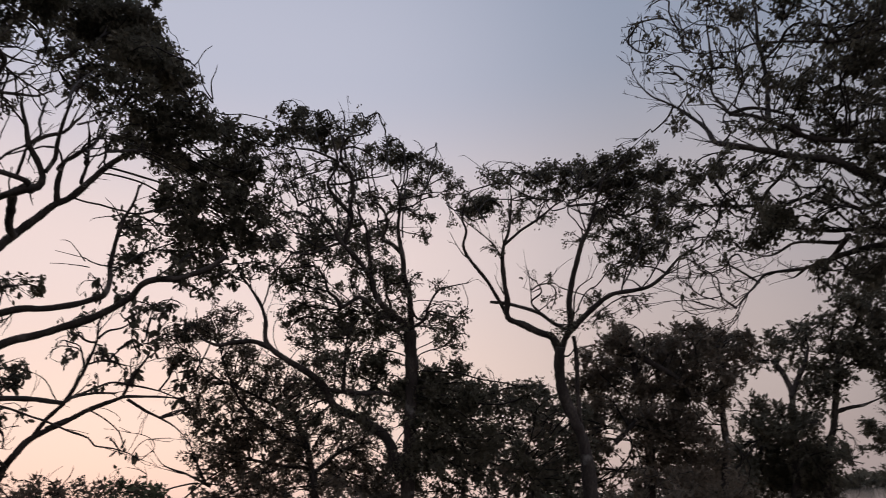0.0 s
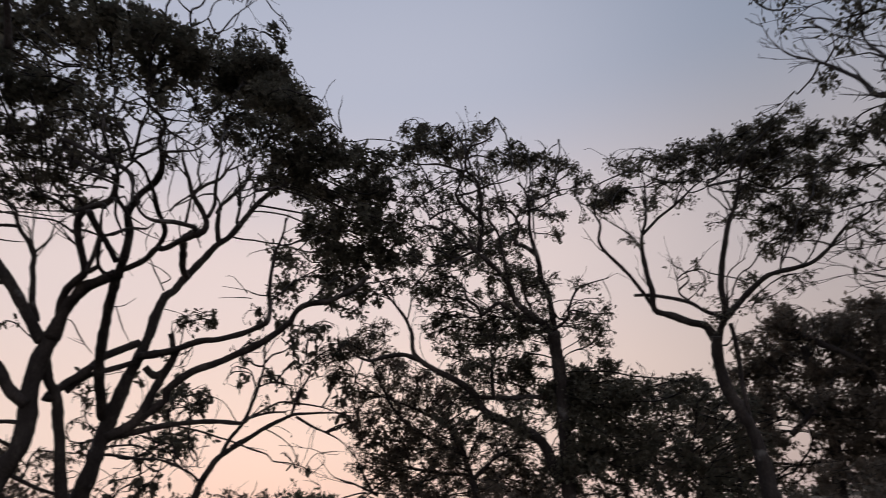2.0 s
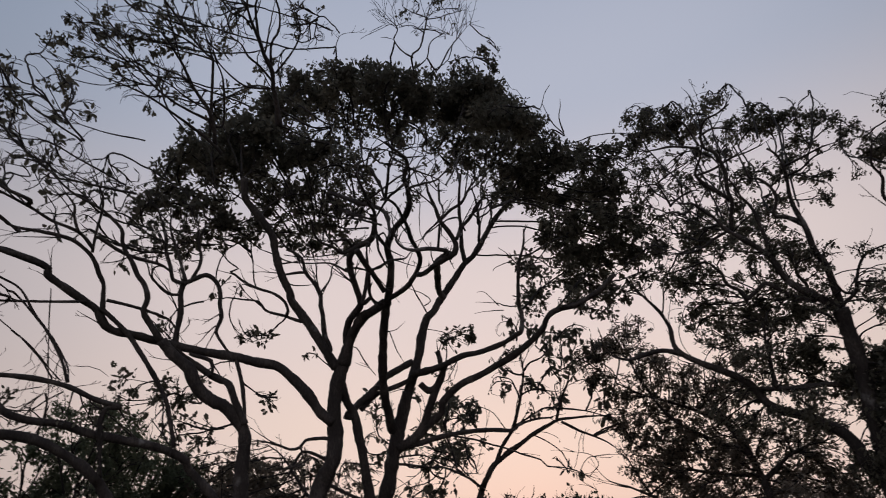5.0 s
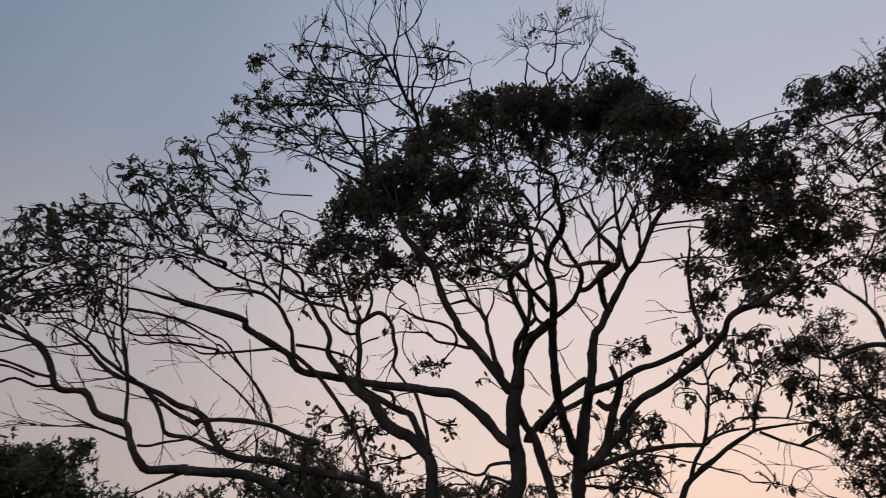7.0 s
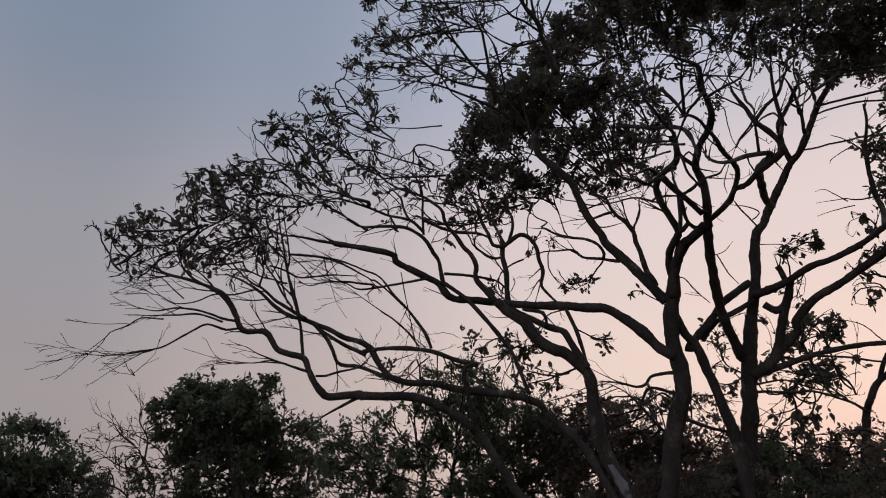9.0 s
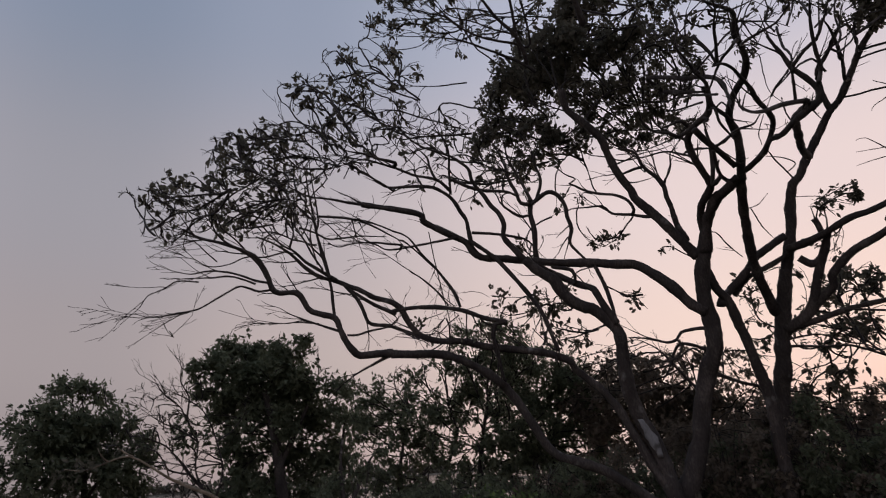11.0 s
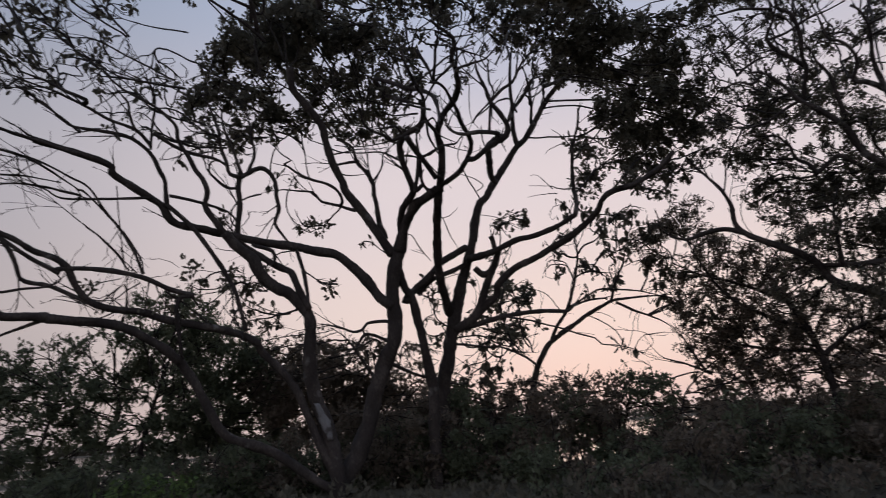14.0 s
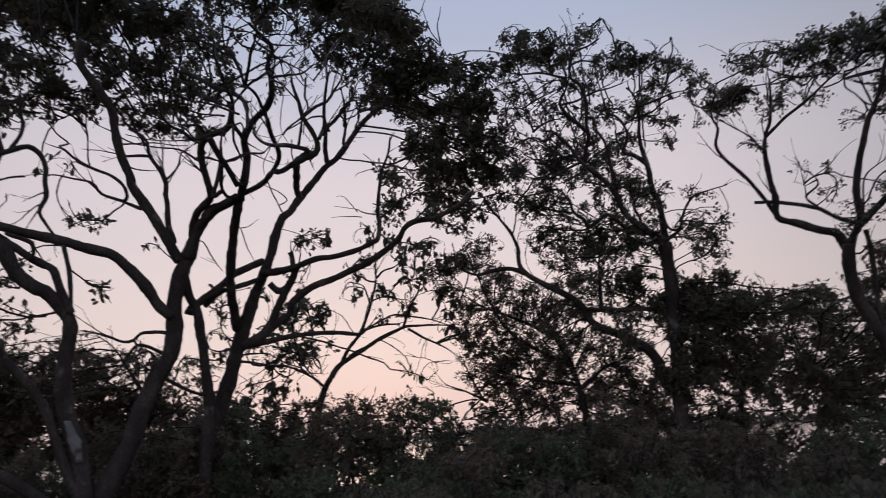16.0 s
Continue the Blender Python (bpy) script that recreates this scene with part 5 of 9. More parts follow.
limb(here, "limb", 0.160, 0.100, (0.79, -1.20, 4.63), (1.21, -1.29, 4.82), (1.49, -1.39, 5.04), (1.68, -1.52, 5.45), (1.90, -1.69, 6.01), (2.16, -1.89, 6.51), (2.32, -2.06, 6.96))
limb(here, "limb", 0.067, 0.081, (2.21, -2.04, 6.93), (2.14, -2.12, 7.25), (2.09, -2.16, 7.40))
limb(here, "limb", 0.133, 0.076, (1.29, -1.26, 4.84), (1.79, -1.45, 5.30), (2.18, -1.62, 5.58), (2.18, -1.74, 5.83), (2.53, -1.93, 6.16), (2.90, -2.10, 6.39), (3.38, -2.30, 6.55), (3.94, -2.55, 6.79), (4.48, -2.83, 7.05), (4.97, -3.13, 7.37), (5.23, -3.43, 7.61), (5.39, -3.66, 7.92), (5.69, -3.89, 8.06), (6.14, -4.13, 8.09), (6.46, -4.37, 8.21), (6.85, -4.69, 8.40), (7.14, -5.01, 8.69))
limb(here, "limb", 0.100, 0.049, (1.12, -1.22, 4.67), (1.68, -1.31, 4.79), (2.25, -1.43, 4.91), (2.62, -1.51, 4.95), (3.59, -1.70, 4.98), (4.31, -1.87, 4.89), (4.46, -1.97, 5.02), (4.97, -2.14, 5.15), (5.49, -2.32, 5.15))
limb(here, "limb", 0.032, 0.023, (2.28, -1.49, 4.93), (2.77, -1.59, 4.81), (3.20, -1.69, 4.69), (4.05, -1.86, 4.37), (4.52, -2.00, 4.16), (4.98, -2.15, 3.97), (5.14, -2.22, 3.76), (5.54, -2.38, 3.68), (5.97, -2.55, 3.53), (6.21, -2.67, 3.34))
limb(here, "limb", 0.014, 0.011, (6.24, -2.68, 3.37), (6.38, -2.75, 3.52), (6.50, -2.81, 3.64), (6.45, -2.81, 3.86), (6.14, -2.73, 4.02), (5.78, -2.61, 4.08))
limb(here, "limb", 0.014, 0.011, (6.00, -2.62, 3.52), (6.13, -2.69, 3.76), (6.31, -2.76, 3.89), (6.45, -2.81, 3.87))
limb(here, "limb", 0.033, 0.018, (0.66, -1.06, 4.41), (0.77, -1.16, 4.37), (1.47, -1.25, 4.41), (1.84, -1.30, 4.26), (2.15, -1.35, 4.06), (2.58, -1.43, 3.91), (2.93, -1.48, 3.57), (3.19, -1.54, 3.33))
limb(here, "limb", 0.162, 0.110, (0.86, -1.22, 5.17), (0.66, -1.28, 5.18), (0.54, -1.72, 5.54), (0.44, -2.18, 5.88), (0.36, -2.69, 6.39), (0.36, -3.22, 6.89), (0.38, -3.75, 7.36), (0.41, -4.28, 7.73), (0.48, -4.81, 8.05))
limb(here, "limb", 0.123, 0.055, (0.47, -4.78, 7.99), (0.55, -5.19, 8.38), (0.57, -5.65, 8.89), (0.49, -6.00, 9.12), (0.57, -6.35, 9.32), (0.69, -6.66, 9.42), (0.89, -6.98, 9.52), (0.99, -7.29, 9.61), (1.02, -7.58, 9.67), (0.95, -7.96, 9.88), (0.86, -8.27, 9.97), (0.93, -8.64, 10.12), (0.78, -8.92, 10.16), (0.57, -9.18, 10.16), (0.37, -9.44, 10.16))
limb(here, "limb", 0.079, 0.043, (0.44, -4.82, 8.09), (0.75, -5.21, 8.13), (1.01, -5.61, 8.19), (1.22, -6.07, 8.36), (1.31, -6.51, 8.49), (1.25, -6.91, 8.57), (1.14, -7.28, 8.57), (1.00, -7.67, 8.62), (0.89, -8.07, 8.69), (0.76, -8.48, 8.74), (0.64, -8.87, 8.77), (0.45, -9.22, 8.75), (0.25, -9.51, 8.59))
limb(here, "limb", 0.056, 0.064, (1.01, -5.61, 8.19), (0.98, -6.37, 7.88), (1.10, -7.12, 7.82), (1.26, -7.79, 7.58), (1.48, -8.53, 7.48), (1.61, -9.22, 7.30))
limb(here, "limb", 0.102, 0.085, (2.32, -2.74, 8.98), (2.06, -3.94, 8.73), (1.89, -5.23, 8.62), (1.75, -6.50, 8.44), (1.79, -7.72, 8.06), (1.75, -8.83, 7.52))
limb(here, "limb", 0.069, 0.041, (1.61, -9.23, 7.31), (1.79, -9.33, 7.38), (1.82, -9.44, 7.55), (1.67, -9.57, 7.77), (1.49, -9.67, 7.97), (1.39, -9.82, 8.20), (1.29, -9.94, 8.37), (1.20, -10.06, 8.54))
limb(here, "limb", 0.069, 0.040, (1.78, -7.85, 7.99), (1.60, -9.30, 7.46), (1.24, -9.11, 7.59), (0.95, -8.91, 7.66), (0.74, -8.75, 7.80), (0.59, -8.65, 8.04), (0.63, -8.54, 8.23))
limb(here, "limb", 0.089, 0.057, (3.28, -1.93, 10.54), (3.17, -2.14, 11.00), (3.15, -2.32, 11.37), (3.17, -2.46, 11.65), (3.37, -2.61, 11.84), (3.74, -2.92, 12.26), (3.96, -3.16, 12.61))
limb(here, "limb", 0.041, 0.031, (1.49, -9.68, 7.99), (1.71, -9.87, 8.13), (1.91, -10.00, 8.20), (2.02, -10.18, 8.35), (2.13, -10.36, 8.50))
limb(here, "limb", 0.040, 0.031, (1.83, -9.53, 7.59), (1.91, -9.72, 7.81), (1.87, -9.91, 8.04), (1.86, -10.15, 8.35), (1.89, -10.40, 8.63))
limb(here, "limb", 0.032, 0.023, (1.45, -9.30, 7.51), (1.47, -9.53, 7.71), (1.46, -9.77, 7.92))
limb(here, "limb", 0.029, 0.023, (1.28, -7.80, 8.51), (1.35, -8.38, 8.39), (1.53, -8.99, 8.31))
limb(here, "limb", 0.044, 0.028, (0.97, -7.91, 9.85), (0.89, -9.27, 9.03), (1.01, -9.41, 8.99), (1.23, -9.56, 8.98), (1.45, -9.71, 8.96), (1.66, -9.94, 9.06))
limb(here, "limb", 0.044, 0.036, (0.93, -8.04, 9.90), (0.78, -9.42, 9.05), (0.61, -9.27, 8.96), (0.47, -9.15, 8.91), (0.31, -8.98, 8.77), (0.21, -8.83, 8.66), (0.09, -8.67, 8.52))
limb(here, "limb", 0.039, 0.023, (0.36, -9.12, 8.83), (0.41, -9.49, 9.08), (0.43, -9.80, 9.26), (0.51, -10.11, 9.39), (0.47, -10.38, 9.51))
limb(here, "limb", 0.040, 0.034, (0.05, -9.28, 9.54), (0.13, -9.29, 9.34), (0.29, -9.23, 9.03), (0.34, -9.21, 8.75))
limb(here, "limb", 0.060, 0.052, (-0.84, -5.12, 10.87), (-1.18, -5.36, 11.26), (-0.69, -5.83, 10.85), (-0.24, -6.29, 10.38), (0.17, -6.81, 9.98), (0.43, -7.27, 9.50), (0.48, -7.70, 8.93), (0.47, -8.13, 8.36))
limb(here, "limb", 0.066, 0.046, (-0.84, -5.12, 10.87), (-0.43, -5.95, 10.24), (0.06, -6.79, 9.61))
limb(here, "limb", 0.076, 0.078, (-0.33, -6.31, 8.95), (-0.14, -5.95, 8.73), (0.13, -5.60, 8.50), (0.39, -5.23, 8.21))
limb(here, "limb", 0.059, 0.055, (0.05, -5.22, 8.07), (-0.20, -5.15, 7.89), (-0.10, -5.17, 8.36), (-0.05, -5.24, 8.89), (-0.08, -5.31, 9.38))
limb(here, "limb", 0.047, 0.048, (-0.02, -5.84, 8.49), (-0.02, -5.57, 8.32), (0.02, -5.26, 8.08), (0.20, -5.00, 7.94))
limb(here, "limb", 0.051, 0.053, (0.13, -6.74, 9.52), (0.18, -6.60, 9.27), (0.41, -6.36, 9.06), (0.52, -6.18, 8.96))
limb(here, "limb", 0.036, 0.026, (0.06, -5.88, 8.55), (0.34, -6.26, 8.54), (0.53, -6.62, 8.50), (0.87, -6.97, 8.37), (1.00, -7.35, 8.36))
limb(here, "limb", 0.053, 0.029, (-0.45, -6.42, 8.91), (-0.71, -6.50, 8.78), (-0.92, -6.67, 8.88), (-1.21, -6.84, 8.92), (-1.40, -7.07, 9.08), (-1.41, -7.30, 9.28))
limb(here, "limb", 0.047, 0.029, (-0.46, -6.46, 9.00), (-0.59, -6.72, 9.07), (-0.79, -6.88, 8.96), (-1.01, -7.05, 8.85))
limb(here, "limb", 0.052, 0.032, (0.13, -6.74, 9.52), (0.14, -7.12, 9.62), (-0.05, -7.53, 9.79), (-0.17, -7.95, 9.91), (-0.34, -8.36, 10.04))
limb(here, "limb", 0.052, 0.032, (3.45, -4.17, 10.87), (3.36, -4.47, 10.72), (3.33, -4.74, 10.89), (3.25, -4.99, 11.07), (3.15, -5.26, 11.26), (3.04, -5.47, 11.38))
limb(here, "limb", 0.060, 0.039, (3.88, -2.14, 11.26), (3.45, -3.83, 10.44), (3.46, -4.08, 10.75), (3.43, -4.28, 10.98), (3.22, -4.40, 11.12), (3.33, -4.62, 11.29), (3.50, -4.84, 11.45), (3.48, -5.05, 11.65))
limb(here, "limb", 0.053, 0.032, (3.16, -2.36, 11.44), (2.81, -4.04, 10.58), (2.98, -4.32, 10.80), (3.24, -4.62, 11.02), (3.54, -4.84, 11.06), (3.74, -5.08, 11.16))
limb(here, "limb", 0.053, 0.032, (4.31, -2.33, 11.94), (3.88, -4.19, 10.95), (3.78, -4.42, 11.07), (3.79, -4.66, 11.18), (3.75, -4.89, 11.28))
limb(here, "limb", 0.025, 0.011, (1.76, -7.72, 8.98), (1.35, -7.89, 8.57), (1.24, -7.75, 8.47))
limb(here, "limb", 0.025, 0.011, (1.78, -7.69, 8.99), (1.71, -7.95, 8.47))
limb(here, "limb", 0.051, 0.028, (3.79, -4.66, 11.18), (3.94, -4.44, 11.31), (5.06, -3.24, 12.41), (5.81, -2.55, 13.34), (6.23, -2.29, 13.99), (6.52, -2.42, 14.39))
limb(here, "branch", 0.030, 0.016, (6.15, -2.91, 14.25), (5.53, -6.03, 13.09), (5.90, -6.26, 12.72), (5.30, -7.01, 12.67), (5.36, -6.28, 13.94))
limb(here, "branch", 0.030, 0.015, (5.57, -3.23, 15.99), (5.50, -4.92, 14.93), (5.32, -6.15, 13.84), (5.53, -6.19, 14.40), (5.81, -6.03, 14.88))
limb(here, "branch", 0.025, 0.011, (5.70, -6.75, 12.50), (5.30, -7.61, 12.32), (5.28, -7.90, 12.49), (5.38, -7.74, 12.90))
limb(here, "limb", 0.044, 0.023, (0.61, -1.02, 4.18), (0.94, -1.05, 4.18), (1.64, -0.55, 4.13), (2.36, 0.05, 4.14), (2.98, 1.02, 4.04), (3.78, 2.54, 4.18))
limb(here, "branch", 0.033, 0.023, (0.89, -8.41, 10.03), (1.14, -4.96, 12.27), (1.54, -4.31, 12.87), (1.89, -3.89, 13.26), (2.23, -3.52, 13.73), (2.48, -3.30, 14.06))
limb(here, "branch", 0.032, 0.022, (0.90, -8.15, 9.93), (1.12, -5.27, 11.75), (1.40, -4.69, 12.42), (1.70, -3.92, 13.33), (2.02, -3.30, 14.15), (2.13, -2.62, 15.39))
limb(here, "branch", 0.036, 0.023, (0.74, -4.07, 13.64), (1.17, -4.12, 13.40), (1.68, -3.66, 13.74), (2.08, -3.42, 13.96))
limb(here, "branch", 0.030, 0.029, (2.15, -4.91, 11.88), (1.95, -6.30, 10.51), (1.91, -7.29, 9.58), (1.74, -7.93, 8.90))
limb(here, "branch", 0.029, 0.021, (3.09, -5.73, 10.35), (3.35, -5.24, 10.92), (3.50, -4.67, 11.84), (3.91, -3.73, 13.05), (4.40, -3.13, 13.82))
limb(here, "branch", 0.025, 0.018, (3.05, -5.86, 10.11), (3.59, -5.03, 10.82), (3.83, -4.62, 11.42), (4.20, -4.08, 12.12))
limb(here, "branch", 0.026, 0.020, (3.54, -5.12, 10.33), (3.73, -4.85, 10.91), (3.59, -4.92, 11.18))
limb(here, "branch", 0.026, 0.021, (2.84, -5.49, 11.18), (3.52, -4.43, 12.21), (4.21, -3.38, 13.46), (4.69, -2.75, 14.53))
limb(here, "branch", 0.030, 0.022, (2.37, -5.03, 11.77), (2.85, -3.89, 13.13), (3.01, -3.13, 14.34), (3.09, -2.64, 15.32))
limb(here, "branch", 0.028, 0.021, (1.87, -10.30, 8.53), (2.29, -7.68, 10.80), (2.97, -5.34, 12.95))
limb(here, "branch", 0.025, 0.018, (2.05, -5.12, 11.64), (2.02, -4.35, 12.53), (2.25, -3.78, 13.32), (2.28, -3.06, 14.52))
limb(here, "branch", 0.025, 0.025, (2.48, -7.01, 9.12), (2.31, -7.13, 9.43), (1.94, -7.70, 9.08), (1.78, -7.95, 8.85))
limb(here, "branch", 0.025, 0.017, (3.37, -5.12, 11.16), (3.91, -4.46, 11.71), (4.40, -3.79, 12.46), (4.91, -3.19, 13.25))
limb(here, "branch", 0.011, 0.011, (1.00, -7.72, 9.75), (1.24, -7.91, 9.49), (1.13, -8.76, 8.54), (1.13, -9.03, 7.96), (1.32, -8.90, 7.71))
limb(here, "branch", 0.028, 0.018, (5.09, -3.40, 12.15), (4.93, -3.39, 12.65), (5.42, -2.82, 13.64), (5.45, -2.60, 14.50))
clump(here, (2.70, -1.48, 17.79), 1.37, 0.91, 0.96, 1.04, 0.177)
clump(here, (4.22, -1.33, 17.74), 1.43, 0.97, 0.96, 1.04, 0.179)
clump(here, (4.68, -3.78, 15.06), 0.99, 0.64, 0.95, 1.04, 0.178)
clump(here, (5.74, -2.77, 15.43), 0.71, 0.51, 0.92, 1.04, 0.171)
clump(here, (2.83, -3.13, 14.98), 1.20, 0.45, 0.75, 1.04, 0.171)
clump(here, (4.05, -4.02, 13.82), 0.95, 0.41, 0.80, 1.04, 0.171)
clump(here, (5.15, -2.66, 14.02), 0.91, 0.56, 0.85, 1.04, 0.171)
clump(here, (3.27, -2.53, 13.99), 1.00, 0.44, 0.35, 1.04, 0.160)
clump(here, (3.66, -5.23, 11.65), 0.61, 0.37, 0.35, 1.04, 0.159)
clump(here, (4.53, -2.93, 12.58), 0.47, 0.31, 0.50, 1.04, 0.159)
clump(here, (5.07, -1.95, 16.58), 1.32, 0.89, 0.93, 0.96, 0.178)
clump(here, (4.39, -1.28, 17.93), 1.39, 1.03, 0.95, 0.96, 0.181)
clump(here, (5.73, -3.02, 15.51), 0.71, 0.54, 0.80, 0.96, 0.168)
clump(here, (5.92, -4.31, 13.74), 0.66, 0.46, 0.85, 0.96, 0.164)
clump(here, (5.78, -3.40, 13.32), 0.87, 0.59, 0.85, 0.96, 0.176)
clump(here, (6.84, -3.46, 13.70), 0.72, 0.52, 0.88, 0.96, 0.175)
clump(here, (8.22, -2.04, 14.63), 0.78, 0.47, 0.90, 0.96, 0.181)
clump(here, (9.03, -2.16, 14.99), 0.67, 0.36, 0.82, 0.96, 0.183)
clump(here, (9.65, -2.76, 14.79), 0.52, 0.39, 0.78, 0.96, 0.189)
clump(here, (6.93, -1.92, 13.40), 1.05, 0.57, 0.85, 0.96, 0.179)
clump(here, (8.61, -1.32, 13.79), 1.10, 0.75, 0.93, 0.96, 0.186)
clump(here, (8.84, -2.70, 13.22), 0.51, 0.41, 0.80, 0.96, 0.189)
clump(here, (5.86, -3.70, 11.18), 0.74, 0.47, 0.75, 0.96, 0.176)
clump(here, (7.68, -2.24, 11.95), 1.12, 0.69, 0.94, 0.96, 0.186)
clump(here, (5.81, -3.08, 10.66), 0.63, 0.48, 0.72, 0.96, 0.176)
clump(here, (8.85, -2.39, 11.79), 0.82, 0.74, 0.88, 0.96, 0.191)
clump(here, (7.12, -1.95, 10.85), 1.10, 0.56, 0.90, 0.96, 0.183)
clump(here, (8.71, -1.49, 10.99), 1.05, 0.63, 0.92, 0.96, 0.191)
clump(here, (5.00, -3.91, 9.38), 0.60, 0.34, 0.62, 0.96, 0.174)
clump(here, (6.31, -1.90, 9.88), 0.97, 0.47, 0.80, 0.96, 0.177)
clump(here, (7.84, -1.30, 10.02), 0.91, 0.45, 0.80, 0.96, 0.185)
clump(here, (10.02, -1.46, 11.10), 0.72, 0.51, 0.60, 0.96, 0.193)
clump(here, (5.38, -1.86, 9.12), 0.64, 0.34, 0.80, 0.96, 0.176)
clump(here, (6.15, -3.65, 8.34), 0.70, 0.32, 0.65, 0.96, 0.176)
clump(here, (8.66, -1.35, 9.54), 0.82, 0.40, 0.70, 0.96, 0.191)
clump(here, (9.86, -0.98, 10.12), 0.63, 0.39, 0.50, 0.96, 0.193)
clump(here, (4.36, -4.09, 9.24), 0.33, 0.17, 0.40, 0.96, 0.169)
clump(here, (7.27, -2.51, 8.35), 0.56, 0.23, 0.50, 0.96, 0.184)
clump(here, (2.68, -2.04, 7.94), 0.61, 0.40, 0.50, 0.61, 0.183)
clump(here, (2.47, -1.13, 7.83), 0.41, 0.26, 0.35, 0.61, 0.191)
clump(here, (3.10, 2.50, 6.28), 1.08, 0.48, 0.60, 0.61, 0.221)
clump(here, (2.07, 2.23, 5.07), 1.05, 0.60, 0.45, 0.61, 0.220)
clump(here, (3.48, 4.34, 5.27), 1.15, 0.69, 0.45, 0.61, 0.235)
clump(here, (1.81, 2.08, 5.84), 0.43, 0.33, 0.50, 0.61, 0.220)
clump(here, (0.24, 2.14, 6.60), 0.43, 0.63, 0.35, 0.61, 0.220)
clump(here, (0.33, 1.95, 5.18), 0.41, 0.62, 0.40, 0.61, 0.213)
clump(here, (1.58, 1.84, 6.79), 0.30, 0.43, 0.30, 0.61, 0.217)
clump(here, (2.64, 0.38, 7.29), 0.48, 0.39, 0.25, 0.61, 0.204)
clump(here, (-0.52, -1.69, 16.28), 1.08, 0.39, 0.50, 0.52, 0.145)
clump(here, (1.13, -2.96, 15.37), 1.01, 0.32, 0.50, 0.52, 0.143)
clump(here, (2.78, -2.71, 14.63), 1.21, 0.37, 0.50, 0.52, 0.137)
clump(here, (3.81, -3.96, 13.46), 0.94, 0.38, 0.65, 0.52, 0.138)
clump(here, (5.03, -3.39, 13.03), 0.86, 0.72, 0.85, 0.52, 0.139)
clump(here, (5.62, -2.81, 12.58), 0.60, 0.67, 0.80, 0.52, 0.140)
clump(here, (4.04, -4.57, 11.62), 0.53, 0.31, 0.40, 0.52, 0.130)
clump(here, (5.63, -2.86, 13.80), 0.80, 0.61, 0.85, 0.52, 0.144)
finish_tree(here, "tree", "tall dark tree with forked limbs and a dense umbrella crown", 12, droop=0.4, side=0.4, reach=1.25, dense=0.98, hub=(0.0, 0.0, 5.5), step=0.25, twig=0.011)

# ---- thin forked tree ----
here = start_tree(-14.86, 19.94, 36.8)
limb(here, "trunk", 0.183, 0.099, (-0.01, 0.03, -0.88), (0.04, 0.03, 0.61), (0.26, 0.04, 1.30), (0.71, 0.01, 2.62), (1.04, -0.07, 3.66), (1.25, -0.37, 4.04), (1.53, -0.44, 4.45), (2.00, -0.51, 4.78))
limb(here, "limb", 0.106, 0.035, (1.96, -0.51, 4.78), (2.54, -0.61, 5.09), (3.07, -0.72, 5.41), (3.66, -0.85, 5.69), (4.13, -0.97, 5.85), (4.84, -1.11, 5.86), (5.58, -1.26, 5.83), (6.13, -1.39, 5.69))
limb(here, "limb", 0.077, 0.047, (1.66, -0.47, 4.60), (1.93, -0.55, 5.11), (2.30, -0.67, 5.60), (2.54, -0.78, 6.12), (2.78, -0.95, 6.87), (2.94, -1.16, 7.63), (2.90, -1.31, 8.22))
limb(here, "limb", 0.060, 0.038, (3.99, -0.94, 5.83), (4.25, -1.18, 6.58), (4.54, -1.41, 7.14), (4.63, -1.58, 7.56))
limb(here, "limb", 0.047, 0.028, (2.46, -0.71, 5.77), (3.11, -0.87, 6.09), (3.61, -1.01, 6.30), (4.16, -1.12, 6.23), (4.96, -1.28, 6.06), (5.79, -1.46, 5.76))
limb(here, "limb", 0.060, 0.028, (4.16, -0.95, 5.77), (4.77, -1.08, 5.38), (5.34, -1.24, 5.08), (5.65, -1.36, 4.87), (6.02, -1.48, 4.50))
limb(here, "limb", 0.035, 0.028, (5.25, -1.22, 5.12), (5.65, -1.42, 5.29), (6.06, -1.63, 5.46))
limb(here, "limb", 0.054, 0.031, (1.06, -0.11, 3.70), (1.04, -0.33, 3.69), (0.72, -0.34, 3.99), (0.31, -0.35, 4.23), (-0.04, -0.37, 4.43), (-0.34, -0.37, 4.50))
limb(here, "limb", 0.047, 0.031, (2.98, -1.16, 7.63), (2.81, -1.12, 7.59), (2.53, -1.12, 7.68), (2.33, -1.14, 7.85))
limb(here, "limb", 0.038, 0.023, (2.80, -0.95, 6.87), (3.19, -1.04, 7.00), (3.78, -1.11, 6.92), (4.19, -1.16, 6.84))
limb(here, "limb", 0.047, 0.023, (2.97, -1.18, 7.72), (3.22, -1.29, 7.99), (3.65, -1.39, 8.13), (3.95, -1.52, 8.39))
limb(here, "limb", 0.044, 0.023, (5.20, -1.19, 5.15), (5.75, -0.82, 5.43), (6.29, -0.48, 5.60), (6.83, -0.16, 5.80))
clump(here, (2.27, 0.34, 7.85), 0.55, 0.70, 0.18, 0.63, 0.341)
clump(here, (2.83, 0.81, 8.79), 0.71, 0.47, 0.20, 0.63, 0.341)
clump(here, (3.44, -0.40, 7.49), 0.67, 0.55, 0.20, 0.63, 0.341)
clump(here, (4.40, -0.35, 8.20), 0.82, 0.60, 0.22, 0.63, 0.341)
clump(here, (4.39, 0.44, 9.34), 0.95, 0.47, 0.45, 0.63, 0.341)
clump(here, (5.30, -1.12, 7.63), 0.80, 0.67, 0.25, 0.63, 0.341)
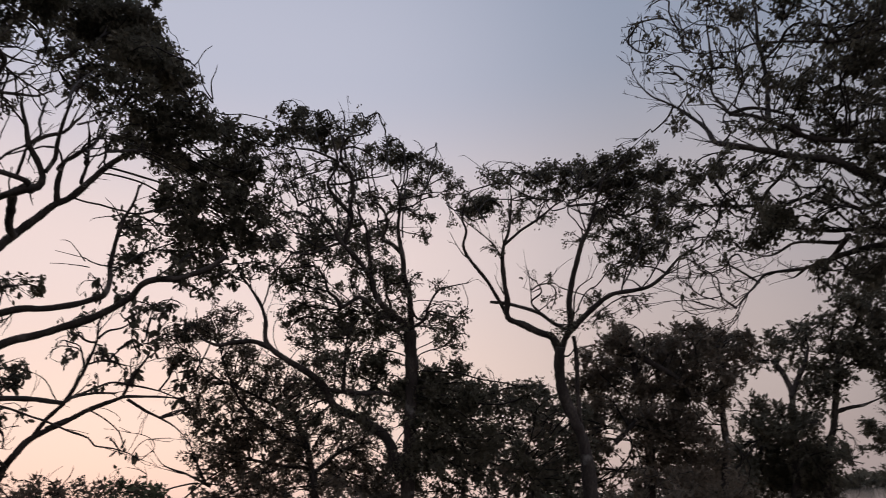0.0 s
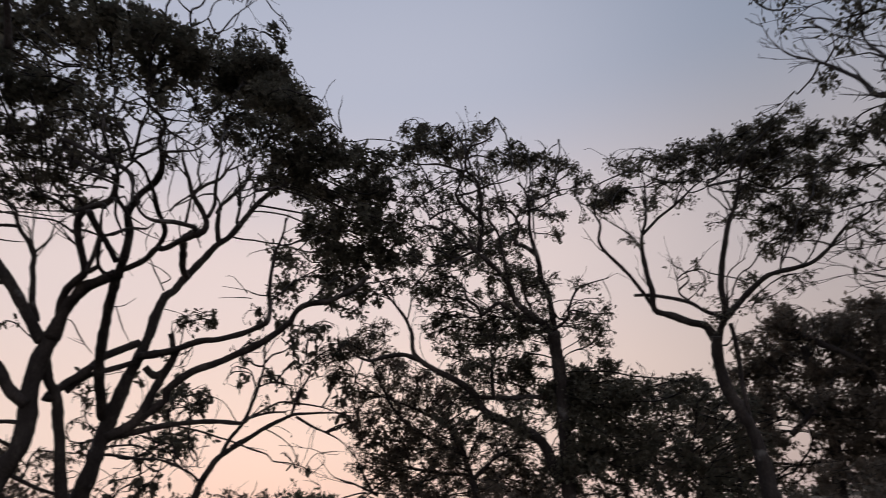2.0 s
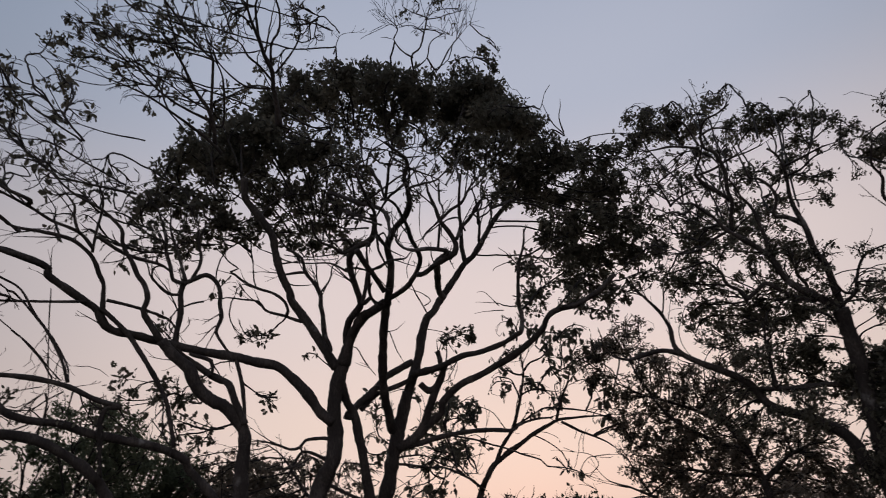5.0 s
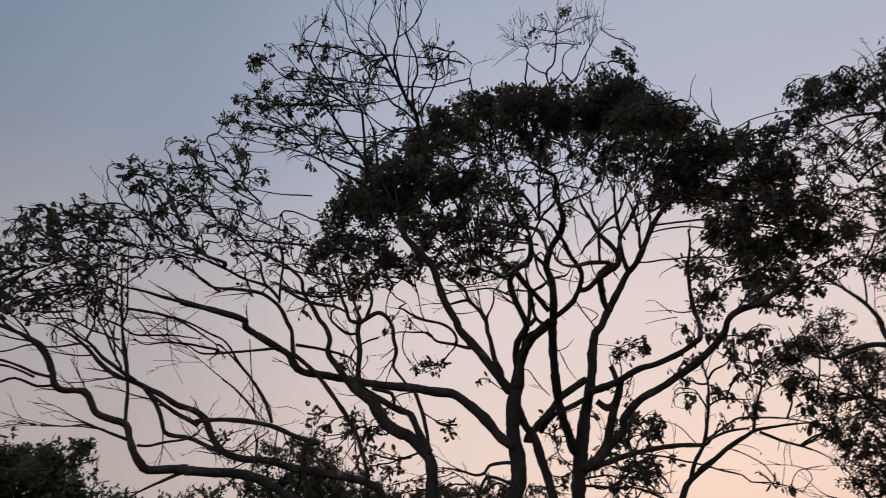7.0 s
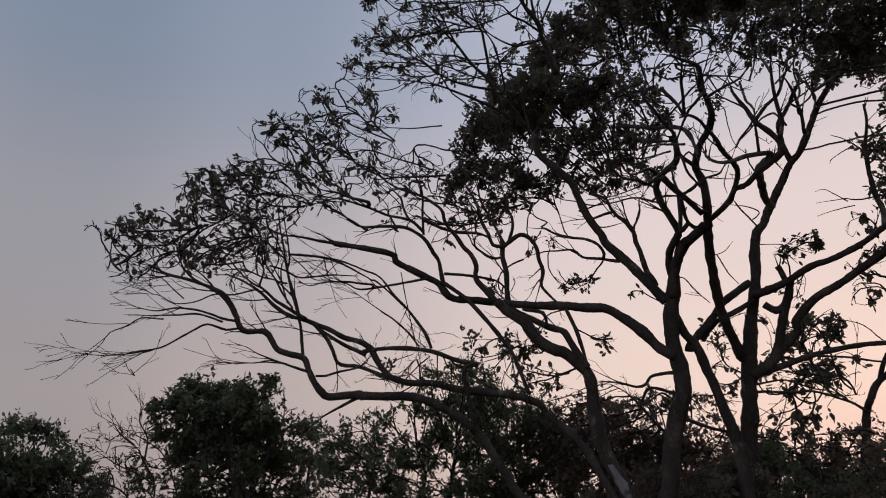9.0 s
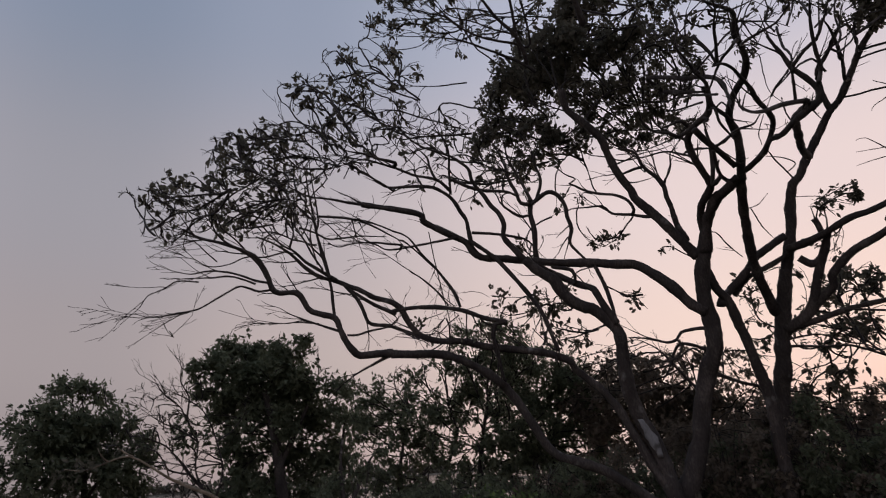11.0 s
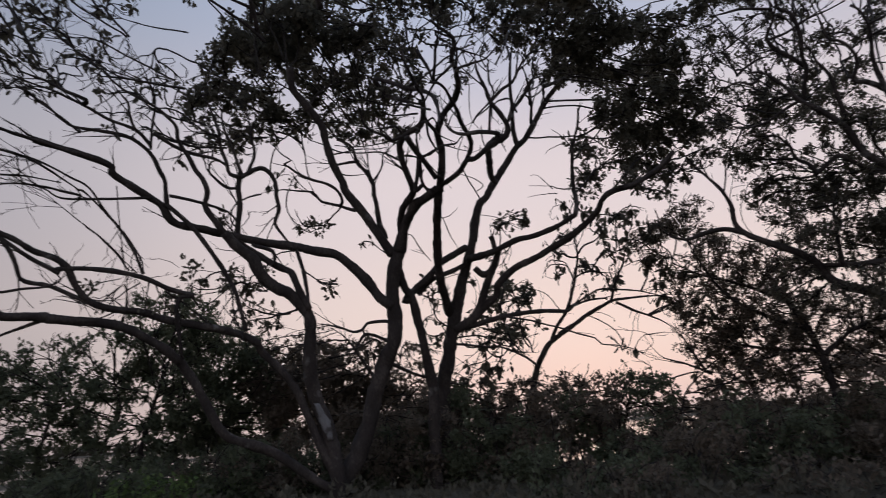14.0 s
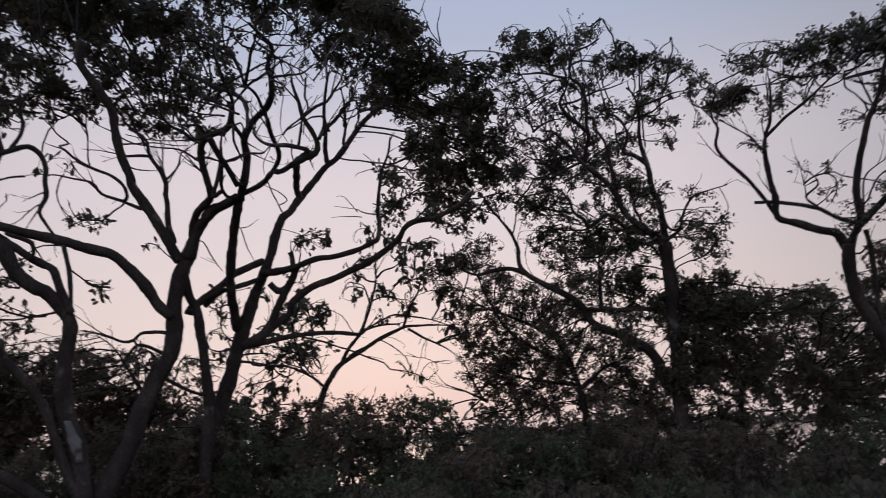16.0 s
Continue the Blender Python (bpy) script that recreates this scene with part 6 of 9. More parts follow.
clump(here, (6.08, -0.24, 8.61), 0.92, 0.47, 0.35, 0.63, 0.341)
clump(here, (5.04, -1.33, 8.86), 0.80, 0.35, 0.42, 0.63, 0.341)
clump(here, (2.97, -0.33, 9.55), 0.82, 0.37, 0.25, 0.63, 0.341)
clump(here, (5.71, -1.26, 6.75), 0.80, 0.55, 0.35, 0.63, 0.341)
clump(here, (4.40, 0.37, 7.12), 0.70, 0.47, 0.25, 0.63, 0.341)
clump(here, (5.88, 0.16, 5.87), 0.82, 0.33, 0.30, 0.63, 0.341)
clump(here, (6.97, 0.16, 5.36), 0.92, 0.47, 0.30, 0.63, 0.341)
clump(here, (3.88, -0.53, 4.31), 0.57, 0.17, 0.30, 0.63, 0.341)
clump(here, (3.25, -1.26, 6.30), 0.51, 0.30, 0.20, 0.63, 0.341)
clump(here, (-0.03, 0.21, 4.72), 1.11, 0.50, 0.30, 0.49, 0.284)
clump(here, (-0.87, -0.10, 3.86), 1.09, 0.48, 0.30, 0.49, 0.284)
clump(here, (0.37, 0.33, 6.50), 0.91, 0.58, 0.50, 0.49, 0.284)
clump(here, (-1.46, 0.30, 3.29), 1.01, 0.50, 0.35, 0.49, 0.284)
finish_tree(here, "tree", "slender forked tree with hanging leaves and a dangling twig", 13, droop=1.5, side=0.42, reach=1.7, dense=1.4, twig=0.013, step=0.3, single=260)

# ---- tree with the swan-neck limb ----
here = start_tree(-1.61, 20.94, 4.4)
limb(here, "trunk", 0.209, 0.199, (0.17, -0.56, -0.15), (0.18, -0.59, 2.05), (0.24, -0.67, 2.68), (0.30, -0.77, 3.34), (0.33, -0.92, 4.16), (0.40, -1.12, 5.13), (0.44, -1.32, 5.83), (0.44, -1.51, 6.39), (0.44, -1.69, 6.87))
limb(here, "limb", 0.131, 0.052, (0.46, -1.31, 6.98), (0.01, -1.46, 7.39), (-0.36, -1.60, 7.71), (-0.57, -1.74, 8.00), (-0.70, -1.93, 8.42), (-0.80, -2.05, 8.65), (-1.05, -2.23, 8.99), (-1.40, -2.45, 9.36), (-1.64, -2.61, 9.59), (-1.81, -2.81, 9.91), (-2.01, -2.99, 10.16), (-2.28, -3.20, 10.44), (-2.62, -3.32, 10.51))
limb(here, "limb", 0.071, 0.041, (-1.52, -2.53, 9.47), (-1.56, -2.29, 9.56), (-1.43, -2.50, 9.96), (-1.26, -2.71, 10.35), (-1.28, -2.91, 10.67), (-1.19, -3.11, 10.99), (-1.20, -3.35, 11.36), (-1.29, -3.57, 11.67), (-1.50, -3.73, 11.83), (-1.44, -3.99, 12.19), (-1.24, -4.16, 12.42), (-0.87, -4.20, 12.46), (-0.50, -4.29, 12.57))
limb(here, "limb", 0.071, 0.041, (-1.29, -2.68, 10.45), (-1.58, -2.94, 10.75), (-1.81, -3.18, 10.97), (-1.93, -3.44, 11.26), (-1.69, -3.66, 11.54), (-1.52, -3.88, 11.79))
limb(here, "limb", 0.071, 0.042, (-0.76, -2.00, 8.56), (-0.74, -1.86, 8.63), (-0.74, -2.09, 9.03), (-0.77, -2.33, 9.43), (-0.82, -2.66, 10.02), (-0.99, -2.90, 10.34), (-1.04, -3.09, 10.57), (-1.14, -3.29, 10.81))
limb(here, "limb", 0.121, 0.052, (0.47, -1.30, 6.94), (0.49, -1.54, 7.62), (0.46, -1.76, 8.18), (0.32, -1.94, 8.56), (0.31, -2.19, 9.11), (0.24, -2.38, 9.45), (0.19, -2.63, 9.92), (0.25, -2.89, 10.38), (0.28, -3.09, 10.69), (0.20, -3.33, 11.07), (0.03, -3.48, 11.25))
limb(here, "limb", 0.071, 0.031, (0.28, -2.26, 9.24), (0.27, -2.10, 9.31), (-0.06, -2.27, 9.59), (-0.35, -2.37, 9.72), (-0.23, -2.50, 9.91), (-0.14, -2.66, 10.17), (-0.24, -2.86, 10.49), (-0.42, -3.00, 10.68), (-0.60, -3.08, 10.73), (-0.65, -3.29, 11.04), (-0.71, -3.55, 11.41), (-0.76, -3.77, 11.71))
limb(here, "limb", 0.040, 0.031, (-1.92, -3.41, 11.22), (-1.96, -3.19, 11.31), (-1.47, -3.25, 11.30), (-0.94, -3.37, 11.39), (-0.49, -3.45, 11.37), (-0.04, -3.55, 11.38))
limb(here, "limb", 0.036, 0.021, (0.27, -3.12, 10.74), (0.75, -3.22, 10.77), (1.20, -3.34, 10.82), (1.71, -3.43, 10.79))
limb(here, "limb", 0.036, 0.021, (0.26, -2.97, 10.50), (0.21, -2.70, 10.64), (0.67, -2.85, 10.63), (1.05, -3.08, 10.75), (1.50, -3.24, 10.74))
limb(here, "limb", 0.040, 0.031, (-2.25, -3.17, 10.40), (-2.57, -3.19, 10.19), (-2.84, -3.35, 10.30), (-3.37, -3.48, 10.22))
limb(here, "limb", 0.040, 0.031, (-2.93, -3.01, 10.68), (-2.58, -3.16, 10.80), (-2.20, -3.27, 10.82), (-1.97, -3.34, 10.73))
limb(here, "limb", 0.035, 0.020, (-2.90, -3.02, 10.72), (-2.99, -3.38, 11.08), (-3.10, -3.64, 11.23), (-3.55, -3.87, 11.20))
limb(here, "limb", 0.035, 0.021, (-3.09, -3.61, 11.21), (-2.96, -3.62, 11.28), (-2.51, -3.75, 11.39), (-1.99, -3.85, 11.45))
limb(here, "limb", 0.045, 0.030, (-1.63, -3.53, 11.96), (-1.94, -3.72, 12.03), (-2.35, -3.95, 12.11), (-2.69, -4.10, 12.07), (-3.08, -4.28, 12.06))
limb(here, "limb", 0.050, 0.031, (-1.56, -2.35, 9.68), (-2.07, -2.46, 9.47), (-2.56, -2.58, 9.24), (-3.11, -2.79, 9.17))
limb(here, "limb", 0.040, 0.031, (-1.63, -3.56, 12.03), (-1.70, -3.92, 12.33), (-1.81, -4.24, 12.56), (-2.06, -4.53, 12.71))
limb(here, "limb", 0.040, 0.021, (-1.45, -3.96, 12.14), (-1.46, -3.70, 12.28), (-1.12, -3.83, 12.28), (-0.68, -3.82, 12.06), (-0.39, -3.82, 11.83))
limb(here, "limb", 0.056, 0.021, (0.52, -1.33, 7.05), (0.91, -1.47, 7.26), (1.00, -1.61, 7.49), (1.20, -1.80, 7.86), (1.47, -1.97, 8.11), (1.92, -2.10, 8.16), (2.36, -2.22, 8.18))
limb(here, "limb", 0.041, 0.032, (0.95, -1.40, 7.28), (0.68, -1.54, 7.29), (0.58, -1.72, 7.44), (0.54, -1.90, 7.58))
limb(here, "limb", 0.071, 0.062, (0.04, -1.41, 7.32), (-0.22, -1.49, 7.35), (-0.51, -1.61, 7.48), (-0.80, -1.77, 7.72), (-1.08, -1.93, 7.96), (-1.37, -1.97, 7.80), (-1.74, -2.00, 7.57))
limb(here, "limb", 0.060, 0.041, (-1.69, -2.00, 7.60), (-1.80, -2.13, 7.88), (-2.04, -2.25, 8.09), (-2.10, -2.40, 8.39), (-2.16, -2.47, 8.47), (-2.27, -2.59, 8.67), (-2.43, -2.69, 8.79))
limb(here, "limb", 0.051, 0.032, (-0.22, -1.55, 7.59), (-0.13, -1.53, 7.73), (-0.27, -1.78, 8.05), (-0.18, -2.00, 8.29), (0.20, -2.14, 8.30))
limb(here, "limb", 0.192, 0.060, (0.25, -0.68, 2.76), (-0.06, -0.69, 2.78), (-0.28, -0.76, 3.50), (-0.55, -0.84, 3.93), (-0.98, -0.92, 4.23), (-1.41, -1.00, 4.45), (-1.75, -1.07, 4.60), (-2.03, -1.17, 4.89), (-2.23, -1.29, 5.31), (-2.51, -1.41, 5.60), (-2.93, -1.55, 5.88), (-3.34, -1.70, 6.12), (-3.68, -1.85, 6.36), (-3.91, -1.99, 6.63), (-3.95, -2.08, 6.90), (-3.91, -2.20, 7.24), (-4.05, -2.40, 7.71), (-4.24, -2.58, 8.03), (-4.36, -2.71, 8.22), (-4.54, -2.85, 8.45))
limb(here, "limb", 0.088, 0.049, (-3.77, -1.90, 6.46), (-4.14, -2.08, 6.61), (-4.40, -2.18, 6.63), (-4.85, -2.34, 6.57), (-5.22, -2.46, 6.48), (-5.65, -2.69, 6.64))
limb(here, "limb", 0.079, 0.061, (0.39, -1.09, 5.01), (0.22, -0.88, 5.04), (-0.08, -0.96, 5.04), (-0.51, -1.06, 5.08), (-0.95, -1.16, 5.09), (-1.66, -1.31, 5.14), (-2.04, -1.45, 5.20))
limb(here, "limb", 0.079, 0.041, (-1.66, -1.31, 5.14), (-1.61, -1.53, 5.89), (-1.54, -1.72, 6.43), (-1.46, -1.87, 6.77))
limb(here, "limb", 0.040, 0.031, (-1.60, -1.55, 5.95), (-1.98, -1.71, 6.16), (-2.32, -1.89, 6.35))
limb(here, "branch", 0.029, 0.012, (-8.33, -2.39, 9.04), (-8.19, -4.12, 8.52), (-7.98, -5.34, 8.22), (-8.17, -6.24, 8.04))
limb(here, "branch", 0.016, 0.011, (-8.02, -5.10, 8.21), (-8.06, -5.85, 8.43), (-8.20, -6.06, 8.40))
limb(here, "branch", 0.016, 0.011, (-8.15, -4.58, 8.24), (-8.06, -5.80, 7.86), (-8.34, -6.08, 7.78))
limb(here, "branch", 0.024, 0.016, (-8.45, -2.18, 10.50), (-8.89, -2.23, 11.23), (-9.22, -2.26, 11.60))
limb(here, "branch", 0.018, 0.012, (-8.71, -2.24, 10.95), (-8.81, -3.47, 10.26), (-8.66, -4.00, 9.89))
clump(here, (-3.69, -1.08, 15.30), 0.43, 0.30, 0.75, 0.8, 0.14)
clump(here, (-3.28, 0.21, 16.29), 0.60, 0.30, 0.70, 0.8, 0.14)
clump(here, (-2.37, -0.15, 15.57), 0.67, 0.36, 0.70, 0.8, 0.14)
clump(here, (-3.67, 0.67, 15.68), 0.78, 0.37, 0.72, 0.8, 0.14)
clump(here, (-2.73, 0.21, 15.10), 0.80, 0.40, 0.60, 0.8, 0.14)
clump(here, (-1.43, 0.51, 16.17), 0.55, 0.28, 0.50, 0.8, 0.14)
clump(here, (-0.72, -0.86, 15.10), 0.51, 0.21, 0.50, 0.8, 0.14)
clump(here, (-1.91, 0.79, 15.43), 0.69, 0.46, 0.45, 0.8, 0.14)
clump(here, (-0.60, 0.86, 14.78), 0.68, 0.41, 0.55, 1.5, 0.129)
clump(here, (0.18, 0.03, 14.51), 0.48, 0.35, 0.60, 0.8, 0.14)
clump(here, (0.26, 0.79, 14.32), 0.76, 0.36, 0.60, 1.5, 0.129)
clump(here, (1.04, 0.40, 14.44), 0.53, 0.26, 0.60, 0.8, 0.14)
clump(here, (1.54, 0.34, 13.75), 0.61, 0.30, 0.55, 1.5, 0.129)
clump(here, (2.01, 0.90, 13.81), 0.40, 0.31, 0.50, 1.5, 0.129)
clump(here, (1.10, 0.93, 13.35), 0.65, 0.35, 0.50, 1.5, 0.129)
clump(here, (-1.46, 0.33, 13.87), 0.78, 0.52, 0.35, 1.5, 0.129)
clump(here, (-2.78, 0.66, 14.11), 0.88, 0.54, 0.30, 1.5, 0.129)
clump(here, (-4.06, 0.59, 14.37), 0.54, 0.45, 0.50, 1.5, 0.129)
clump(here, (-4.07, 0.76, 13.46), 0.67, 0.49, 0.30, 1.5, 0.129)
clump(here, (-2.50, -1.45, 11.78), 0.88, 0.50, 0.35, 1.5, 0.129)
clump(here, (-1.09, 0.74, 12.85), 0.97, 0.56, 0.35, 1.5, 0.128)
clump(here, (0.19, 0.16, 12.26), 0.75, 0.46, 0.40, 1.5, 0.128)
clump(here, (0.98, -0.23, 11.57), 0.53, 0.32, 0.40, 1.5, 0.128)
clump(here, (0.93, -0.52, 10.66), 0.43, 0.24, 0.40, 1.5, 0.125)
clump(here, (-4.36, 0.29, 12.05), 0.63, 0.51, 0.40, 1.5, 0.129)
clump(here, (-2.98, -0.70, 11.08), 0.80, 0.48, 0.40, 1.5, 0.125)
clump(here, (-1.91, 0.31, 11.49), 0.94, 0.54, 0.40, 1.5, 0.126)
clump(here, (-0.45, -0.34, 10.92), 0.72, 0.44, 0.40, 1.5, 0.125)
clump(here, (-2.49, -1.52, 10.05), 0.64, 0.34, 0.45, 1.5, 0.121)
clump(here, (-0.81, -1.68, 9.82), 0.74, 0.30, 0.40, 1.5, 0.124)
clump(here, (-3.84, -1.25, 10.23), 0.58, 0.39, 0.45, 1.5, 0.126)
clump(here, (-3.46, -2.10, 8.89), 0.62, 0.32, 0.55, 1.1, 0.124)
clump(here, (-2.77, -2.01, 9.27), 0.55, 0.29, 0.50, 1.1, 0.119)
clump(here, (-2.39, -2.18, 8.61), 0.43, 0.25, 0.40, 1.1, 0.119)
clump(here, (-3.22, -0.15, 7.97), 0.70, 0.51, 0.50, 1.1, 0.129)
clump(here, (-2.05, -0.49, 7.61), 0.76, 0.46, 0.55, 1.1, 0.127)
clump(here, (-2.62, -1.75, 6.74), 0.71, 0.38, 0.50, 1.1, 0.128)
clump(here, (-1.45, -1.19, 6.82), 0.65, 0.47, 0.50, 1.1, 0.127)
clump(here, (-0.54, -0.72, 7.66), 0.41, 0.29, 0.40, 1.1, 0.123)
clump(here, (-0.94, -1.01, 6.11), 0.72, 0.50, 0.60, 1.1, 0.126)
clump(here, (-1.91, -1.92, 5.96), 0.62, 0.45, 0.50, 1.1, 0.127)
clump(here, (-0.24, -0.51, 6.00), 0.44, 0.44, 0.50, 1.1, 0.125)
clump(here, (-1.01, -1.85, 8.67), 0.54, 0.25, 0.30, 1.1, 0.124)
clump(here, (-0.13, -0.96, 8.75), 0.45, 0.26, 0.30, 1.1, 0.122)
clump(here, (1.46, -2.33, 8.00), 0.45, 0.24, 0.30, 1.1, 0.122)
clump(here, (1.10, -1.35, 7.39), 0.47, 0.36, 0.40, 1.1, 0.12)
clump(here, (1.73, -2.36, 7.06), 0.48, 0.41, 0.35, 1.1, 0.121)
clump(here, (1.80, -0.99, 6.70), 0.47, 0.44, 0.50, 1.1, 0.122)
clump(here, (1.19, -2.40, 6.54), 0.34, 0.34, 0.40, 1.1, 0.12)
clump(here, (-1.78, -3.04, 8.82), 0.34, 0.27, 0.50, 1.1, 0.119)
clump(here, (1.29, -0.80, 5.76), 0.84, 0.40, 0.80, 1.0, 0.125)
clump(here, (0.62, -0.93, 5.14), 0.83, 0.50, 0.85, 1.0, 0.127)
clump(here, (1.66, -0.99, 4.89), 0.89, 0.54, 0.82, 1.0, 0.128)
clump(here, (2.58, -0.93, 5.03), 0.72, 0.39, 0.62, 1.0, 0.128)
clump(here, (1.08, -0.85, 4.08), 1.07, 0.71, 0.84, 1.0, 0.128)
clump(here, (2.35, -0.52, 4.05), 0.72, 0.63, 0.60, 1.0, 0.129)
clump(here, (0.52, -0.53, 3.14), 1.08, 0.73, 0.85, 1.0, 0.129)
clump(here, (1.79, 0.10, 3.11), 1.12, 0.75, 0.70, 1.0, 0.13)
clump(here, (3.19, -0.09, 4.60), 0.67, 0.45, 0.50, 1.0, 0.129)
clump(here, (4.01, -0.96, 4.93), 0.73, 0.36, 0.45, 1.0, 0.129)
clump(here, (-2.07, -0.30, 5.59), 1.12, 0.52, 0.35, 0.9, 0.125)
clump(here, (-1.01, -1.74, 4.48), 1.03, 0.62, 0.40, 0.9, 0.122)
clump(here, (-0.33, -0.50, 5.39), 0.92, 0.59, 0.45, 0.9, 0.126)
clump(here, (-2.92, -1.14, 4.72), 0.90, 0.65, 0.30, 0.9, 0.125)
clump(here, (0.51, -0.37, 5.08), 0.92, 0.66, 0.45, 0.9, 0.127)
clump(here, (-1.00, 0.10, 6.18), 0.95, 0.46, 0.40, 0.9, 0.126)
clump(here, (-2.11, -1.24, 10.06), 1.14, 0.76, 0.45, 1.0, 0.111)
clump(here, (-0.92, -1.50, 9.09), 1.10, 0.74, 0.40, 1.0, 0.114)
clump(here, (0.00, -1.56, 8.36), 0.90, 0.72, 0.40, 1.0, 0.113)
clump(here, (-3.10, -1.67, 8.54), 0.91, 0.55, 0.40, 1.0, 0.113)
clump(here, (-1.92, -0.97, 8.16), 1.12, 0.56, 0.45, 1.0, 0.115)
clump(here, (-0.92, -1.12, 7.43), 1.10, 0.65, 0.50, 1.0, 0.115)
clump(here, (-0.03, -1.34, 7.07), 0.72, 0.72, 0.50, 1.0, 0.112)
finish_tree(here, "tree", "tall tree with a swan-neck limb and a domed open crown", 14, droop=0.7, side=0.45, reach=1.0, dense=1.55, hub=(0.0, 0.0, 6.0))

# ---- brown bushy tree ----
here = start_tree(-5.58, 24.37, 12.9)
limb(here, "trunk", 0.182, 0.085, (0.53, 0.01, -0.29), (0.57, -0.00, 1.39), (0.48, 0.00, 2.72), (0.24, 0.01, 3.92), (-0.28, 0.00, 5.17), (-0.72, -0.00, 6.23))
limb(here, "limb", 0.099, 0.030, (0.35, -0.00, 3.08), (1.40, 0.15, 3.87), (2.26, 0.29, 4.26), (2.74, 0.44, 5.11))
limb(here, "limb", 0.100, 0.030, (0.20, 0.02, 4.09), (-1.08, -0.13, 4.77), (-2.11, -0.30, 5.60), (-2.76, -0.46, 6.84), (-3.21, -0.62, 8.09))
limb(here, "limb", 0.080, 0.029, (-0.22, 0.01, 5.13), (-1.73, -0.20, 6.01), (-2.74, -0.42, 6.42), (-3.73, -0.66, 7.03))
limb(here, "limb", 0.079, 0.030, (0.43, -0.00, 3.30), (-1.26, 0.15, 3.60), (-2.68, 0.25, 4.08), (-3.70, 0.35, 4.53))
limb(here, "limb", 0.060, 0.015, (-3.09, -0.10, 2.89), (-3.92, -0.17, 3.33), (-4.68, -0.24, 3.65), (-5.08, -0.28, 4.14))
limb(here, "limb", 0.060, 0.015, (-3.33, -0.12, 3.07), (-3.79, -0.16, 4.09), (-4.02, -0.17, 4.68))
clump(here, (-2.98, 0.43, 9.29), 0.85, 0.52, 0.50, 1.6, 0.13)
clump(here, (-3.73, -1.28, 8.13), 0.88, 0.57, 0.50, 1.6, 0.13)
clump(here, (-2.73, 0.58, 8.17), 0.84, 0.56, 0.55, 1.6, 0.13)
clump(here, (-1.98, -0.21, 7.08), 1.12, 0.63, 0.62, 1.6, 0.13)
clump(here, (-3.18, -0.25, 6.68), 0.90, 0.67, 0.55, 1.6, 0.13)
clump(here, (-0.91, -0.54, 6.35), 0.99, 0.62, 0.60, 1.6, 0.13)
clump(here, (0.12, 0.98, 6.39), 0.93, 0.60, 0.50, 1.6, 0.13)
clump(here, (-2.17, 0.31, 5.91), 1.14, 0.68, 0.62, 1.6, 0.13)
clump(here, (-3.44, -0.61, 5.40), 0.88, 0.66, 0.55, 1.6, 0.13)
clump(here, (-0.68, -0.42, 5.12), 1.09, 0.66, 0.64, 1.6, 0.13)
clump(here, (0.96, -0.16, 4.68), 0.99, 0.57, 0.55, 1.6, 0.13)
clump(here, (-1.92, 0.32, 4.65), 1.13, 0.68, 0.64, 1.6, 0.13)
clump(here, (-0.26, 0.09, 3.94), 1.11, 0.67, 0.62, 1.6, 0.13)
clump(here, (1.85, 0.56, 3.89), 1.02, 0.68, 0.60, 1.6, 0.13)
clump(here, (2.69, 0.10, 4.64), 0.67, 0.67, 0.55, 1.6, 0.13)
clump(here, (-2.64, 0.07, 3.66), 1.11, 0.67, 0.70, 1.6, 0.13)
clump(here, (-1.02, -0.45, 2.97), 1.19, 0.56, 0.72, 1.6, 0.13)
clump(here, (0.99, 0.51, 2.92), 1.13, 0.59, 0.72, 1.6, 0.13)
clump(here, (2.69, 0.71, 2.83), 0.91, 0.68, 0.75, 1.6, 0.13)
clump(here, (-3.66, -0.35, 4.07), 0.53, 0.66, 0.30, 1.6, 0.13)
clump(here, (-4.75, 0.15, 8.32), 0.70, 0.47, 0.35, 1.6, 0.13)
clump(here, (-4.03, -1.30, 7.10), 0.65, 0.43, 0.40, 1.6, 0.13)
clump(here, (0.55, 0.61, 7.44), 0.93, 0.46, 0.40, 1.6, 0.13)
finish_tree(here, "tree", "bushy brownish tree with fine leaves and gaps", 28, LEAF_DRY, side=0.8, reach=1.2, droop=0.5, step=0.24, dense=1.3)

# ---- tree with the kinked bough ----
here = start_tree(4.46, 21.54, -11.7)
limb(here, "trunk", 0.206, 0.156, (-0.13, -1.28, -0.15), (-0.12, -1.31, 1.72), (-0.11, -1.41, 2.67), (-0.17, -1.52, 3.40), (-0.40, -1.68, 4.15), (-0.56, -1.85, 4.83), (-0.55, -2.04, 5.49), (-0.43, -2.22, 6.06))
limb(here, "limb", 0.140, 0.042, (-0.47, -1.79, 5.98), (-0.58, -1.91, 6.33), (-0.69, -1.99, 6.51), (-1.10, -2.09, 6.67), (-1.51, -2.22, 6.92), (-1.95, -2.37, 7.17), (-1.88, -2.56, 7.71), (-1.90, -2.80, 8.31), (-1.85, -3.05, 8.89), (-1.71, -3.26, 9.37), (-1.52, -3.41, 9.68), (-1.36, -3.68, 10.22), (-1.26, -3.94, 10.68))
limb(here, "limb", 0.051, 0.031, (-1.73, -3.23, 9.31), (-1.17, -3.38, 9.63), (-0.59, -3.52, 9.87), (-0.01, -3.70, 10.18), (0.37, -3.82, 10.30))
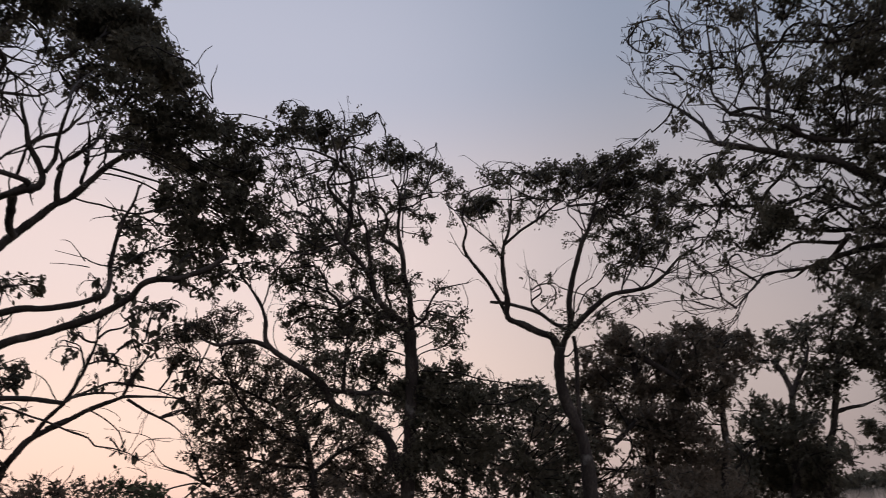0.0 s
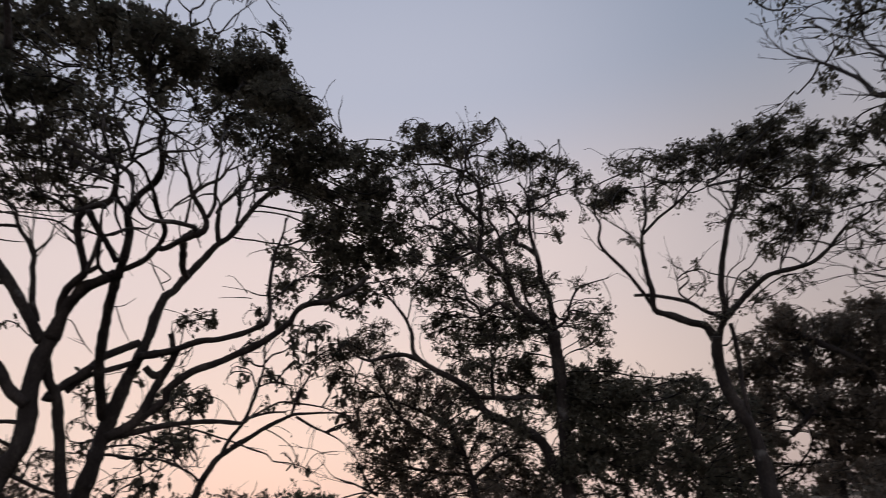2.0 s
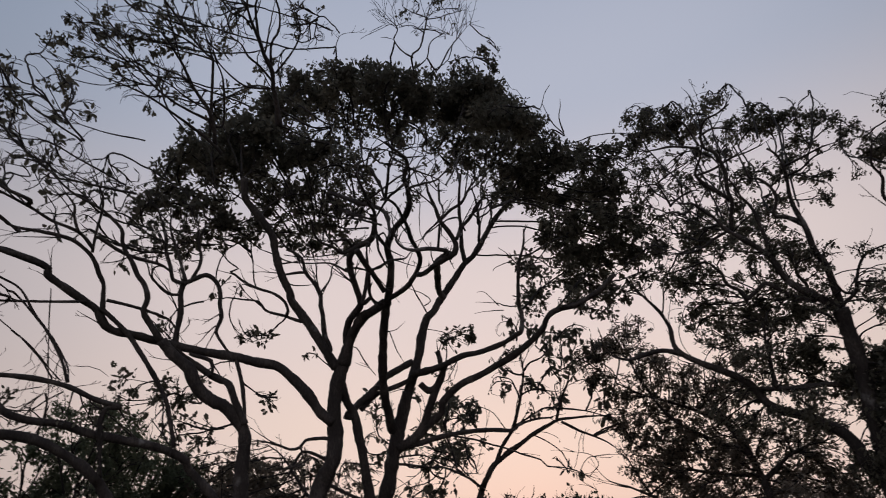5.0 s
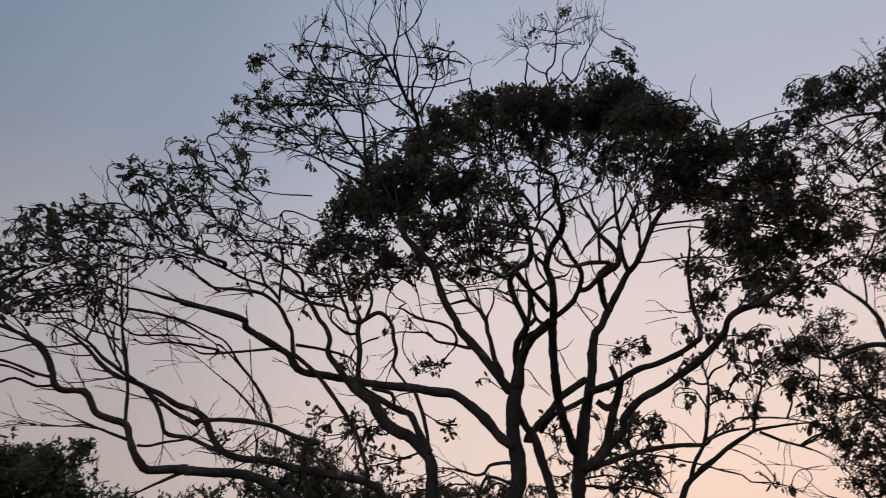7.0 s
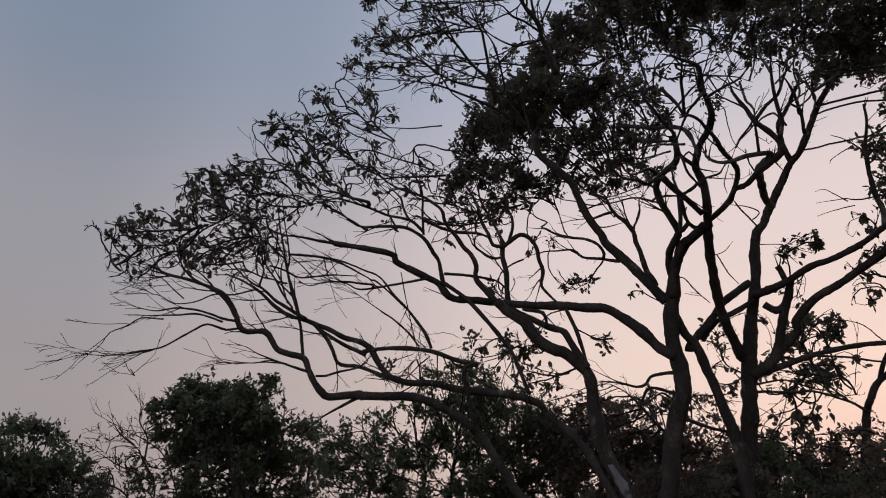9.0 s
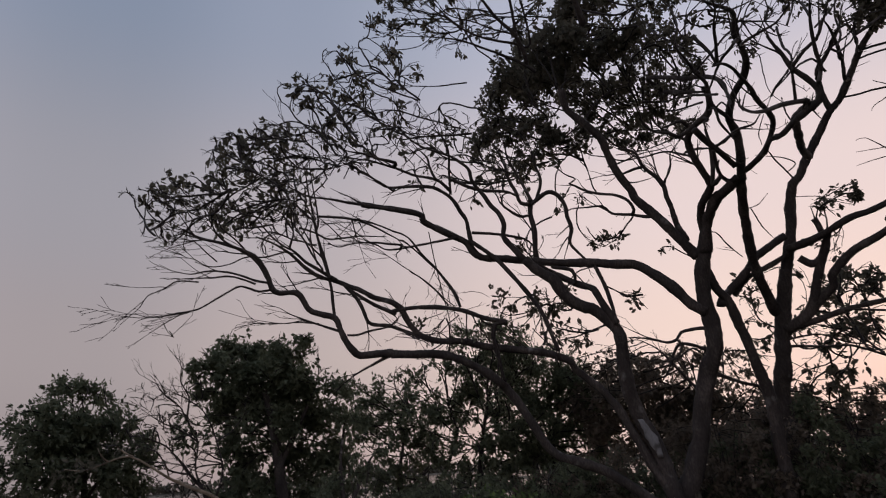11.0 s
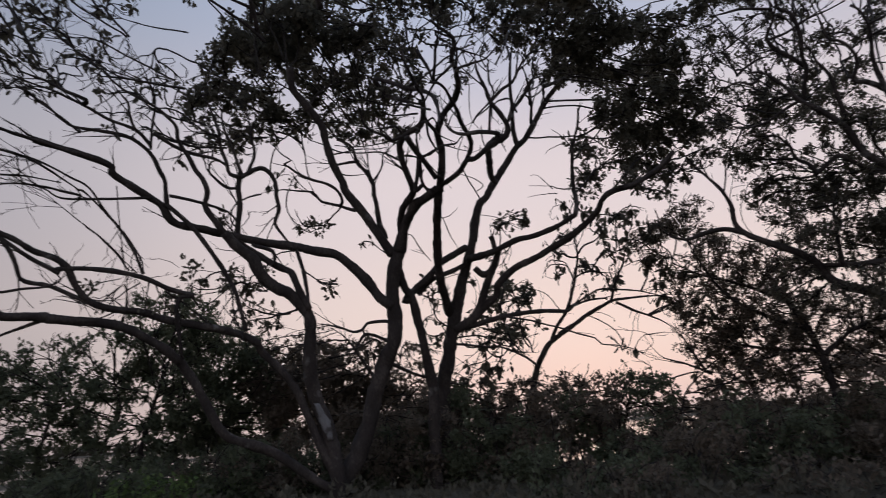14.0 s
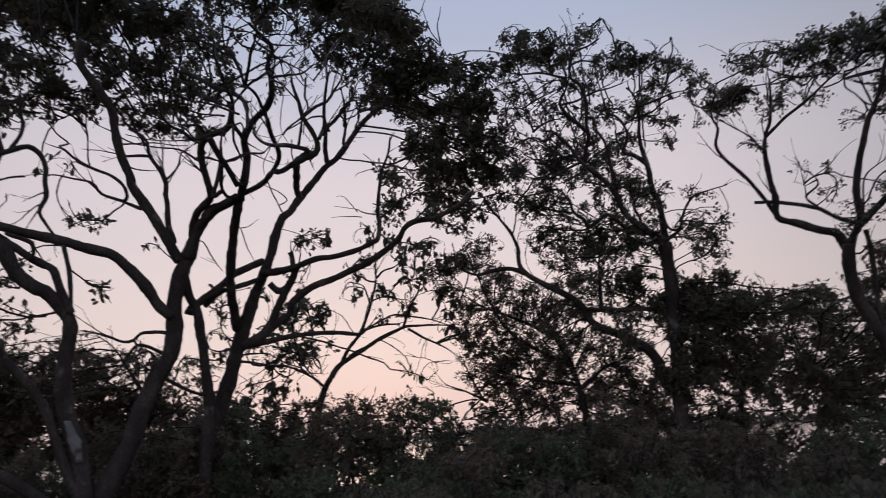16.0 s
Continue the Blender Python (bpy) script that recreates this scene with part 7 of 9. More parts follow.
limb(here, "limb", 0.071, 0.043, (-1.89, -2.35, 7.14), (-1.95, -2.20, 7.17), (-2.17, -2.47, 7.78), (-2.48, -2.78, 8.40), (-2.91, -3.16, 9.06), (-3.02, -3.39, 9.43), (-2.85, -3.60, 9.82), (-2.91, -3.85, 10.21), (-2.63, -4.13, 10.73))
limb(here, "limb", 0.031, 0.021, (-1.83, -3.08, 8.95), (-1.88, -2.83, 9.07), (-2.13, -3.17, 9.48), (-2.58, -3.56, 9.88), (-2.87, -3.86, 10.10))
limb(here, "limb", 0.051, 0.062, (-2.45, -2.43, 7.74), (-1.87, -2.42, 7.60), (-1.01, -2.35, 7.24), (-0.53, -2.31, 6.82), (-0.13, -2.33, 6.54))
limb(here, "limb", 0.041, 0.021, (-0.95, -2.35, 7.19), (-0.94, -2.15, 7.29), (-1.15, -2.35, 7.59), (-0.79, -2.51, 7.82), (-0.88, -2.71, 8.10), (-1.11, -2.89, 8.26))
limb(here, "limb", 0.120, 0.051, (-0.47, -1.79, 5.98), (-0.26, -1.92, 6.38), (-0.04, -2.03, 6.69), (0.01, -2.18, 7.11), (0.03, -2.31, 7.44), (0.22, -2.55, 8.09), (0.43, -2.76, 8.56), (0.69, -3.01, 9.10), (1.03, -3.27, 9.61), (1.23, -3.52, 10.05), (1.41, -3.74, 10.40), (1.60, -3.96, 10.75))
limb(here, "limb", 0.030, 0.021, (0.86, -3.14, 9.36), (0.74, -3.51, 9.94), (0.67, -3.82, 10.30))
limb(here, "limb", 0.100, 0.040, (-0.15, -1.92, 6.55), (0.15, -2.02, 6.77), (0.74, -2.19, 7.20), (1.31, -2.34, 7.49), (1.99, -2.44, 7.51), (2.49, -2.55, 7.54), (2.94, -2.73, 7.78), (3.48, -3.01, 8.20), (4.06, -3.23, 8.38), (4.12, -3.36, 8.55))
limb(here, "limb", 0.034, 0.021, (2.24, -2.49, 7.53), (2.27, -2.31, 7.60), (2.03, -2.56, 7.79), (1.78, -2.75, 7.80))
limb(here, "limb", 0.035, 0.020, (1.65, -2.39, 7.50), (1.67, -2.26, 7.59), (1.87, -2.65, 8.10), (2.03, -2.96, 8.34))
limb(here, "limb", 0.034, 0.020, (3.01, -2.77, 7.83), (2.72, -2.90, 7.98), (2.24, -3.01, 8.10))
limb(here, "limb", 0.030, 0.021, (-0.01, -2.12, 6.95), (0.09, -2.02, 6.96), (0.30, -2.46, 7.74), (0.87, -2.77, 8.02))
limb(here, "trunk", 0.085, 0.062, (-0.32, -1.28, -0.15), (-0.30, -1.32, 1.89), (-0.23, -1.44, 3.00), (-0.16, -1.61, 3.97), (-0.08, -1.83, 4.96), (0.01, -2.07, 5.78), (0.01, -2.28, 6.35))
limb(here, "limb", 0.038, 0.017, (1.13, -3.39, 9.83), (0.81, -2.52, 10.34), (0.44, -1.65, 11.06))
limb(here, "limb", 0.026, 0.013, (-0.82, -2.58, 7.92), (-1.18, -1.49, 8.18))
limb(here, "limb", 0.031, 0.022, (-0.48, -2.15, 5.85), (-0.25, -2.13, 5.78), (-0.06, -2.38, 5.87), (0.04, -2.55, 6.02))
clump(here, (-3.10, 0.05, 12.33), 0.48, 0.53, 0.72, 1.3, 0.126)
clump(here, (-2.34, -0.82, 11.90), 0.54, 0.46, 0.80, 1.3, 0.124)
clump(here, (-2.39, -0.19, 13.57), 0.48, 0.22, 0.50, 1.3, 0.128)
clump(here, (-1.67, -1.33, 12.58), 0.53, 0.29, 0.55, 1.3, 0.128)
clump(here, (-1.25, -0.60, 13.37), 0.42, 0.17, 0.50, 1.3, 0.128)
clump(here, (-0.88, -0.88, 12.68), 0.63, 0.33, 0.60, 1.3, 0.128)
clump(here, (-0.23, -0.33, 13.20), 0.56, 0.31, 0.65, 1.3, 0.129)
clump(here, (0.37, -0.85, 12.68), 0.62, 0.38, 0.75, 1.3, 0.129)
clump(here, (1.05, 0.54, 13.54), 0.59, 0.32, 0.78, 1.3, 0.129)
clump(here, (1.90, 0.66, 13.45), 0.68, 0.41, 0.85, 1.3, 0.129)
clump(here, (1.35, -0.02, 12.46), 0.77, 0.39, 0.80, 1.3, 0.129)
clump(here, (2.65, -0.50, 13.04), 0.56, 0.30, 0.82, 1.3, 0.13)
clump(here, (3.32, -0.31, 13.38), 0.48, 0.26, 0.75, 1.3, 0.13)
clump(here, (2.55, -0.15, 12.41), 0.78, 0.43, 0.85, 1.3, 0.129)
clump(here, (3.56, -0.20, 12.44), 0.65, 0.43, 0.75, 1.3, 0.13)
clump(here, (0.50, 0.70, 12.72), 0.66, 0.31, 0.50, 1.3, 0.128)
clump(here, (-0.35, -0.01, 12.41), 0.56, 0.30, 0.55, 1.3, 0.127)
clump(here, (-1.04, -0.14, 11.99), 0.43, 0.26, 0.40, 1.3, 0.123)
clump(here, (-1.40, -1.76, 10.75), 0.47, 0.23, 0.50, 1.3, 0.115)
clump(here, (-0.45, -0.98, 11.04), 0.41, 0.20, 0.40, 1.3, 0.123)
clump(here, (2.09, 0.84, 12.03), 0.88, 0.44, 0.75, 1.3, 0.129)
clump(here, (3.15, -0.35, 11.28), 0.76, 0.46, 0.70, 1.3, 0.13)
clump(here, (3.92, -0.61, 12.39), 0.51, 0.42, 0.60, 1.3, 0.13)
clump(here, (1.48, -0.13, 10.76), 0.62, 0.37, 0.50, 1.3, 0.128)
clump(here, (2.39, -0.36, 10.29), 0.73, 0.41, 0.70, 1.3, 0.129)
clump(here, (3.54, 0.85, 10.84), 0.66, 0.48, 0.65, 1.3, 0.129)
clump(here, (1.79, 0.69, 10.15), 0.64, 0.34, 0.50, 1.3, 0.128)
clump(here, (2.70, 0.35, 9.65), 0.75, 0.38, 0.75, 1.3, 0.129)
clump(here, (3.34, -0.09, 9.60), 0.50, 0.37, 0.50, 1.3, 0.129)
clump(here, (1.81, -0.03, 9.10), 0.61, 0.25, 0.60, 1.3, 0.128)
clump(here, (0.43, 0.23, 10.62), 0.42, 0.21, 0.30, 1.3, 0.127)
clump(here, (-2.10, -3.43, 9.05), 0.21, 0.14, 0.60, 1.3, 0.113)
clump(here, (4.33, 0.83, 11.88), 0.53, 0.49, 0.60, 1.3, 0.13)
clump(here, (-3.62, -1.52, 11.25), 0.29, 0.20, 0.30, 1.3, 0.128)
clump(here, (-3.68, -0.70, 12.94), 0.43, 0.39, 0.60, 1.3, 0.129)
clump(here, (-0.96, -1.72, 8.70), 0.30, 0.15, 0.20, 0.7, 0.121)
clump(here, (-0.42, -1.25, 8.79), 0.19, 0.11, 0.50, 0.7, 0.124)
clump(here, (-0.55, -0.69, 8.06), 0.31, 0.39, 0.20, 0.7, 0.126)
clump(here, (0.66, -0.94, 7.84), 0.50, 0.30, 0.35, 0.7, 0.123)
clump(here, (-0.17, -2.47, 6.75), 0.46, 0.39, 0.35, 0.7, 0.116)
clump(here, (0.90, -1.90, 6.96), 0.43, 0.29, 0.40, 0.7, 0.12)
clump(here, (1.95, -0.09, 7.72), 0.28, 0.40, 0.30, 0.7, 0.127)
clump(here, (2.51, -0.35, 7.76), 0.24, 0.31, 0.20, 0.7, 0.128)
finish_tree(here, "tree", "slim tree with a kinked bough and a wide flat crown", 15, droop=0.7, side=0.6, reach=1.4, dense=1.5, hub=(-1.0, 0.0, 5.5))

# ---- tree beside the path ----
here = start_tree(8.64, 11.02, -38.1)
limb(here, "trunk", 0.411, 0.244, (-0.27, 0.28, -0.12), (0.14, 0.27, 1.43), (0.49, 0.26, 2.99), (0.73, 0.27, 4.51), (0.74, 0.27, 5.58))
limb(here, "limb", 0.127, 0.015, (0.75, 0.27, 5.52), (0.54, 0.24, 6.33), (0.29, 0.21, 6.70), (0.07, 0.17, 6.92), (-0.16, 0.13, 7.15), (-0.39, 0.08, 7.38), (-0.56, 0.02, 7.58), (-0.85, -0.07, 7.75), (-1.31, -0.52, 7.82), (-1.46, -0.96, 7.78), (-1.68, -1.42, 7.73), (-1.94, -1.63, 7.83), (-2.20, -1.60, 8.01), (-2.41, -1.47, 8.23), (-2.50, -1.31, 8.62), (-2.85, -0.81, 9.36), (-3.11, -0.65, 9.79), (-3.36, -0.65, 10.10), (-3.65, -0.70, 10.41), (-3.88, -0.74, 10.97), (-3.95, -0.77, 11.50))
limb(here, "limb", 0.092, 0.016, (0.74, 0.26, 5.52), (0.73, 0.26, 6.98), (0.57, 0.28, 7.58), (0.30, 0.31, 7.82), (-0.42, 0.30, 8.13), (-0.96, 0.11, 8.40), (-1.18, -0.26, 8.55), (-1.42, -0.68, 8.60), (-1.67, -0.82, 8.82), (-2.07, -0.78, 9.08), (-2.23, -0.44, 9.54), (-2.45, 0.02, 10.18), (-2.45, 0.32, 10.85), (-2.35, 0.42, 11.31), (-2.52, 0.48, 11.76), (-2.55, 0.52, 12.17), (-2.81, 0.54, 12.62))
limb(here, "limb", 0.092, 0.015, (0.72, 0.27, 5.52), (1.19, 0.19, 7.98), (1.25, 0.18, 9.39), (0.96, 0.18, 10.13), (0.56, 0.19, 10.21), (0.26, 0.20, 10.28), (-0.04, 0.20, 10.40), (-0.41, 0.19, 10.62), (-0.88, 0.17, 10.89), (-1.21, 0.17, 11.07), (-1.43, 0.16, 11.14), (-1.73, 0.14, 11.11), (-2.05, 0.14, 11.26), (-2.46, 0.13, 11.46), (-2.88, 0.11, 11.73), (-3.30, 0.10, 11.86))
limb(here, "limb", 0.060, 0.033, (-1.48, -0.72, 8.65), (-1.43, -0.60, 8.80), (-1.37, 0.11, 9.85), (-1.34, 0.41, 10.48), (-1.32, 0.58, 11.13), (-1.29, 0.68, 11.71), (-1.19, 0.79, 12.33), (-1.18, 0.89, 12.82), (-1.02, 0.98, 13.72))
limb(here, "limb", 0.048, 0.027, (-2.11, -0.81, 9.06), (-1.73, -0.69, 9.10), (-1.41, -0.48, 8.99), (-1.13, -0.10, 8.90), (-1.07, 0.03, 8.58))
limb(here, "limb", 0.050, 0.023, (0.57, 0.36, 8.63), (0.21, 0.38, 9.02), (-0.11, 0.39, 9.34), (-0.46, 0.39, 9.29), (-0.46, 0.44, 8.98), (-0.32, 0.53, 8.62))
limb(here, "limb", 0.040, 0.015, (-0.04, 0.20, 10.40), (-0.04, 0.30, 10.43), (-0.10, 0.42, 10.99), (0.06, 0.52, 11.34), (-0.19, 0.62, 11.82))
limb(here, "limb", 0.040, 0.020, (-1.33, 0.49, 10.80), (-1.29, 0.30, 10.68), (-0.92, 0.41, 10.99), (-0.66, 0.49, 11.33), (-0.38, 0.55, 11.38), (-0.09, 0.62, 11.18), (0.27, 0.68, 10.93), (1.10, 0.74, 10.82))
limb(here, "limb", 0.023, 0.012, (-2.29, -1.11, 8.32), (-2.10, -1.14, 8.46), (-2.23, -0.87, 8.97), (-2.17, -0.72, 9.19), (-1.97, -0.40, 9.59), (-1.54, 0.31, 10.66), (-1.32, 0.40, 10.84))
limb(here, "limb", 0.025, 0.009, (-3.15, -0.58, 9.83), (-2.90, -0.48, 10.14), (-2.84, -0.38, 10.48), (-2.44, -0.47, 9.98))
limb(here, "limb", 0.035, 0.013, (-2.36, 0.43, 11.28), (-2.32, 0.57, 12.05), (-2.26, 0.69, 12.81), (-2.12, 0.82, 13.39))
limb(here, "limb", 0.021, 0.020, (-3.38, 0.07, 11.54), (-3.08, 0.19, 11.45), (-2.80, 0.30, 11.16), (-2.55, 0.37, 10.94))
limb(here, "limb", 0.028, 0.011, (-2.84, 0.13, 11.69), (-2.79, 0.15, 12.28), (-2.77, 0.17, 12.93), (-2.50, 0.19, 13.20))
limb(here, "limb", 0.020, 0.010, (-1.52, 0.36, 10.68), (-1.83, 0.28, 10.62), (-2.16, 0.27, 10.72), (-2.38, 0.19, 10.55))
limb(here, "limb", 0.057, 0.023, (0.70, 0.27, 5.33), (0.39, 0.39, 6.14), (0.07, 0.49, 6.68), (-0.34, 0.62, 6.72), (-0.48, 0.71, 6.95), (-0.58, 0.77, 7.36), (-0.63, 0.83, 7.67))
limb(here, "limb", 0.069, 0.023, (0.72, 0.26, 5.33), (0.22, 0.38, 5.90), (-0.19, 0.50, 6.13), (-0.83, 0.67, 6.37), (-1.11, 0.84, 6.49), (-1.56, 1.25, 6.81), (-1.99, 1.70, 7.10), (-2.31, 1.13, 7.34), (-2.75, 0.82, 7.55))
limb(here, "limb", 0.044, 0.015, (-2.09, 0.86, 7.41), (-2.41, 0.81, 7.55), (-2.85, 0.75, 7.68), (-3.30, 0.74, 7.85), (-3.79, 0.73, 8.02), (-4.28, 0.69, 8.18), (-4.63, 0.70, 8.34))
limb(here, "limb", 0.048, 0.033, (-0.39, 0.65, 6.81), (-0.49, 0.64, 6.71), (-0.83, 0.64, 7.10), (-0.99, 0.61, 7.42), (-1.11, 0.66, 7.38), (-1.22, 0.70, 7.35), (-1.45, 0.75, 7.35), (-1.82, 0.84, 7.34), (-2.13, 0.86, 7.43))
limb(here, "limb", 0.080, 0.012, (0.71, 0.27, 5.01), (0.15, 0.26, 5.63), (-0.27, 0.25, 5.74), (-0.66, 0.25, 5.78), (-0.97, 0.33, 5.79), (-1.35, 0.81, 5.88), (-1.93, 2.04, 6.20), (-2.50, 2.82, 6.50), (-2.89, 2.81, 6.51), (-3.04, 2.50, 6.28), (-3.16, 1.45, 5.73), (-3.19, 0.35, 5.25), (-3.38, -0.28, 5.15), (-3.58, -0.55, 5.12))
limb(here, "limb", 0.048, 0.019, (-0.81, 0.45, 6.18), (-0.83, 0.68, 6.25), (-1.01, 0.66, 6.15), (-1.41, 1.02, 6.39), (-2.02, 1.95, 6.82), (-2.57, 2.78, 6.94), (-2.87, 2.54, 6.94), (-3.02, 1.50, 6.81))
limb(here, "limb", 0.059, 0.036, (-0.81, 0.45, 6.18), (-1.08, 0.65, 6.00), (-1.36, 1.10, 5.99))
limb(here, "limb", 0.034, 0.015, (-3.04, 2.59, 6.29), (-3.22, 1.89, 6.45), (-3.24, 0.91, 6.43), (-3.06, 1.20, 6.67), (-3.11, 2.15, 6.60), (-2.91, 2.65, 6.49))
limb(here, "limb", 0.030, 0.008, (-3.19, 0.43, 5.24), (-3.35, 0.13, 5.49), (-3.35, 0.12, 5.89), (-3.43, -0.37, 5.85), (-3.74, -0.73, 5.79))
limb(here, "limb", 0.021, 0.007, (-3.38, -0.21, 5.15), (-3.66, -0.58, 5.28), (-3.96, -0.80, 5.50))
limb(here, "limb", 0.032, 0.010, (-3.02, 1.50, 6.81), (-3.07, 1.42, 6.99), (-3.18, 0.47, 6.88), (-3.40, 0.05, 6.87), (-3.72, -0.20, 6.80), (-4.13, -0.43, 6.76))
limb(here, "limb", 0.027, 0.008, (-3.06, 2.57, 6.31), (-3.18, 0.99, 5.48), (-3.14, 0.02, 4.89))
limb(here, "limb", 0.039, 0.021, (-1.90, 2.14, 6.25), (-2.23, 2.64, 6.24), (-2.36, 2.75, 6.25))
limb(here, "limb", 0.025, 0.011, (-3.20, -0.65, 9.91), (-3.44, -0.58, 9.69), (-3.81, -0.64, 9.48), (-3.81, -0.70, 9.54), (-4.23, -0.77, 9.35))
limb(here, "limb", 0.104, 0.042, (0.71, 0.27, 5.52), (1.58, 0.16, 8.39), (2.23, 0.08, 10.83), (2.14, 0.05, 13.10))
clump(here, (-4.14, 0.74, 13.46), 0.51, 0.41, 0.03, 1.6, 0.12)
clump(here, (-3.31, -1.10, 11.25), 0.29, 0.17, 0.50, 1.6, 0.12)
clump(here, (-2.99, -0.23, 12.49), 0.62, 0.47, 0.05, 1.6, 0.12)
clump(here, (-2.29, -0.52, 11.69), 0.59, 0.53, 0.06, 1.6, 0.12)
clump(here, (-1.64, 0.68, 12.42), 0.32, 0.19, 0.70, 1.6, 0.12)
clump(here, (-1.33, 0.16, 11.98), 0.37, 0.28, 0.50, 1.6, 0.12)
clump(here, (-1.77, -0.88, 10.36), 0.56, 0.50, 0.08, 1.6, 0.119)
clump(here, (-3.34, 0.03, 11.26), 0.61, 0.40, 0.03, 1.6, 0.119)
clump(here, (-2.63, 0.45, 11.98), 0.25, 0.25, 0.40, 1.6, 0.119)
clump(here, (-2.68, 0.18, 10.66), 0.44, 0.33, 0.35, 1.6, 0.118)
clump(here, (-3.21, -0.77, 9.42), 0.18, 0.14, 0.85, 1.6, 0.118)
clump(here, (-2.32, -0.18, 10.59), 0.15, 0.21, 0.40, 1.6, 0.119)
clump(here, (-1.11, -0.08, 10.61), 0.35, 0.17, 0.50, 1.6, 0.119)
clump(here, (-0.55, 0.43, 11.39), 0.69, 0.46, 0.25, 1.6, 0.12)
clump(here, (0.13, -0.82, 10.14), 0.55, 0.36, 0.40, 1.6, 0.12)
clump(here, (0.71, 0.99, 10.98), 0.69, 0.52, 0.55, 1.6, 0.12)
clump(here, (0.05, 1.15, 10.67), 0.62, 0.28, 0.55, 1.6, 0.119)
clump(here, (-1.22, 0.91, 10.62), 0.39, 0.37, 0.30, 1.6, 0.118)
clump(here, (-1.48, -1.13, 9.32), 0.31, 0.26, 0.40, 1.6, 0.116)
clump(here, (-1.01, -0.31, 9.36), 0.49, 0.33, 0.60, 1.6, 0.118)
clump(here, (-0.45, -0.79, 9.09), 0.48, 0.32, 0.50, 1.6, 0.119)
clump(here, (-1.09, 0.27, 9.13), 0.50, 0.22, 0.55, 1.6, 0.116)
clump(here, (-0.14, -0.25, 9.08), 0.55, 0.33, 0.45, 1.6, 0.119)
clump(here, (0.51, -0.23, 9.30), 0.49, 0.36, 0.55, 1.6, 0.12)
clump(here, (0.28, -0.45, 8.36), 0.47, 0.34, 0.50, 1.6, 0.12)
clump(here, (-0.46, 0.46, 8.77), 0.56, 0.31, 0.50, 1.6, 0.119)
clump(here, (-1.72, -1.60, 8.25), 0.37, 0.20, 0.50, 1.6, 0.108)
clump(here, (-1.39, -1.57, 7.91), 0.31, 0.19, 0.35, 1.6, 0.11)
clump(here, (-1.07, 0.89, 8.82), 0.52, 0.26, 0.65, 1.6, 0.117)
clump(here, (-0.28, 0.90, 8.47), 0.51, 0.29, 0.55, 1.6, 0.12)
clump(here, (0.18, 1.16, 8.38), 0.43, 0.32, 0.50, 1.6, 0.12)
clump(here, (-2.21, -1.99, 7.46), 0.35, 0.18, 0.70, 1.6, 0.111)
clump(here, (-1.84, -0.84, 7.71), 0.46, 0.18, 0.60, 1.6, 0.112)
clump(here, (-1.19, -0.65, 7.51), 0.45, 0.21, 0.60, 1.6, 0.118)
clump(here, (-0.60, 0.58, 7.91), 0.55, 0.22, 0.45, 1.6, 0.12)
clump(here, (-0.05, 0.19, 7.50), 0.48, 0.24, 0.50, 1.6, 0.12)
clump(here, (-3.39, -0.07, 8.23), 0.47, 0.33, 0.60, 1.6, 0.119)
clump(here, (-2.78, 0.35, 8.15), 0.47, 0.28, 0.45, 1.6, 0.116)
clump(here, (-2.31, 0.69, 7.95), 0.36, 0.28, 0.50, 1.6, 0.118)
clump(here, (-1.70, -0.66, 6.71), 0.50, 0.28, 0.75, 1.6, 0.122)
clump(here, (-2.31, 0.71, 6.96), 0.55, 0.33, 0.75, 1.6, 0.128)
clump(here, (-1.77, 0.69, 6.78), 0.40, 0.33, 0.60, 1.6, 0.127)
clump(here, (-2.69, 0.28, 7.38), 0.46, 0.22, 0.50, 1.6, 0.121)
clump(here, (-3.46, 0.49, 7.58), 0.50, 0.28, 0.35, 1.6, 0.121)
clump(here, (-3.96, 0.64, 7.37), 0.48, 0.31, 0.35, 1.6, 0.121)
clump(here, (-3.14, 0.13, 6.79), 0.45, 0.22, 0.40, 1.6, 0.123)
clump(here, (-2.88, 0.90, 6.80), 0.42, 0.20, 0.55, 1.6, 0.132)
clump(here, (-1.19, 0.32, 7.11), 0.40, 0.19, 0.50, 1.6, 0.121)
clump(here, (-0.75, 0.01, 6.96), 0.39, 0.26, 0.50, 1.6, 0.121)
clump(here, (-0.35, 1.00, 7.17), 0.41, 0.25, 0.40, 1.6, 0.121)
clump(here, (-0.96, -0.01, 6.53), 0.44, 0.25, 0.40, 1.6, 0.122)
clump(here, (-0.48, 0.57, 6.43), 0.45, 0.26, 0.50, 1.6, 0.121)
clump(here, (-3.51, -0.23, 6.27), 0.47, 0.20, 0.30, 1.6, 0.123)
clump(here, (-3.18, 0.70, 6.28), 0.41, 0.19, 0.20, 1.6, 0.134)
clump(here, (-4.25, 0.84, 6.34), 0.48, 0.22, 0.08, 1.6, 0.122)
clump(here, (-3.67, -0.20, 5.55), 0.51, 0.20, 0.02, 1.6, 0.123)
clump(here, (-3.53, 2.76, 6.30), 0.37, 0.18, 0.05, 1.6, 0.138)
clump(here, (-0.99, 0.40, 5.57), 0.51, 0.26, 0.60, 1.6, 0.123)
clump(here, (-1.59, 1.63, 5.67), 0.33, 0.19, 0.40, 1.6, 0.129)
clump(here, (-0.56, 0.01, 5.23), 0.37, 0.25, 0.70, 1.6, 0.122)
clump(here, (-1.38, 1.10, 14.07), 1.54, 0.77, 0.40, 1.6, 0.12)
clump(here, (0.27, -0.49, 11.67), 1.32, 0.66, 0.50, 1.6, 0.12)
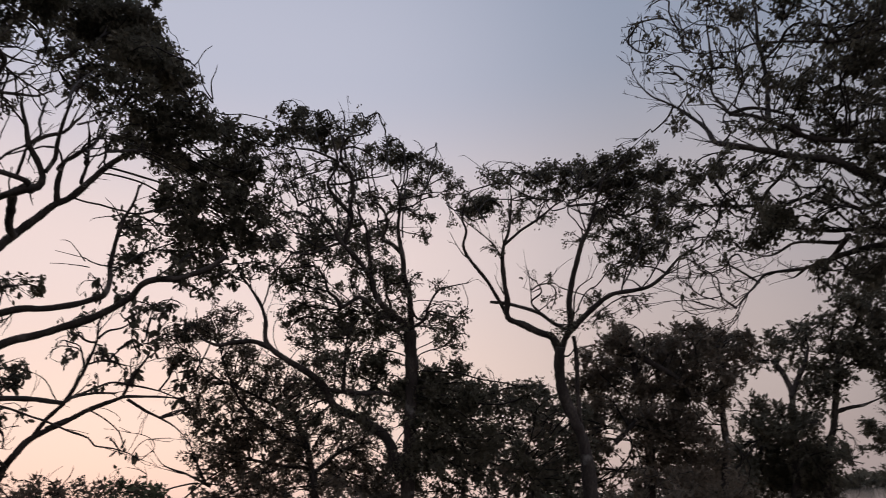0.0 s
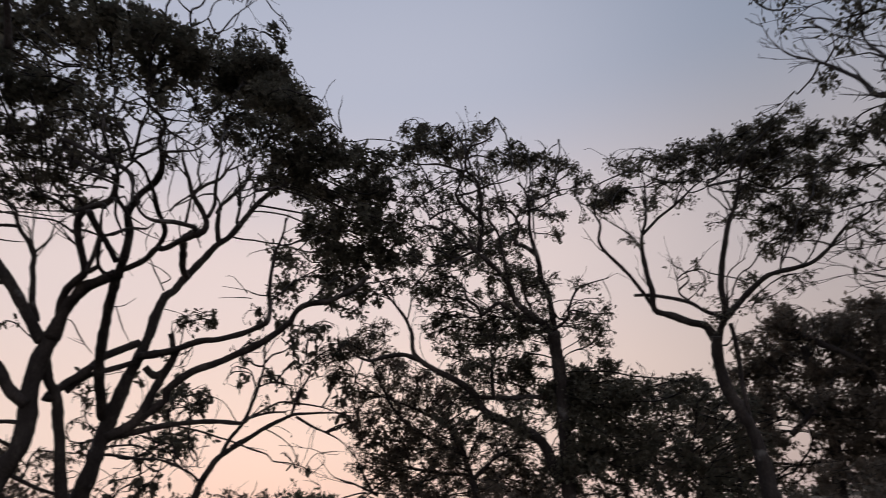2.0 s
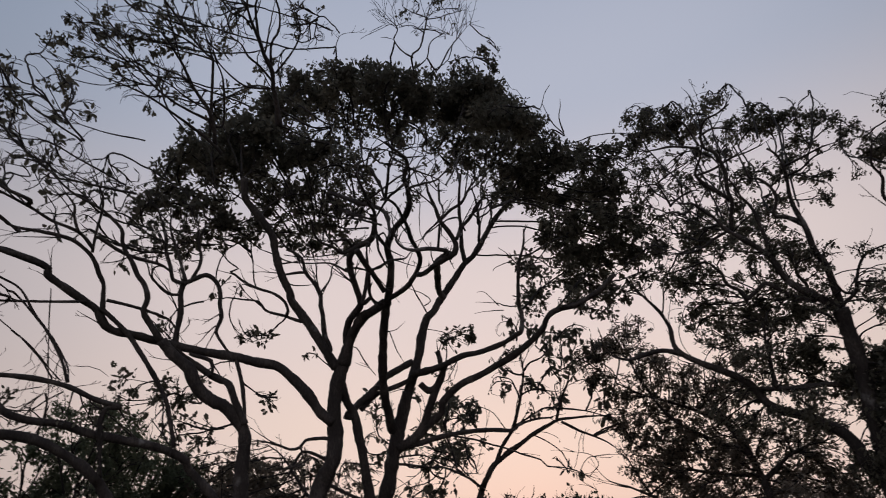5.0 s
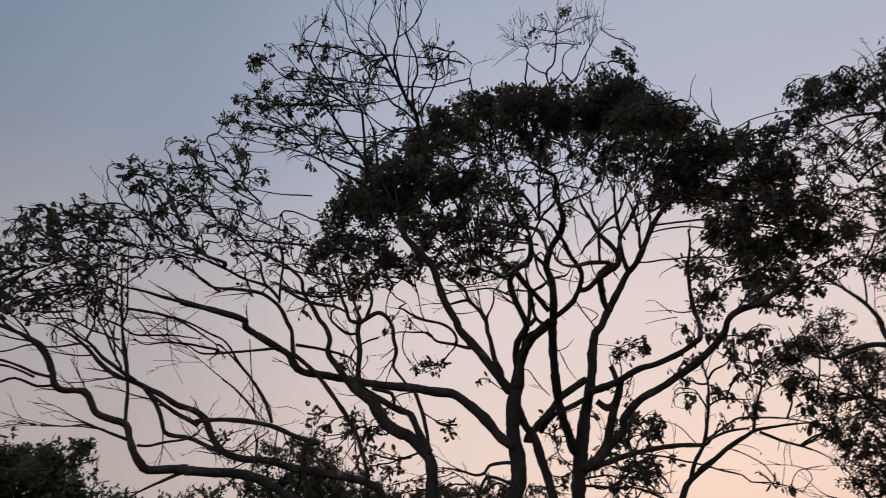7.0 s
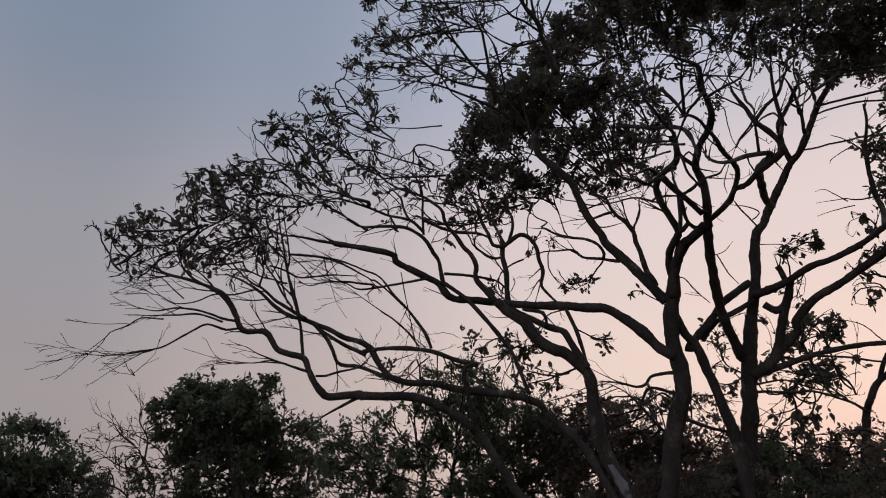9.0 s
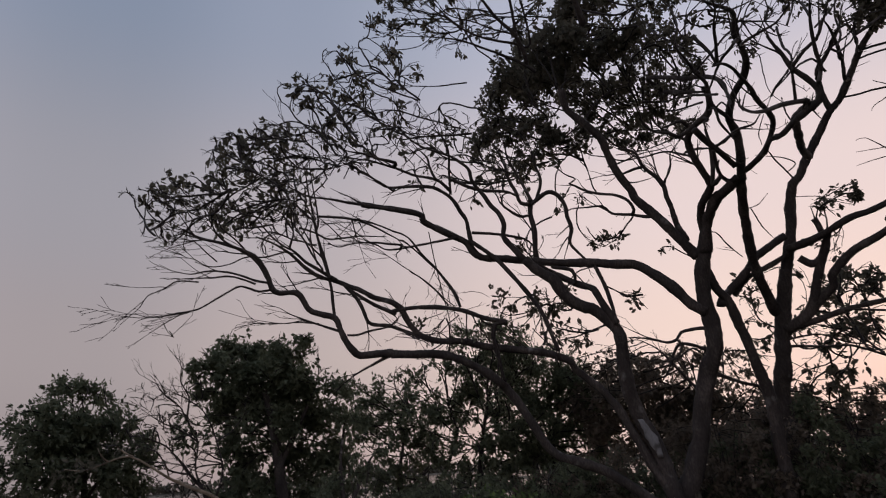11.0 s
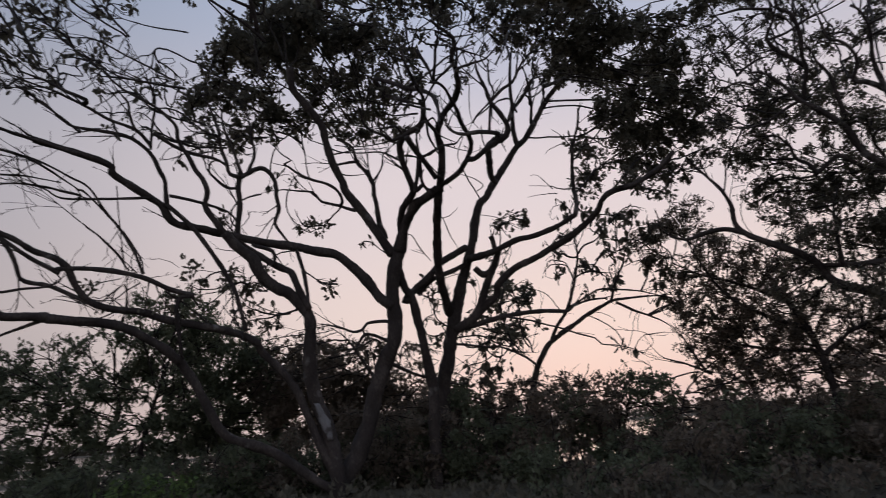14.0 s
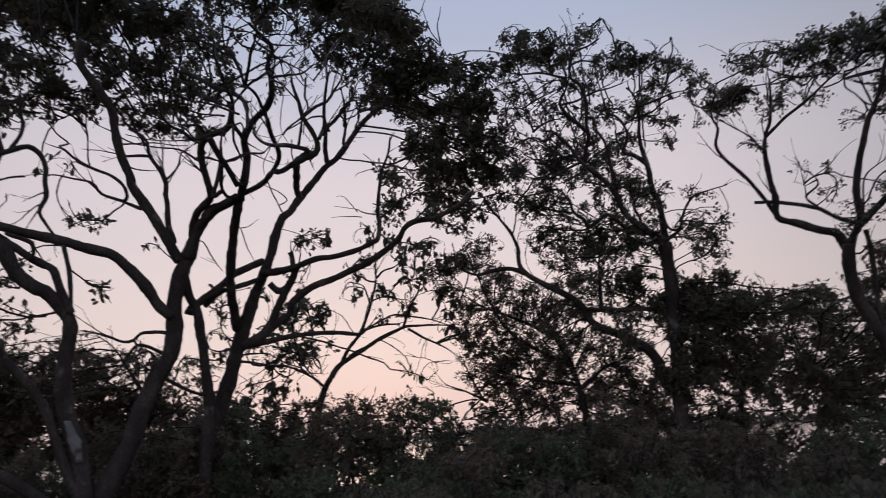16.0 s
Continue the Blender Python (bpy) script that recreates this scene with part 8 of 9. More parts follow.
clump(here, (1.30, 0.25, 9.56), 1.14, 1.28, 0.60, 1.6, 0.12)
clump(here, (0.84, 0.02, 7.31), 1.05, 1.18, 0.60, 1.6, 0.12)
clump(here, (0.00, 0.06, 5.65), 0.76, 0.76, 0.60, 1.6, 0.121)
finish_tree(here, "tree", "near tree with long crossing boughs and sparse leaves", 16, droop=0.7, side=1.2, reach=1.5, dense=1.25, hub=(0.5, 0.0, 4.5), single=200)

# ---- dense tree ----
here = start_tree(7.59, 27.99, -15.2)
limb(here, "trunk", 0.329, 0.148, (0.20, 0.20, -0.16), (0.19, 0.17, 1.16), (0.58, 0.17, 3.33), (0.68, 0.17, 5.18), (0.56, 0.16, 7.13))
limb(here, "trunk", 0.208, 0.098, (2.98, -0.37, -0.13), (2.97, -0.39, 1.02), (3.50, -0.43, 3.26), (3.67, -0.45, 4.79), (3.97, -0.46, 6.14), (3.95, -0.46, 7.34))
limb(here, "limb", 0.178, 0.081, (0.05, -1.36, 7.67), (1.21, -1.34, 6.78), (2.16, -1.37, 5.97), (2.46, -1.38, 5.25))
limb(here, "limb", 0.131, 0.064, (-0.72, -1.36, 3.72), (0.11, -1.34, 4.37), (0.88, -1.33, 4.97))
clump(here, (0.17, -1.00, 7.46), 1.50, 0.95, 0.90, 0.6, 0.22)
clump(here, (-1.05, 1.48, 6.80), 1.63, 1.36, 0.93, 0.6, 0.22)
clump(here, (1.25, 1.07, 6.98), 1.60, 1.34, 0.95, 0.6, 0.22)
clump(here, (2.76, -1.12, 7.23), 1.12, 0.95, 0.93, 0.6, 0.22)
clump(here, (4.13, 0.13, 7.44), 1.18, 1.05, 0.95, 0.6, 0.22)
clump(here, (3.02, -1.25, 5.88), 1.48, 1.11, 0.96, 0.6, 0.22)
clump(here, (1.57, -0.35, 5.02), 2.02, 1.39, 0.90, 0.6, 0.22)
clump(here, (-0.29, -1.07, 4.66), 1.97, 1.48, 0.78, 0.6, 0.22)
clump(here, (-2.47, -0.50, 4.45), 1.76, 1.51, 0.55, 0.6, 0.22)
clump(here, (-2.06, 0.37, 2.85), 1.81, 1.29, 0.55, 0.6, 0.22)
clump(here, (0.28, -0.04, 2.89), 2.28, 1.27, 0.68, 0.6, 0.22)
clump(here, (2.08, -1.23, 3.33), 1.46, 1.46, 0.90, 0.6, 0.22)
clump(here, (2.43, 1.39, 2.11), 1.87, 1.07, 0.97, 0.6, 0.22)
clump(here, (-3.93, 1.04, 4.21), 1.33, 1.60, 0.70, 0.6, 0.22)
clump(here, (-3.80, -1.39, 2.47), 1.47, 1.22, 0.85, 0.6, 0.22)
clump(here, (-4.11, -1.27, 5.93), 1.00, 0.75, 0.45, 0.6, 0.22)
clump(here, (-5.33, 0.79, 5.32), 1.07, 1.07, 0.50, 0.6, 0.22)
clump(here, (-5.88, 1.16, 3.40), 1.62, 1.35, 0.80, 0.6, 0.22)
clump(here, (4.51, -0.74, 6.49), 0.63, 0.76, 0.70, 0.6, 0.22)
clump(here, (4.18, 0.69, 5.35), 0.32, 0.79, 0.30, 0.6, 0.22)
finish_tree(here, "tree", "dense dark tree with leaves almost to the ground", 17, LEAF_DRY, simple=True, step=0.36, twig=0.012)

# ---- airy tree ----
here = start_tree(15.74, 32.38, -25.9)
limb(here, "trunk", 0.233, 0.122, (0.01, 0.23, -0.12), (0.01, 0.23, 0.69), (0.58, 0.22, 3.17), (0.96, 0.21, 5.26), (1.09, 0.21, 6.07), (0.92, 0.20, 6.92), (0.68, 0.20, 7.53))
limb(here, "limb", 0.172, 0.064, (1.04, 0.21, 5.72), (1.51, 0.19, 6.56), (2.03, 0.18, 7.32), (2.35, 0.16, 8.12))
limb(here, "trunk", 0.207, 0.124, (1.23, 0.73, -0.12), (1.22, 0.72, 0.62), (1.93, 0.69, 3.06), (2.42, 0.68, 4.07), (2.80, 0.66, 5.22), (3.30, 0.63, 6.92), (3.70, 0.60, 7.99))
limb(here, "limb", 0.116, 0.043, (2.60, 0.67, 4.81), (3.26, 0.64, 4.98), (3.98, 0.61, 5.06), (4.93, 0.55, 5.36))
limb(here, "limb", 0.114, 0.042, (-0.92, 0.21, 3.23), (-0.54, 0.20, 4.88), (-0.34, 0.21, 5.41))
clump(here, (1.47, 0.63, 8.64), 1.31, 0.65, 0.80, 0.6, 0.28)
clump(here, (2.56, 1.12, 8.86), 1.33, 0.73, 0.85, 0.6, 0.28)
clump(here, (0.43, 0.34, 7.59), 1.03, 0.64, 0.70, 0.6, 0.28)
clump(here, (1.45, 1.16, 7.58), 0.99, 0.59, 0.50, 0.6, 0.28)
clump(here, (2.13, 0.48, 6.23), 1.10, 1.10, 0.92, 0.6, 0.28)
clump(here, (3.53, 0.81, 7.76), 1.15, 0.82, 0.75, 0.6, 0.28)
clump(here, (3.98, -0.11, 6.98), 1.28, 1.02, 0.90, 0.6, 0.28)
clump(here, (4.70, -0.21, 7.94), 1.28, 0.96, 0.85, 0.6, 0.28)
clump(here, (-1.24, -0.07, 5.08), 0.76, 0.38, 0.85, 0.6, 0.28)
clump(here, (-0.48, 0.65, 5.34), 0.71, 0.52, 0.90, 0.6, 0.28)
clump(here, (0.72, -0.49, 4.55), 1.71, 0.94, 0.93, 0.6, 0.28)
clump(here, (-0.78, 0.75, 3.58), 1.61, 1.13, 0.85, 0.6, 0.28)
clump(here, (0.86, 0.44, 3.15), 2.23, 1.28, 0.96, 0.6, 0.28)
clump(here, (-0.42, 1.15, 1.98), 2.28, 1.30, 0.97, 0.6, 0.28)
clump(here, (1.37, 0.65, 1.84), 1.15, 0.96, 0.90, 0.6, 0.28)
clump(here, (2.21, -0.74, 2.62), 0.62, 0.49, 0.60, 0.6, 0.28)
clump(here, (-2.36, -0.03, 2.10), 1.58, 1.58, 0.96, 0.6, 0.28)
clump(here, (-1.84, 0.30, 3.39), 0.96, 0.96, 0.70, 0.6, 0.28)
clump(here, (5.33, -0.45, 9.44), 1.45, 1.29, 0.85, 0.6, 0.28)
clump(here, (4.27, -0.58, 9.06), 0.96, 0.80, 0.50, 0.6, 0.28)
clump(here, (6.45, 0.85, 11.35), 1.35, 1.35, 0.70, 0.6, 0.28)
clump(here, (5.72, 0.67, 7.97), 1.32, 1.98, 0.80, 0.6, 0.28)
finish_tree(here, "tree", "airy tree of separate leaf tufts above a dark bush", 18, simple=True, step=0.40, twig=0.014, droop=0.6)

# ---- layered tree ----
here = start_tree(25.17, 40.87, -31.6)
limb(here, "trunk", 0.234, 0.081, (0.08, 0.26, -0.12), (0.80, 0.25, 1.37), (1.46, 0.23, 3.87), (2.19, 0.20, 6.45))
clump(here, (2.26, 0.19, 8.17), 0.43, 0.51, 0.90, 0.4, 0.28)
clump(here, (1.92, 0.21, 7.17), 0.77, 0.43, 0.90, 0.4, 0.28)
clump(here, (1.58, 0.21, 6.19), 0.93, 0.42, 0.90, 0.4, 0.28)
clump(here, (1.26, 0.23, 5.05), 1.19, 0.42, 0.92, 0.4, 0.28)
clump(here, (0.88, 0.24, 4.09), 1.35, 0.51, 0.95, 0.4, 0.28)
clump(here, (1.05, 0.24, 3.26), 1.27, 0.42, 0.92, 0.4, 0.28)
clump(here, (1.34, 0.24, 2.27), 1.94, 0.76, 0.95, 0.4, 0.28)
finish_tree(here, "tree", "small dark tree with layered branches by the water", 19, simple=True, step=0.5, twig=0.014, droop=0.3)

# ---- round tree ----
here = start_tree(-41.77, 4.37, 84.0)
limb(here, "trunk", 0.409, 0.213, (0.33, 0.13, -0.22), (0.00, 0.14, 1.45), (-0.42, 0.14, 4.23), (-1.06, 0.11, 7.12))
limb(here, "limb", 0.200, 0.074, (-0.14, 0.15, 2.59), (1.13, 0.12, 5.15), (1.91, 0.08, 7.11))
limb(here, "trunk", 0.167, 0.071, (3.71, -0.95, -0.25), (3.52, -0.44, 2.42), (3.89, 0.03, 5.07))
limb(here, "limb", 0.163, 0.049, (4.22, -1.00, 0.44), (5.06, -0.52, 2.18), (6.22, -0.10, 3.63))
clump(here, (-2.92, 0.92, 9.83), 1.54, 0.62, 0.95, 0.7, 0.36)
clump(here, (-4.29, -0.23, 9.30), 0.85, 0.46, 0.62, 0.7, 0.36)
clump(here, (-1.03, 1.17, 9.38), 1.54, 0.77, 0.95, 0.7, 0.36)
clump(here, (0.50, -1.24, 9.63), 1.23, 0.62, 0.95, 0.7, 0.36)
clump(here, (1.84, 0.20, 9.13), 0.92, 0.35, 0.62, 0.7, 0.36)
clump(here, (-3.75, -0.39, 8.47), 1.46, 0.77, 0.95, 0.7, 0.36)
clump(here, (-2.01, 0.85, 8.39), 1.77, 0.92, 0.95, 0.7, 0.36)
clump(here, (0.04, -0.72, 8.10), 1.77, 0.85, 0.95, 0.7, 0.36)
clump(here, (-4.28, 1.04, 7.30), 1.00, 0.69, 0.80, 0.7, 0.36)
clump(here, (-2.75, 0.35, 6.92), 1.77, 1.00, 0.95, 0.7, 0.36)
clump(here, (-0.59, 1.38, 6.77), 1.92, 1.15, 0.95, 0.7, 0.36)
clump(here, (1.38, 0.19, 7.14), 1.54, 0.92, 0.95, 0.7, 0.36)
clump(here, (2.91, -0.05, 7.39), 1.08, 0.69, 0.80, 0.7, 0.36)
clump(here, (4.06, 0.84, 7.04), 0.85, 0.62, 0.62, 0.7, 0.36)
clump(here, (-3.24, 1.63, 5.42), 1.23, 0.85, 0.80, 0.7, 0.36)
clump(here, (-1.19, 0.16, 4.93), 2.08, 1.23, 0.80, 0.7, 0.36)
clump(here, (0.84, 1.70, 5.18), 1.92, 1.23, 0.80, 0.7, 0.36)
clump(here, (2.78, 1.48, 5.51), 1.62, 1.23, 0.80, 0.7, 0.36)
clump(here, (4.03, -0.56, 5.20), 1.08, 1.00, 0.80, 0.7, 0.36)
clump(here, (-2.38, 0.83, 3.46), 1.46, 1.08, 0.80, 0.7, 0.36)
clump(here, (-0.47, 1.15, 3.03), 2.08, 1.23, 0.80, 0.7, 0.36)
clump(here, (1.59, 1.74, 3.10), 1.92, 1.23, 0.80, 0.7, 0.36)
clump(here, (3.46, 0.89, 3.24), 1.46, 1.23, 0.80, 0.7, 0.36)
clump(here, (-5.22, -0.77, 5.23), 0.92, 0.42, 0.62, 0.7, 0.36)
clump(here, (-5.72, 0.19, 4.26), 0.77, 0.35, 0.62, 0.7, 0.36)
clump(here, (-4.52, 0.30, 4.53), 0.62, 0.31, 0.62, 0.7, 0.36)
clump(here, (-1.71, 0.62, 1.54), 2.08, 1.08, 0.80, 0.7, 0.36)
clump(here, (0.60, 1.83, 1.25), 2.08, 1.08, 0.80, 0.7, 0.36)
clump(here, (2.90, 0.14, 1.22), 1.77, 1.08, 0.80, 0.7, 0.36)
clump(here, (-2.91, -0.16, 1.32), 1.00, 0.77, 0.80, 0.7, 0.36)
finish_tree(here, "tree", "round dense dark tree on the shore", 20, LEAF_DEEP, simple=True, step=0.5, twig=0.016, dense=1.8)

# ---- low dark tree ----
here = start_tree(-45.59, -6.11, 97.6)
limb(here, "trunk", 0.261, 0.116, (-0.29, 0.19, -0.12), (-0.56, 0.19, 1.38), (-0.81, 0.20, 3.20), (-1.27, 0.19, 4.81))
limb(here, "limb", 0.146, 0.054, (-0.59, 0.19, 1.31), (0.17, 0.19, 2.87), (0.67, 0.19, 4.10))
clump(here, (-2.23, 1.30, 7.96), 1.51, 0.92, 0.85, 0.6, 0.36)
clump(here, (-0.87, -0.01, 7.64), 1.38, 0.89, 0.80, 0.6, 0.36)
clump(here, (-2.09, -0.69, 6.06), 2.00, 1.36, 0.90, 0.6, 0.36)
clump(here, (-0.28, 0.44, 6.16), 2.05, 1.31, 0.90, 0.6, 0.36)
clump(here, (-1.13, -0.02, 4.79), 2.83, 1.45, 0.93, 0.6, 0.36)
clump(here, (1.05, -0.47, 4.55), 1.44, 1.12, 0.85, 0.6, 0.36)
clump(here, (-1.50, -0.28, 3.22), 2.41, 1.36, 0.93, 0.6, 0.36)
clump(here, (0.48, -0.14, 2.98), 2.01, 1.37, 0.92, 0.6, 0.36)
clump(here, (2.17, -0.29, 2.73), 1.12, 1.28, 0.85, 0.6, 0.36)
clump(here, (1.84, 0.78, 4.77), 1.23, 1.15, 0.80, 0.6, 0.36)
clump(here, (-0.34, 0.03, 2.04), 2.42, 0.65, 0.80, 0.6, 0.36)
clump(here, (-3.17, -1.23, 4.18), 2.36, 2.76, 0.95, 0.6, 0.36)
finish_tree(here, "tree", "low broad dark tree on the shore", 21, LEAF_DEEP, simple=True, step=0.5, twig=0.016)

# ---- bare tree ----
here = start_tree(-37.99, 0.91, 89.2)
limb(here, "trunk", 0.105, 0.045, (-0.16, 0.17, -0.17), (-0.37, 0.16, 0.13), (-0.90, 0.16, 1.41), (-1.69, 0.15, 2.42), (-2.40, 0.13, 3.33), (-3.09, 0.11, 4.00), (-4.16, 0.05, 4.46))
limb(here, "limb", 0.060, 0.018, (-0.88, 0.16, 1.36), (-1.42, 0.15, 2.65), (-1.39, 0.15, 4.08), (-2.01, 0.13, 5.26), (-2.62, 0.11, 6.16), (-3.96, 0.05, 6.46))
limb(here, "limb", 0.060, 0.018, (-1.64, 0.15, 2.39), (-2.74, 0.12, 2.73), (-3.32, 0.10, 3.59), (-4.37, 0.05, 4.06))
limb(here, "limb", 0.060, 0.018, (-1.34, 0.15, 4.04), (-2.23, 0.12, 4.68), (-3.19, 0.09, 5.13), (-4.29, 0.03, 5.89))
limb(here, "limb", 0.061, 0.018, (-2.01, 0.13, 5.20), (-1.97, 0.12, 6.44), (-2.44, 0.12, 7.35), (-2.37, 0.10, 8.26), (-2.82, 0.10, 8.73))
limb(here, "limb", 0.060, 0.018, (-0.55, 0.16, 0.63), (-0.06, 0.17, 2.31), (-0.42, 0.17, 4.04), (-1.07, 0.14, 5.51), (-1.95, 0.12, 6.29), (-3.35, 0.09, 7.05), (-4.60, 0.02, 7.79))
limb(here, "limb", 0.060, 0.018, (-0.47, 0.17, 4.01), (0.38, 0.15, 4.58), (1.05, 0.13, 5.46))
limb(here, "limb", 0.060, 0.018, (-0.33, 0.16, 0.38), (-1.19, 0.16, 0.61), (-2.01, 0.14, 1.08), (-2.64, 0.12, 0.86))
limb(here, "limb", 0.061, 0.018, (-2.57, 0.12, 6.12), (-3.32, 0.09, 6.75), (-3.79, 0.06, 7.49))
clump(here, (-3.57, 0.08, 6.46), 1.69, 1.01, 0.02, 1.6, 0.2)
clump(here, (-2.26, 0.12, 6.75), 1.35, 1.01, 0.02, 1.6, 0.2)
clump(here, (-3.68, 0.07, 4.72), 1.35, 1.01, 0.02, 1.6, 0.2)
clump(here, (-2.23, 0.12, 4.68), 1.34, 1.01, 0.04, 1.6, 0.2)
clump(here, (-1.44, 0.15, 2.94), 1.34, 1.00, 0.04, 1.6, 0.2)
clump(here, (-3.03, 0.11, 3.30), 1.21, 0.87, 0.02, 1.6, 0.2)
clump(here, (-2.30, 0.12, 5.56), 1.01, 0.47, 0.10, 1.6, 0.2)
clump(here, (-1.65, 0.15, 1.60), 1.34, 1.00, 0.05, 1.6, 0.2)
finish_tree(here, "tree", "nearly leafless tree of fine grey twigs", 22, simple=True, step=0.36, twig=0.016, side=1.1, reach=1.8)

# ---- thicket ----
here = start_tree(-24.03, 9.93, 67.5)
limb(here, "trunk", 0.127, 0.066, (0.01, 0.07, -0.27), (-0.07, 0.07, 0.95), (0.18, 0.07, 2.64), (0.52, 0.05, 3.93))
limb(here, "trunk", 0.106, 0.045, (-3.06, -0.01, -0.25), (-3.22, 0.15, 1.16), (-2.95, 0.34, 2.82), (-2.68, 0.48, 4.10))
limb(here, "trunk", 0.106, 0.045, (2.81, -0.01, -0.29), (2.92, 0.15, 1.19), (2.78, 0.31, 2.73), (2.37, 0.46, 4.11))
limb(here, "limb", 0.103, 0.031, (-1.47, 0.05, 1.39), (-0.80, 0.32, 2.92), (-1.04, 0.54, 4.05))
clump(here, (1.15, -1.44, 5.93), 0.99, 0.40, 0.69, 1.0, 0.22)
clump(here, (-0.14, 1.62, 5.90), 0.98, 0.44, 0.52, 1.0, 0.22)
clump(here, (2.73, 1.14, 5.85), 0.97, 0.49, 0.60, 1.0, 0.22)
clump(here, (3.86, -0.83, 4.83), 0.90, 0.68, 0.65, 1.0, 0.22)
clump(here, (-2.68, 1.39, 5.35), 1.10, 0.68, 0.52, 1.0, 0.22)
clump(here, (-1.03, 0.08, 5.46), 1.16, 0.58, 0.52, 1.0, 0.22)
clump(here, (0.53, 0.07, 5.06), 1.27, 0.69, 0.65, 1.0, 0.22)
clump(here, (2.23, 1.17, 5.39), 1.21, 0.73, 0.60, 1.0, 0.22)
clump(here, (-3.79, 1.65, 4.04), 1.23, 0.86, 0.60, 1.0, 0.22)
clump(here, (-2.01, -1.18, 3.93), 1.21, 0.77, 0.65, 1.0, 0.22)
clump(here, (-0.37, 0.52, 3.78), 1.40, 0.94, 0.69, 1.0, 0.22)
clump(here, (1.48, 1.03, 3.97), 1.43, 0.84, 0.73, 1.0, 0.22)
clump(here, (2.93, -0.76, 3.97), 1.12, 0.90, 0.73, 1.0, 0.22)
clump(here, (4.14, -0.33, 4.18), 1.15, 0.92, 0.69, 1.0, 0.22)
clump(here, (-2.79, 0.90, 2.62), 1.42, 0.95, 0.65, 1.0, 0.22)
clump(here, (-4.39, 1.31, 3.60), 0.97, 0.97, 0.52, 1.0, 0.22)
clump(here, (-0.76, -1.28, 2.23), 1.41, 0.87, 0.69, 1.0, 0.22)
clump(here, (1.13, -0.64, 2.35), 1.45, 0.89, 0.76, 1.0, 0.22)
clump(here, (3.63, 1.56, 2.52), 1.59, 0.98, 0.77, 1.0, 0.22)
clump(here, (4.89, 0.29, 2.85), 1.18, 1.18, 0.69, 1.0, 0.22)
clump(here, (-3.52, 0.00, 1.19), 1.38, 0.92, 0.62, 1.0, 0.22)
clump(here, (-1.87, -0.09, 1.08), 1.48, 0.91, 0.59, 1.0, 0.22)
clump(here, (0.22, -1.40, 0.96), 1.51, 0.86, 0.62, 1.0, 0.22)
clump(here, (2.48, 0.48, 0.78), 1.64, 0.93, 0.66, 1.0, 0.22)
clump(here, (4.13, -0.71, 0.90), 1.35, 1.13, 0.68, 1.0, 0.22)
clump(here, (0.73, -0.40, 6.50), 1.84, 0.83, 0.75, 0.9, 0.18)
clump(here, (0.92, 1.48, 5.20), 1.95, 1.07, 0.80, 0.9, 0.18)
clump(here, (2.30, -0.90, 5.25), 1.34, 1.03, 0.75, 0.9, 0.18)
clump(here, (1.57, -0.99, 3.37), 1.99, 1.24, 0.75, 0.9, 0.18)
clump(here, (1.18, 1.30, 1.65), 1.92, 1.10, 0.63, 0.9, 0.18)
clump(here, (3.37, -0.00, 3.73), 1.39, 1.30, 0.75, 0.9, 0.18)
clump(here, (4.06, 1.08, 5.09), 0.97, 0.73, 0.50, 0.9, 0.18)
clump(here, (3.11, 0.04, 2.01), 1.38, 0.92, 0.70, 0.9, 0.18)
clump(here, (-3.77, 1.09, 4.11), 1.21, 0.96, 0.70, 0.9, 0.18)
clump(here, (-2.34, 0.62, 3.31), 1.17, 0.94, 0.70, 0.9, 0.18)
clump(here, (-3.72, -1.01, 2.68), 1.11, 0.67, 0.50, 0.9, 0.18)
clump(here, (-1.17, 0.87, 3.93), 0.95, 0.71, 0.50, 0.9, 0.18)
clump(here, (-3.86, -1.37, 4.75), 0.88, 0.53, 0.50, 0.9, 0.18)
finish_tree(here, "thicket", "tangled thicket of thin stems and small grey-green leaves", 23, LEAF_DEEP, category="bushes", simple=True, step=0.32, twig=0.010, group="undergrowth thickets")

# ---- thicket ----
here = start_tree(-16.05, 19.17, 39.9)
limb(here, "trunk", 0.123, 0.063, (-3.95, -0.14, -0.31), (-3.74, -0.13, 0.86), (-3.80, -0.14, 2.33), (-4.11, -0.19, 3.63))
limb(here, "trunk", 0.122, 0.063, (0.39, 0.00, -0.32), (0.63, 0.00, 0.06), (0.64, -0.01, 1.43), (0.42, -0.03, 2.64))
limb(here, "limb", 0.073, 0.027, (-3.16, -2.13, 3.16), (-3.76, -2.17, 3.86), (-4.49, -2.22, 4.96), (-5.08, -2.28, 5.44))
limb(here, "limb", 0.071, 0.026, (-2.86, -3.11, 4.67), (-3.69, -3.16, 4.96), (-4.15, -3.19, 4.20), (-4.59, -3.23, 3.66))
limb(here, "limb", 0.070, 0.026, (-2.87, -3.11, 3.93), (-1.90, -3.07, 3.44), (-0.46, -3.04, 3.04), (-0.06, -3.04, 3.28))
clump(here, (-6.13, 0.93, 4.58), 1.18, 0.71, 0.48, 1.0, 0.22)
clump(here, (-4.57, -1.21, 3.81), 1.07, 0.75, 0.57, 1.0, 0.22)
clump(here, (-5.71, -1.29, 3.05), 1.08, 0.86, 0.66, 1.0, 0.22)
clump(here, (-3.92, -0.51, 2.74), 1.31, 0.87, 0.70, 1.0, 0.22)
clump(here, (-2.70, 1.90, 2.51), 1.43, 0.95, 0.70, 1.0, 0.22)
clump(here, (-5.08, -0.58, 1.78), 1.32, 0.88, 0.68, 1.0, 0.22)
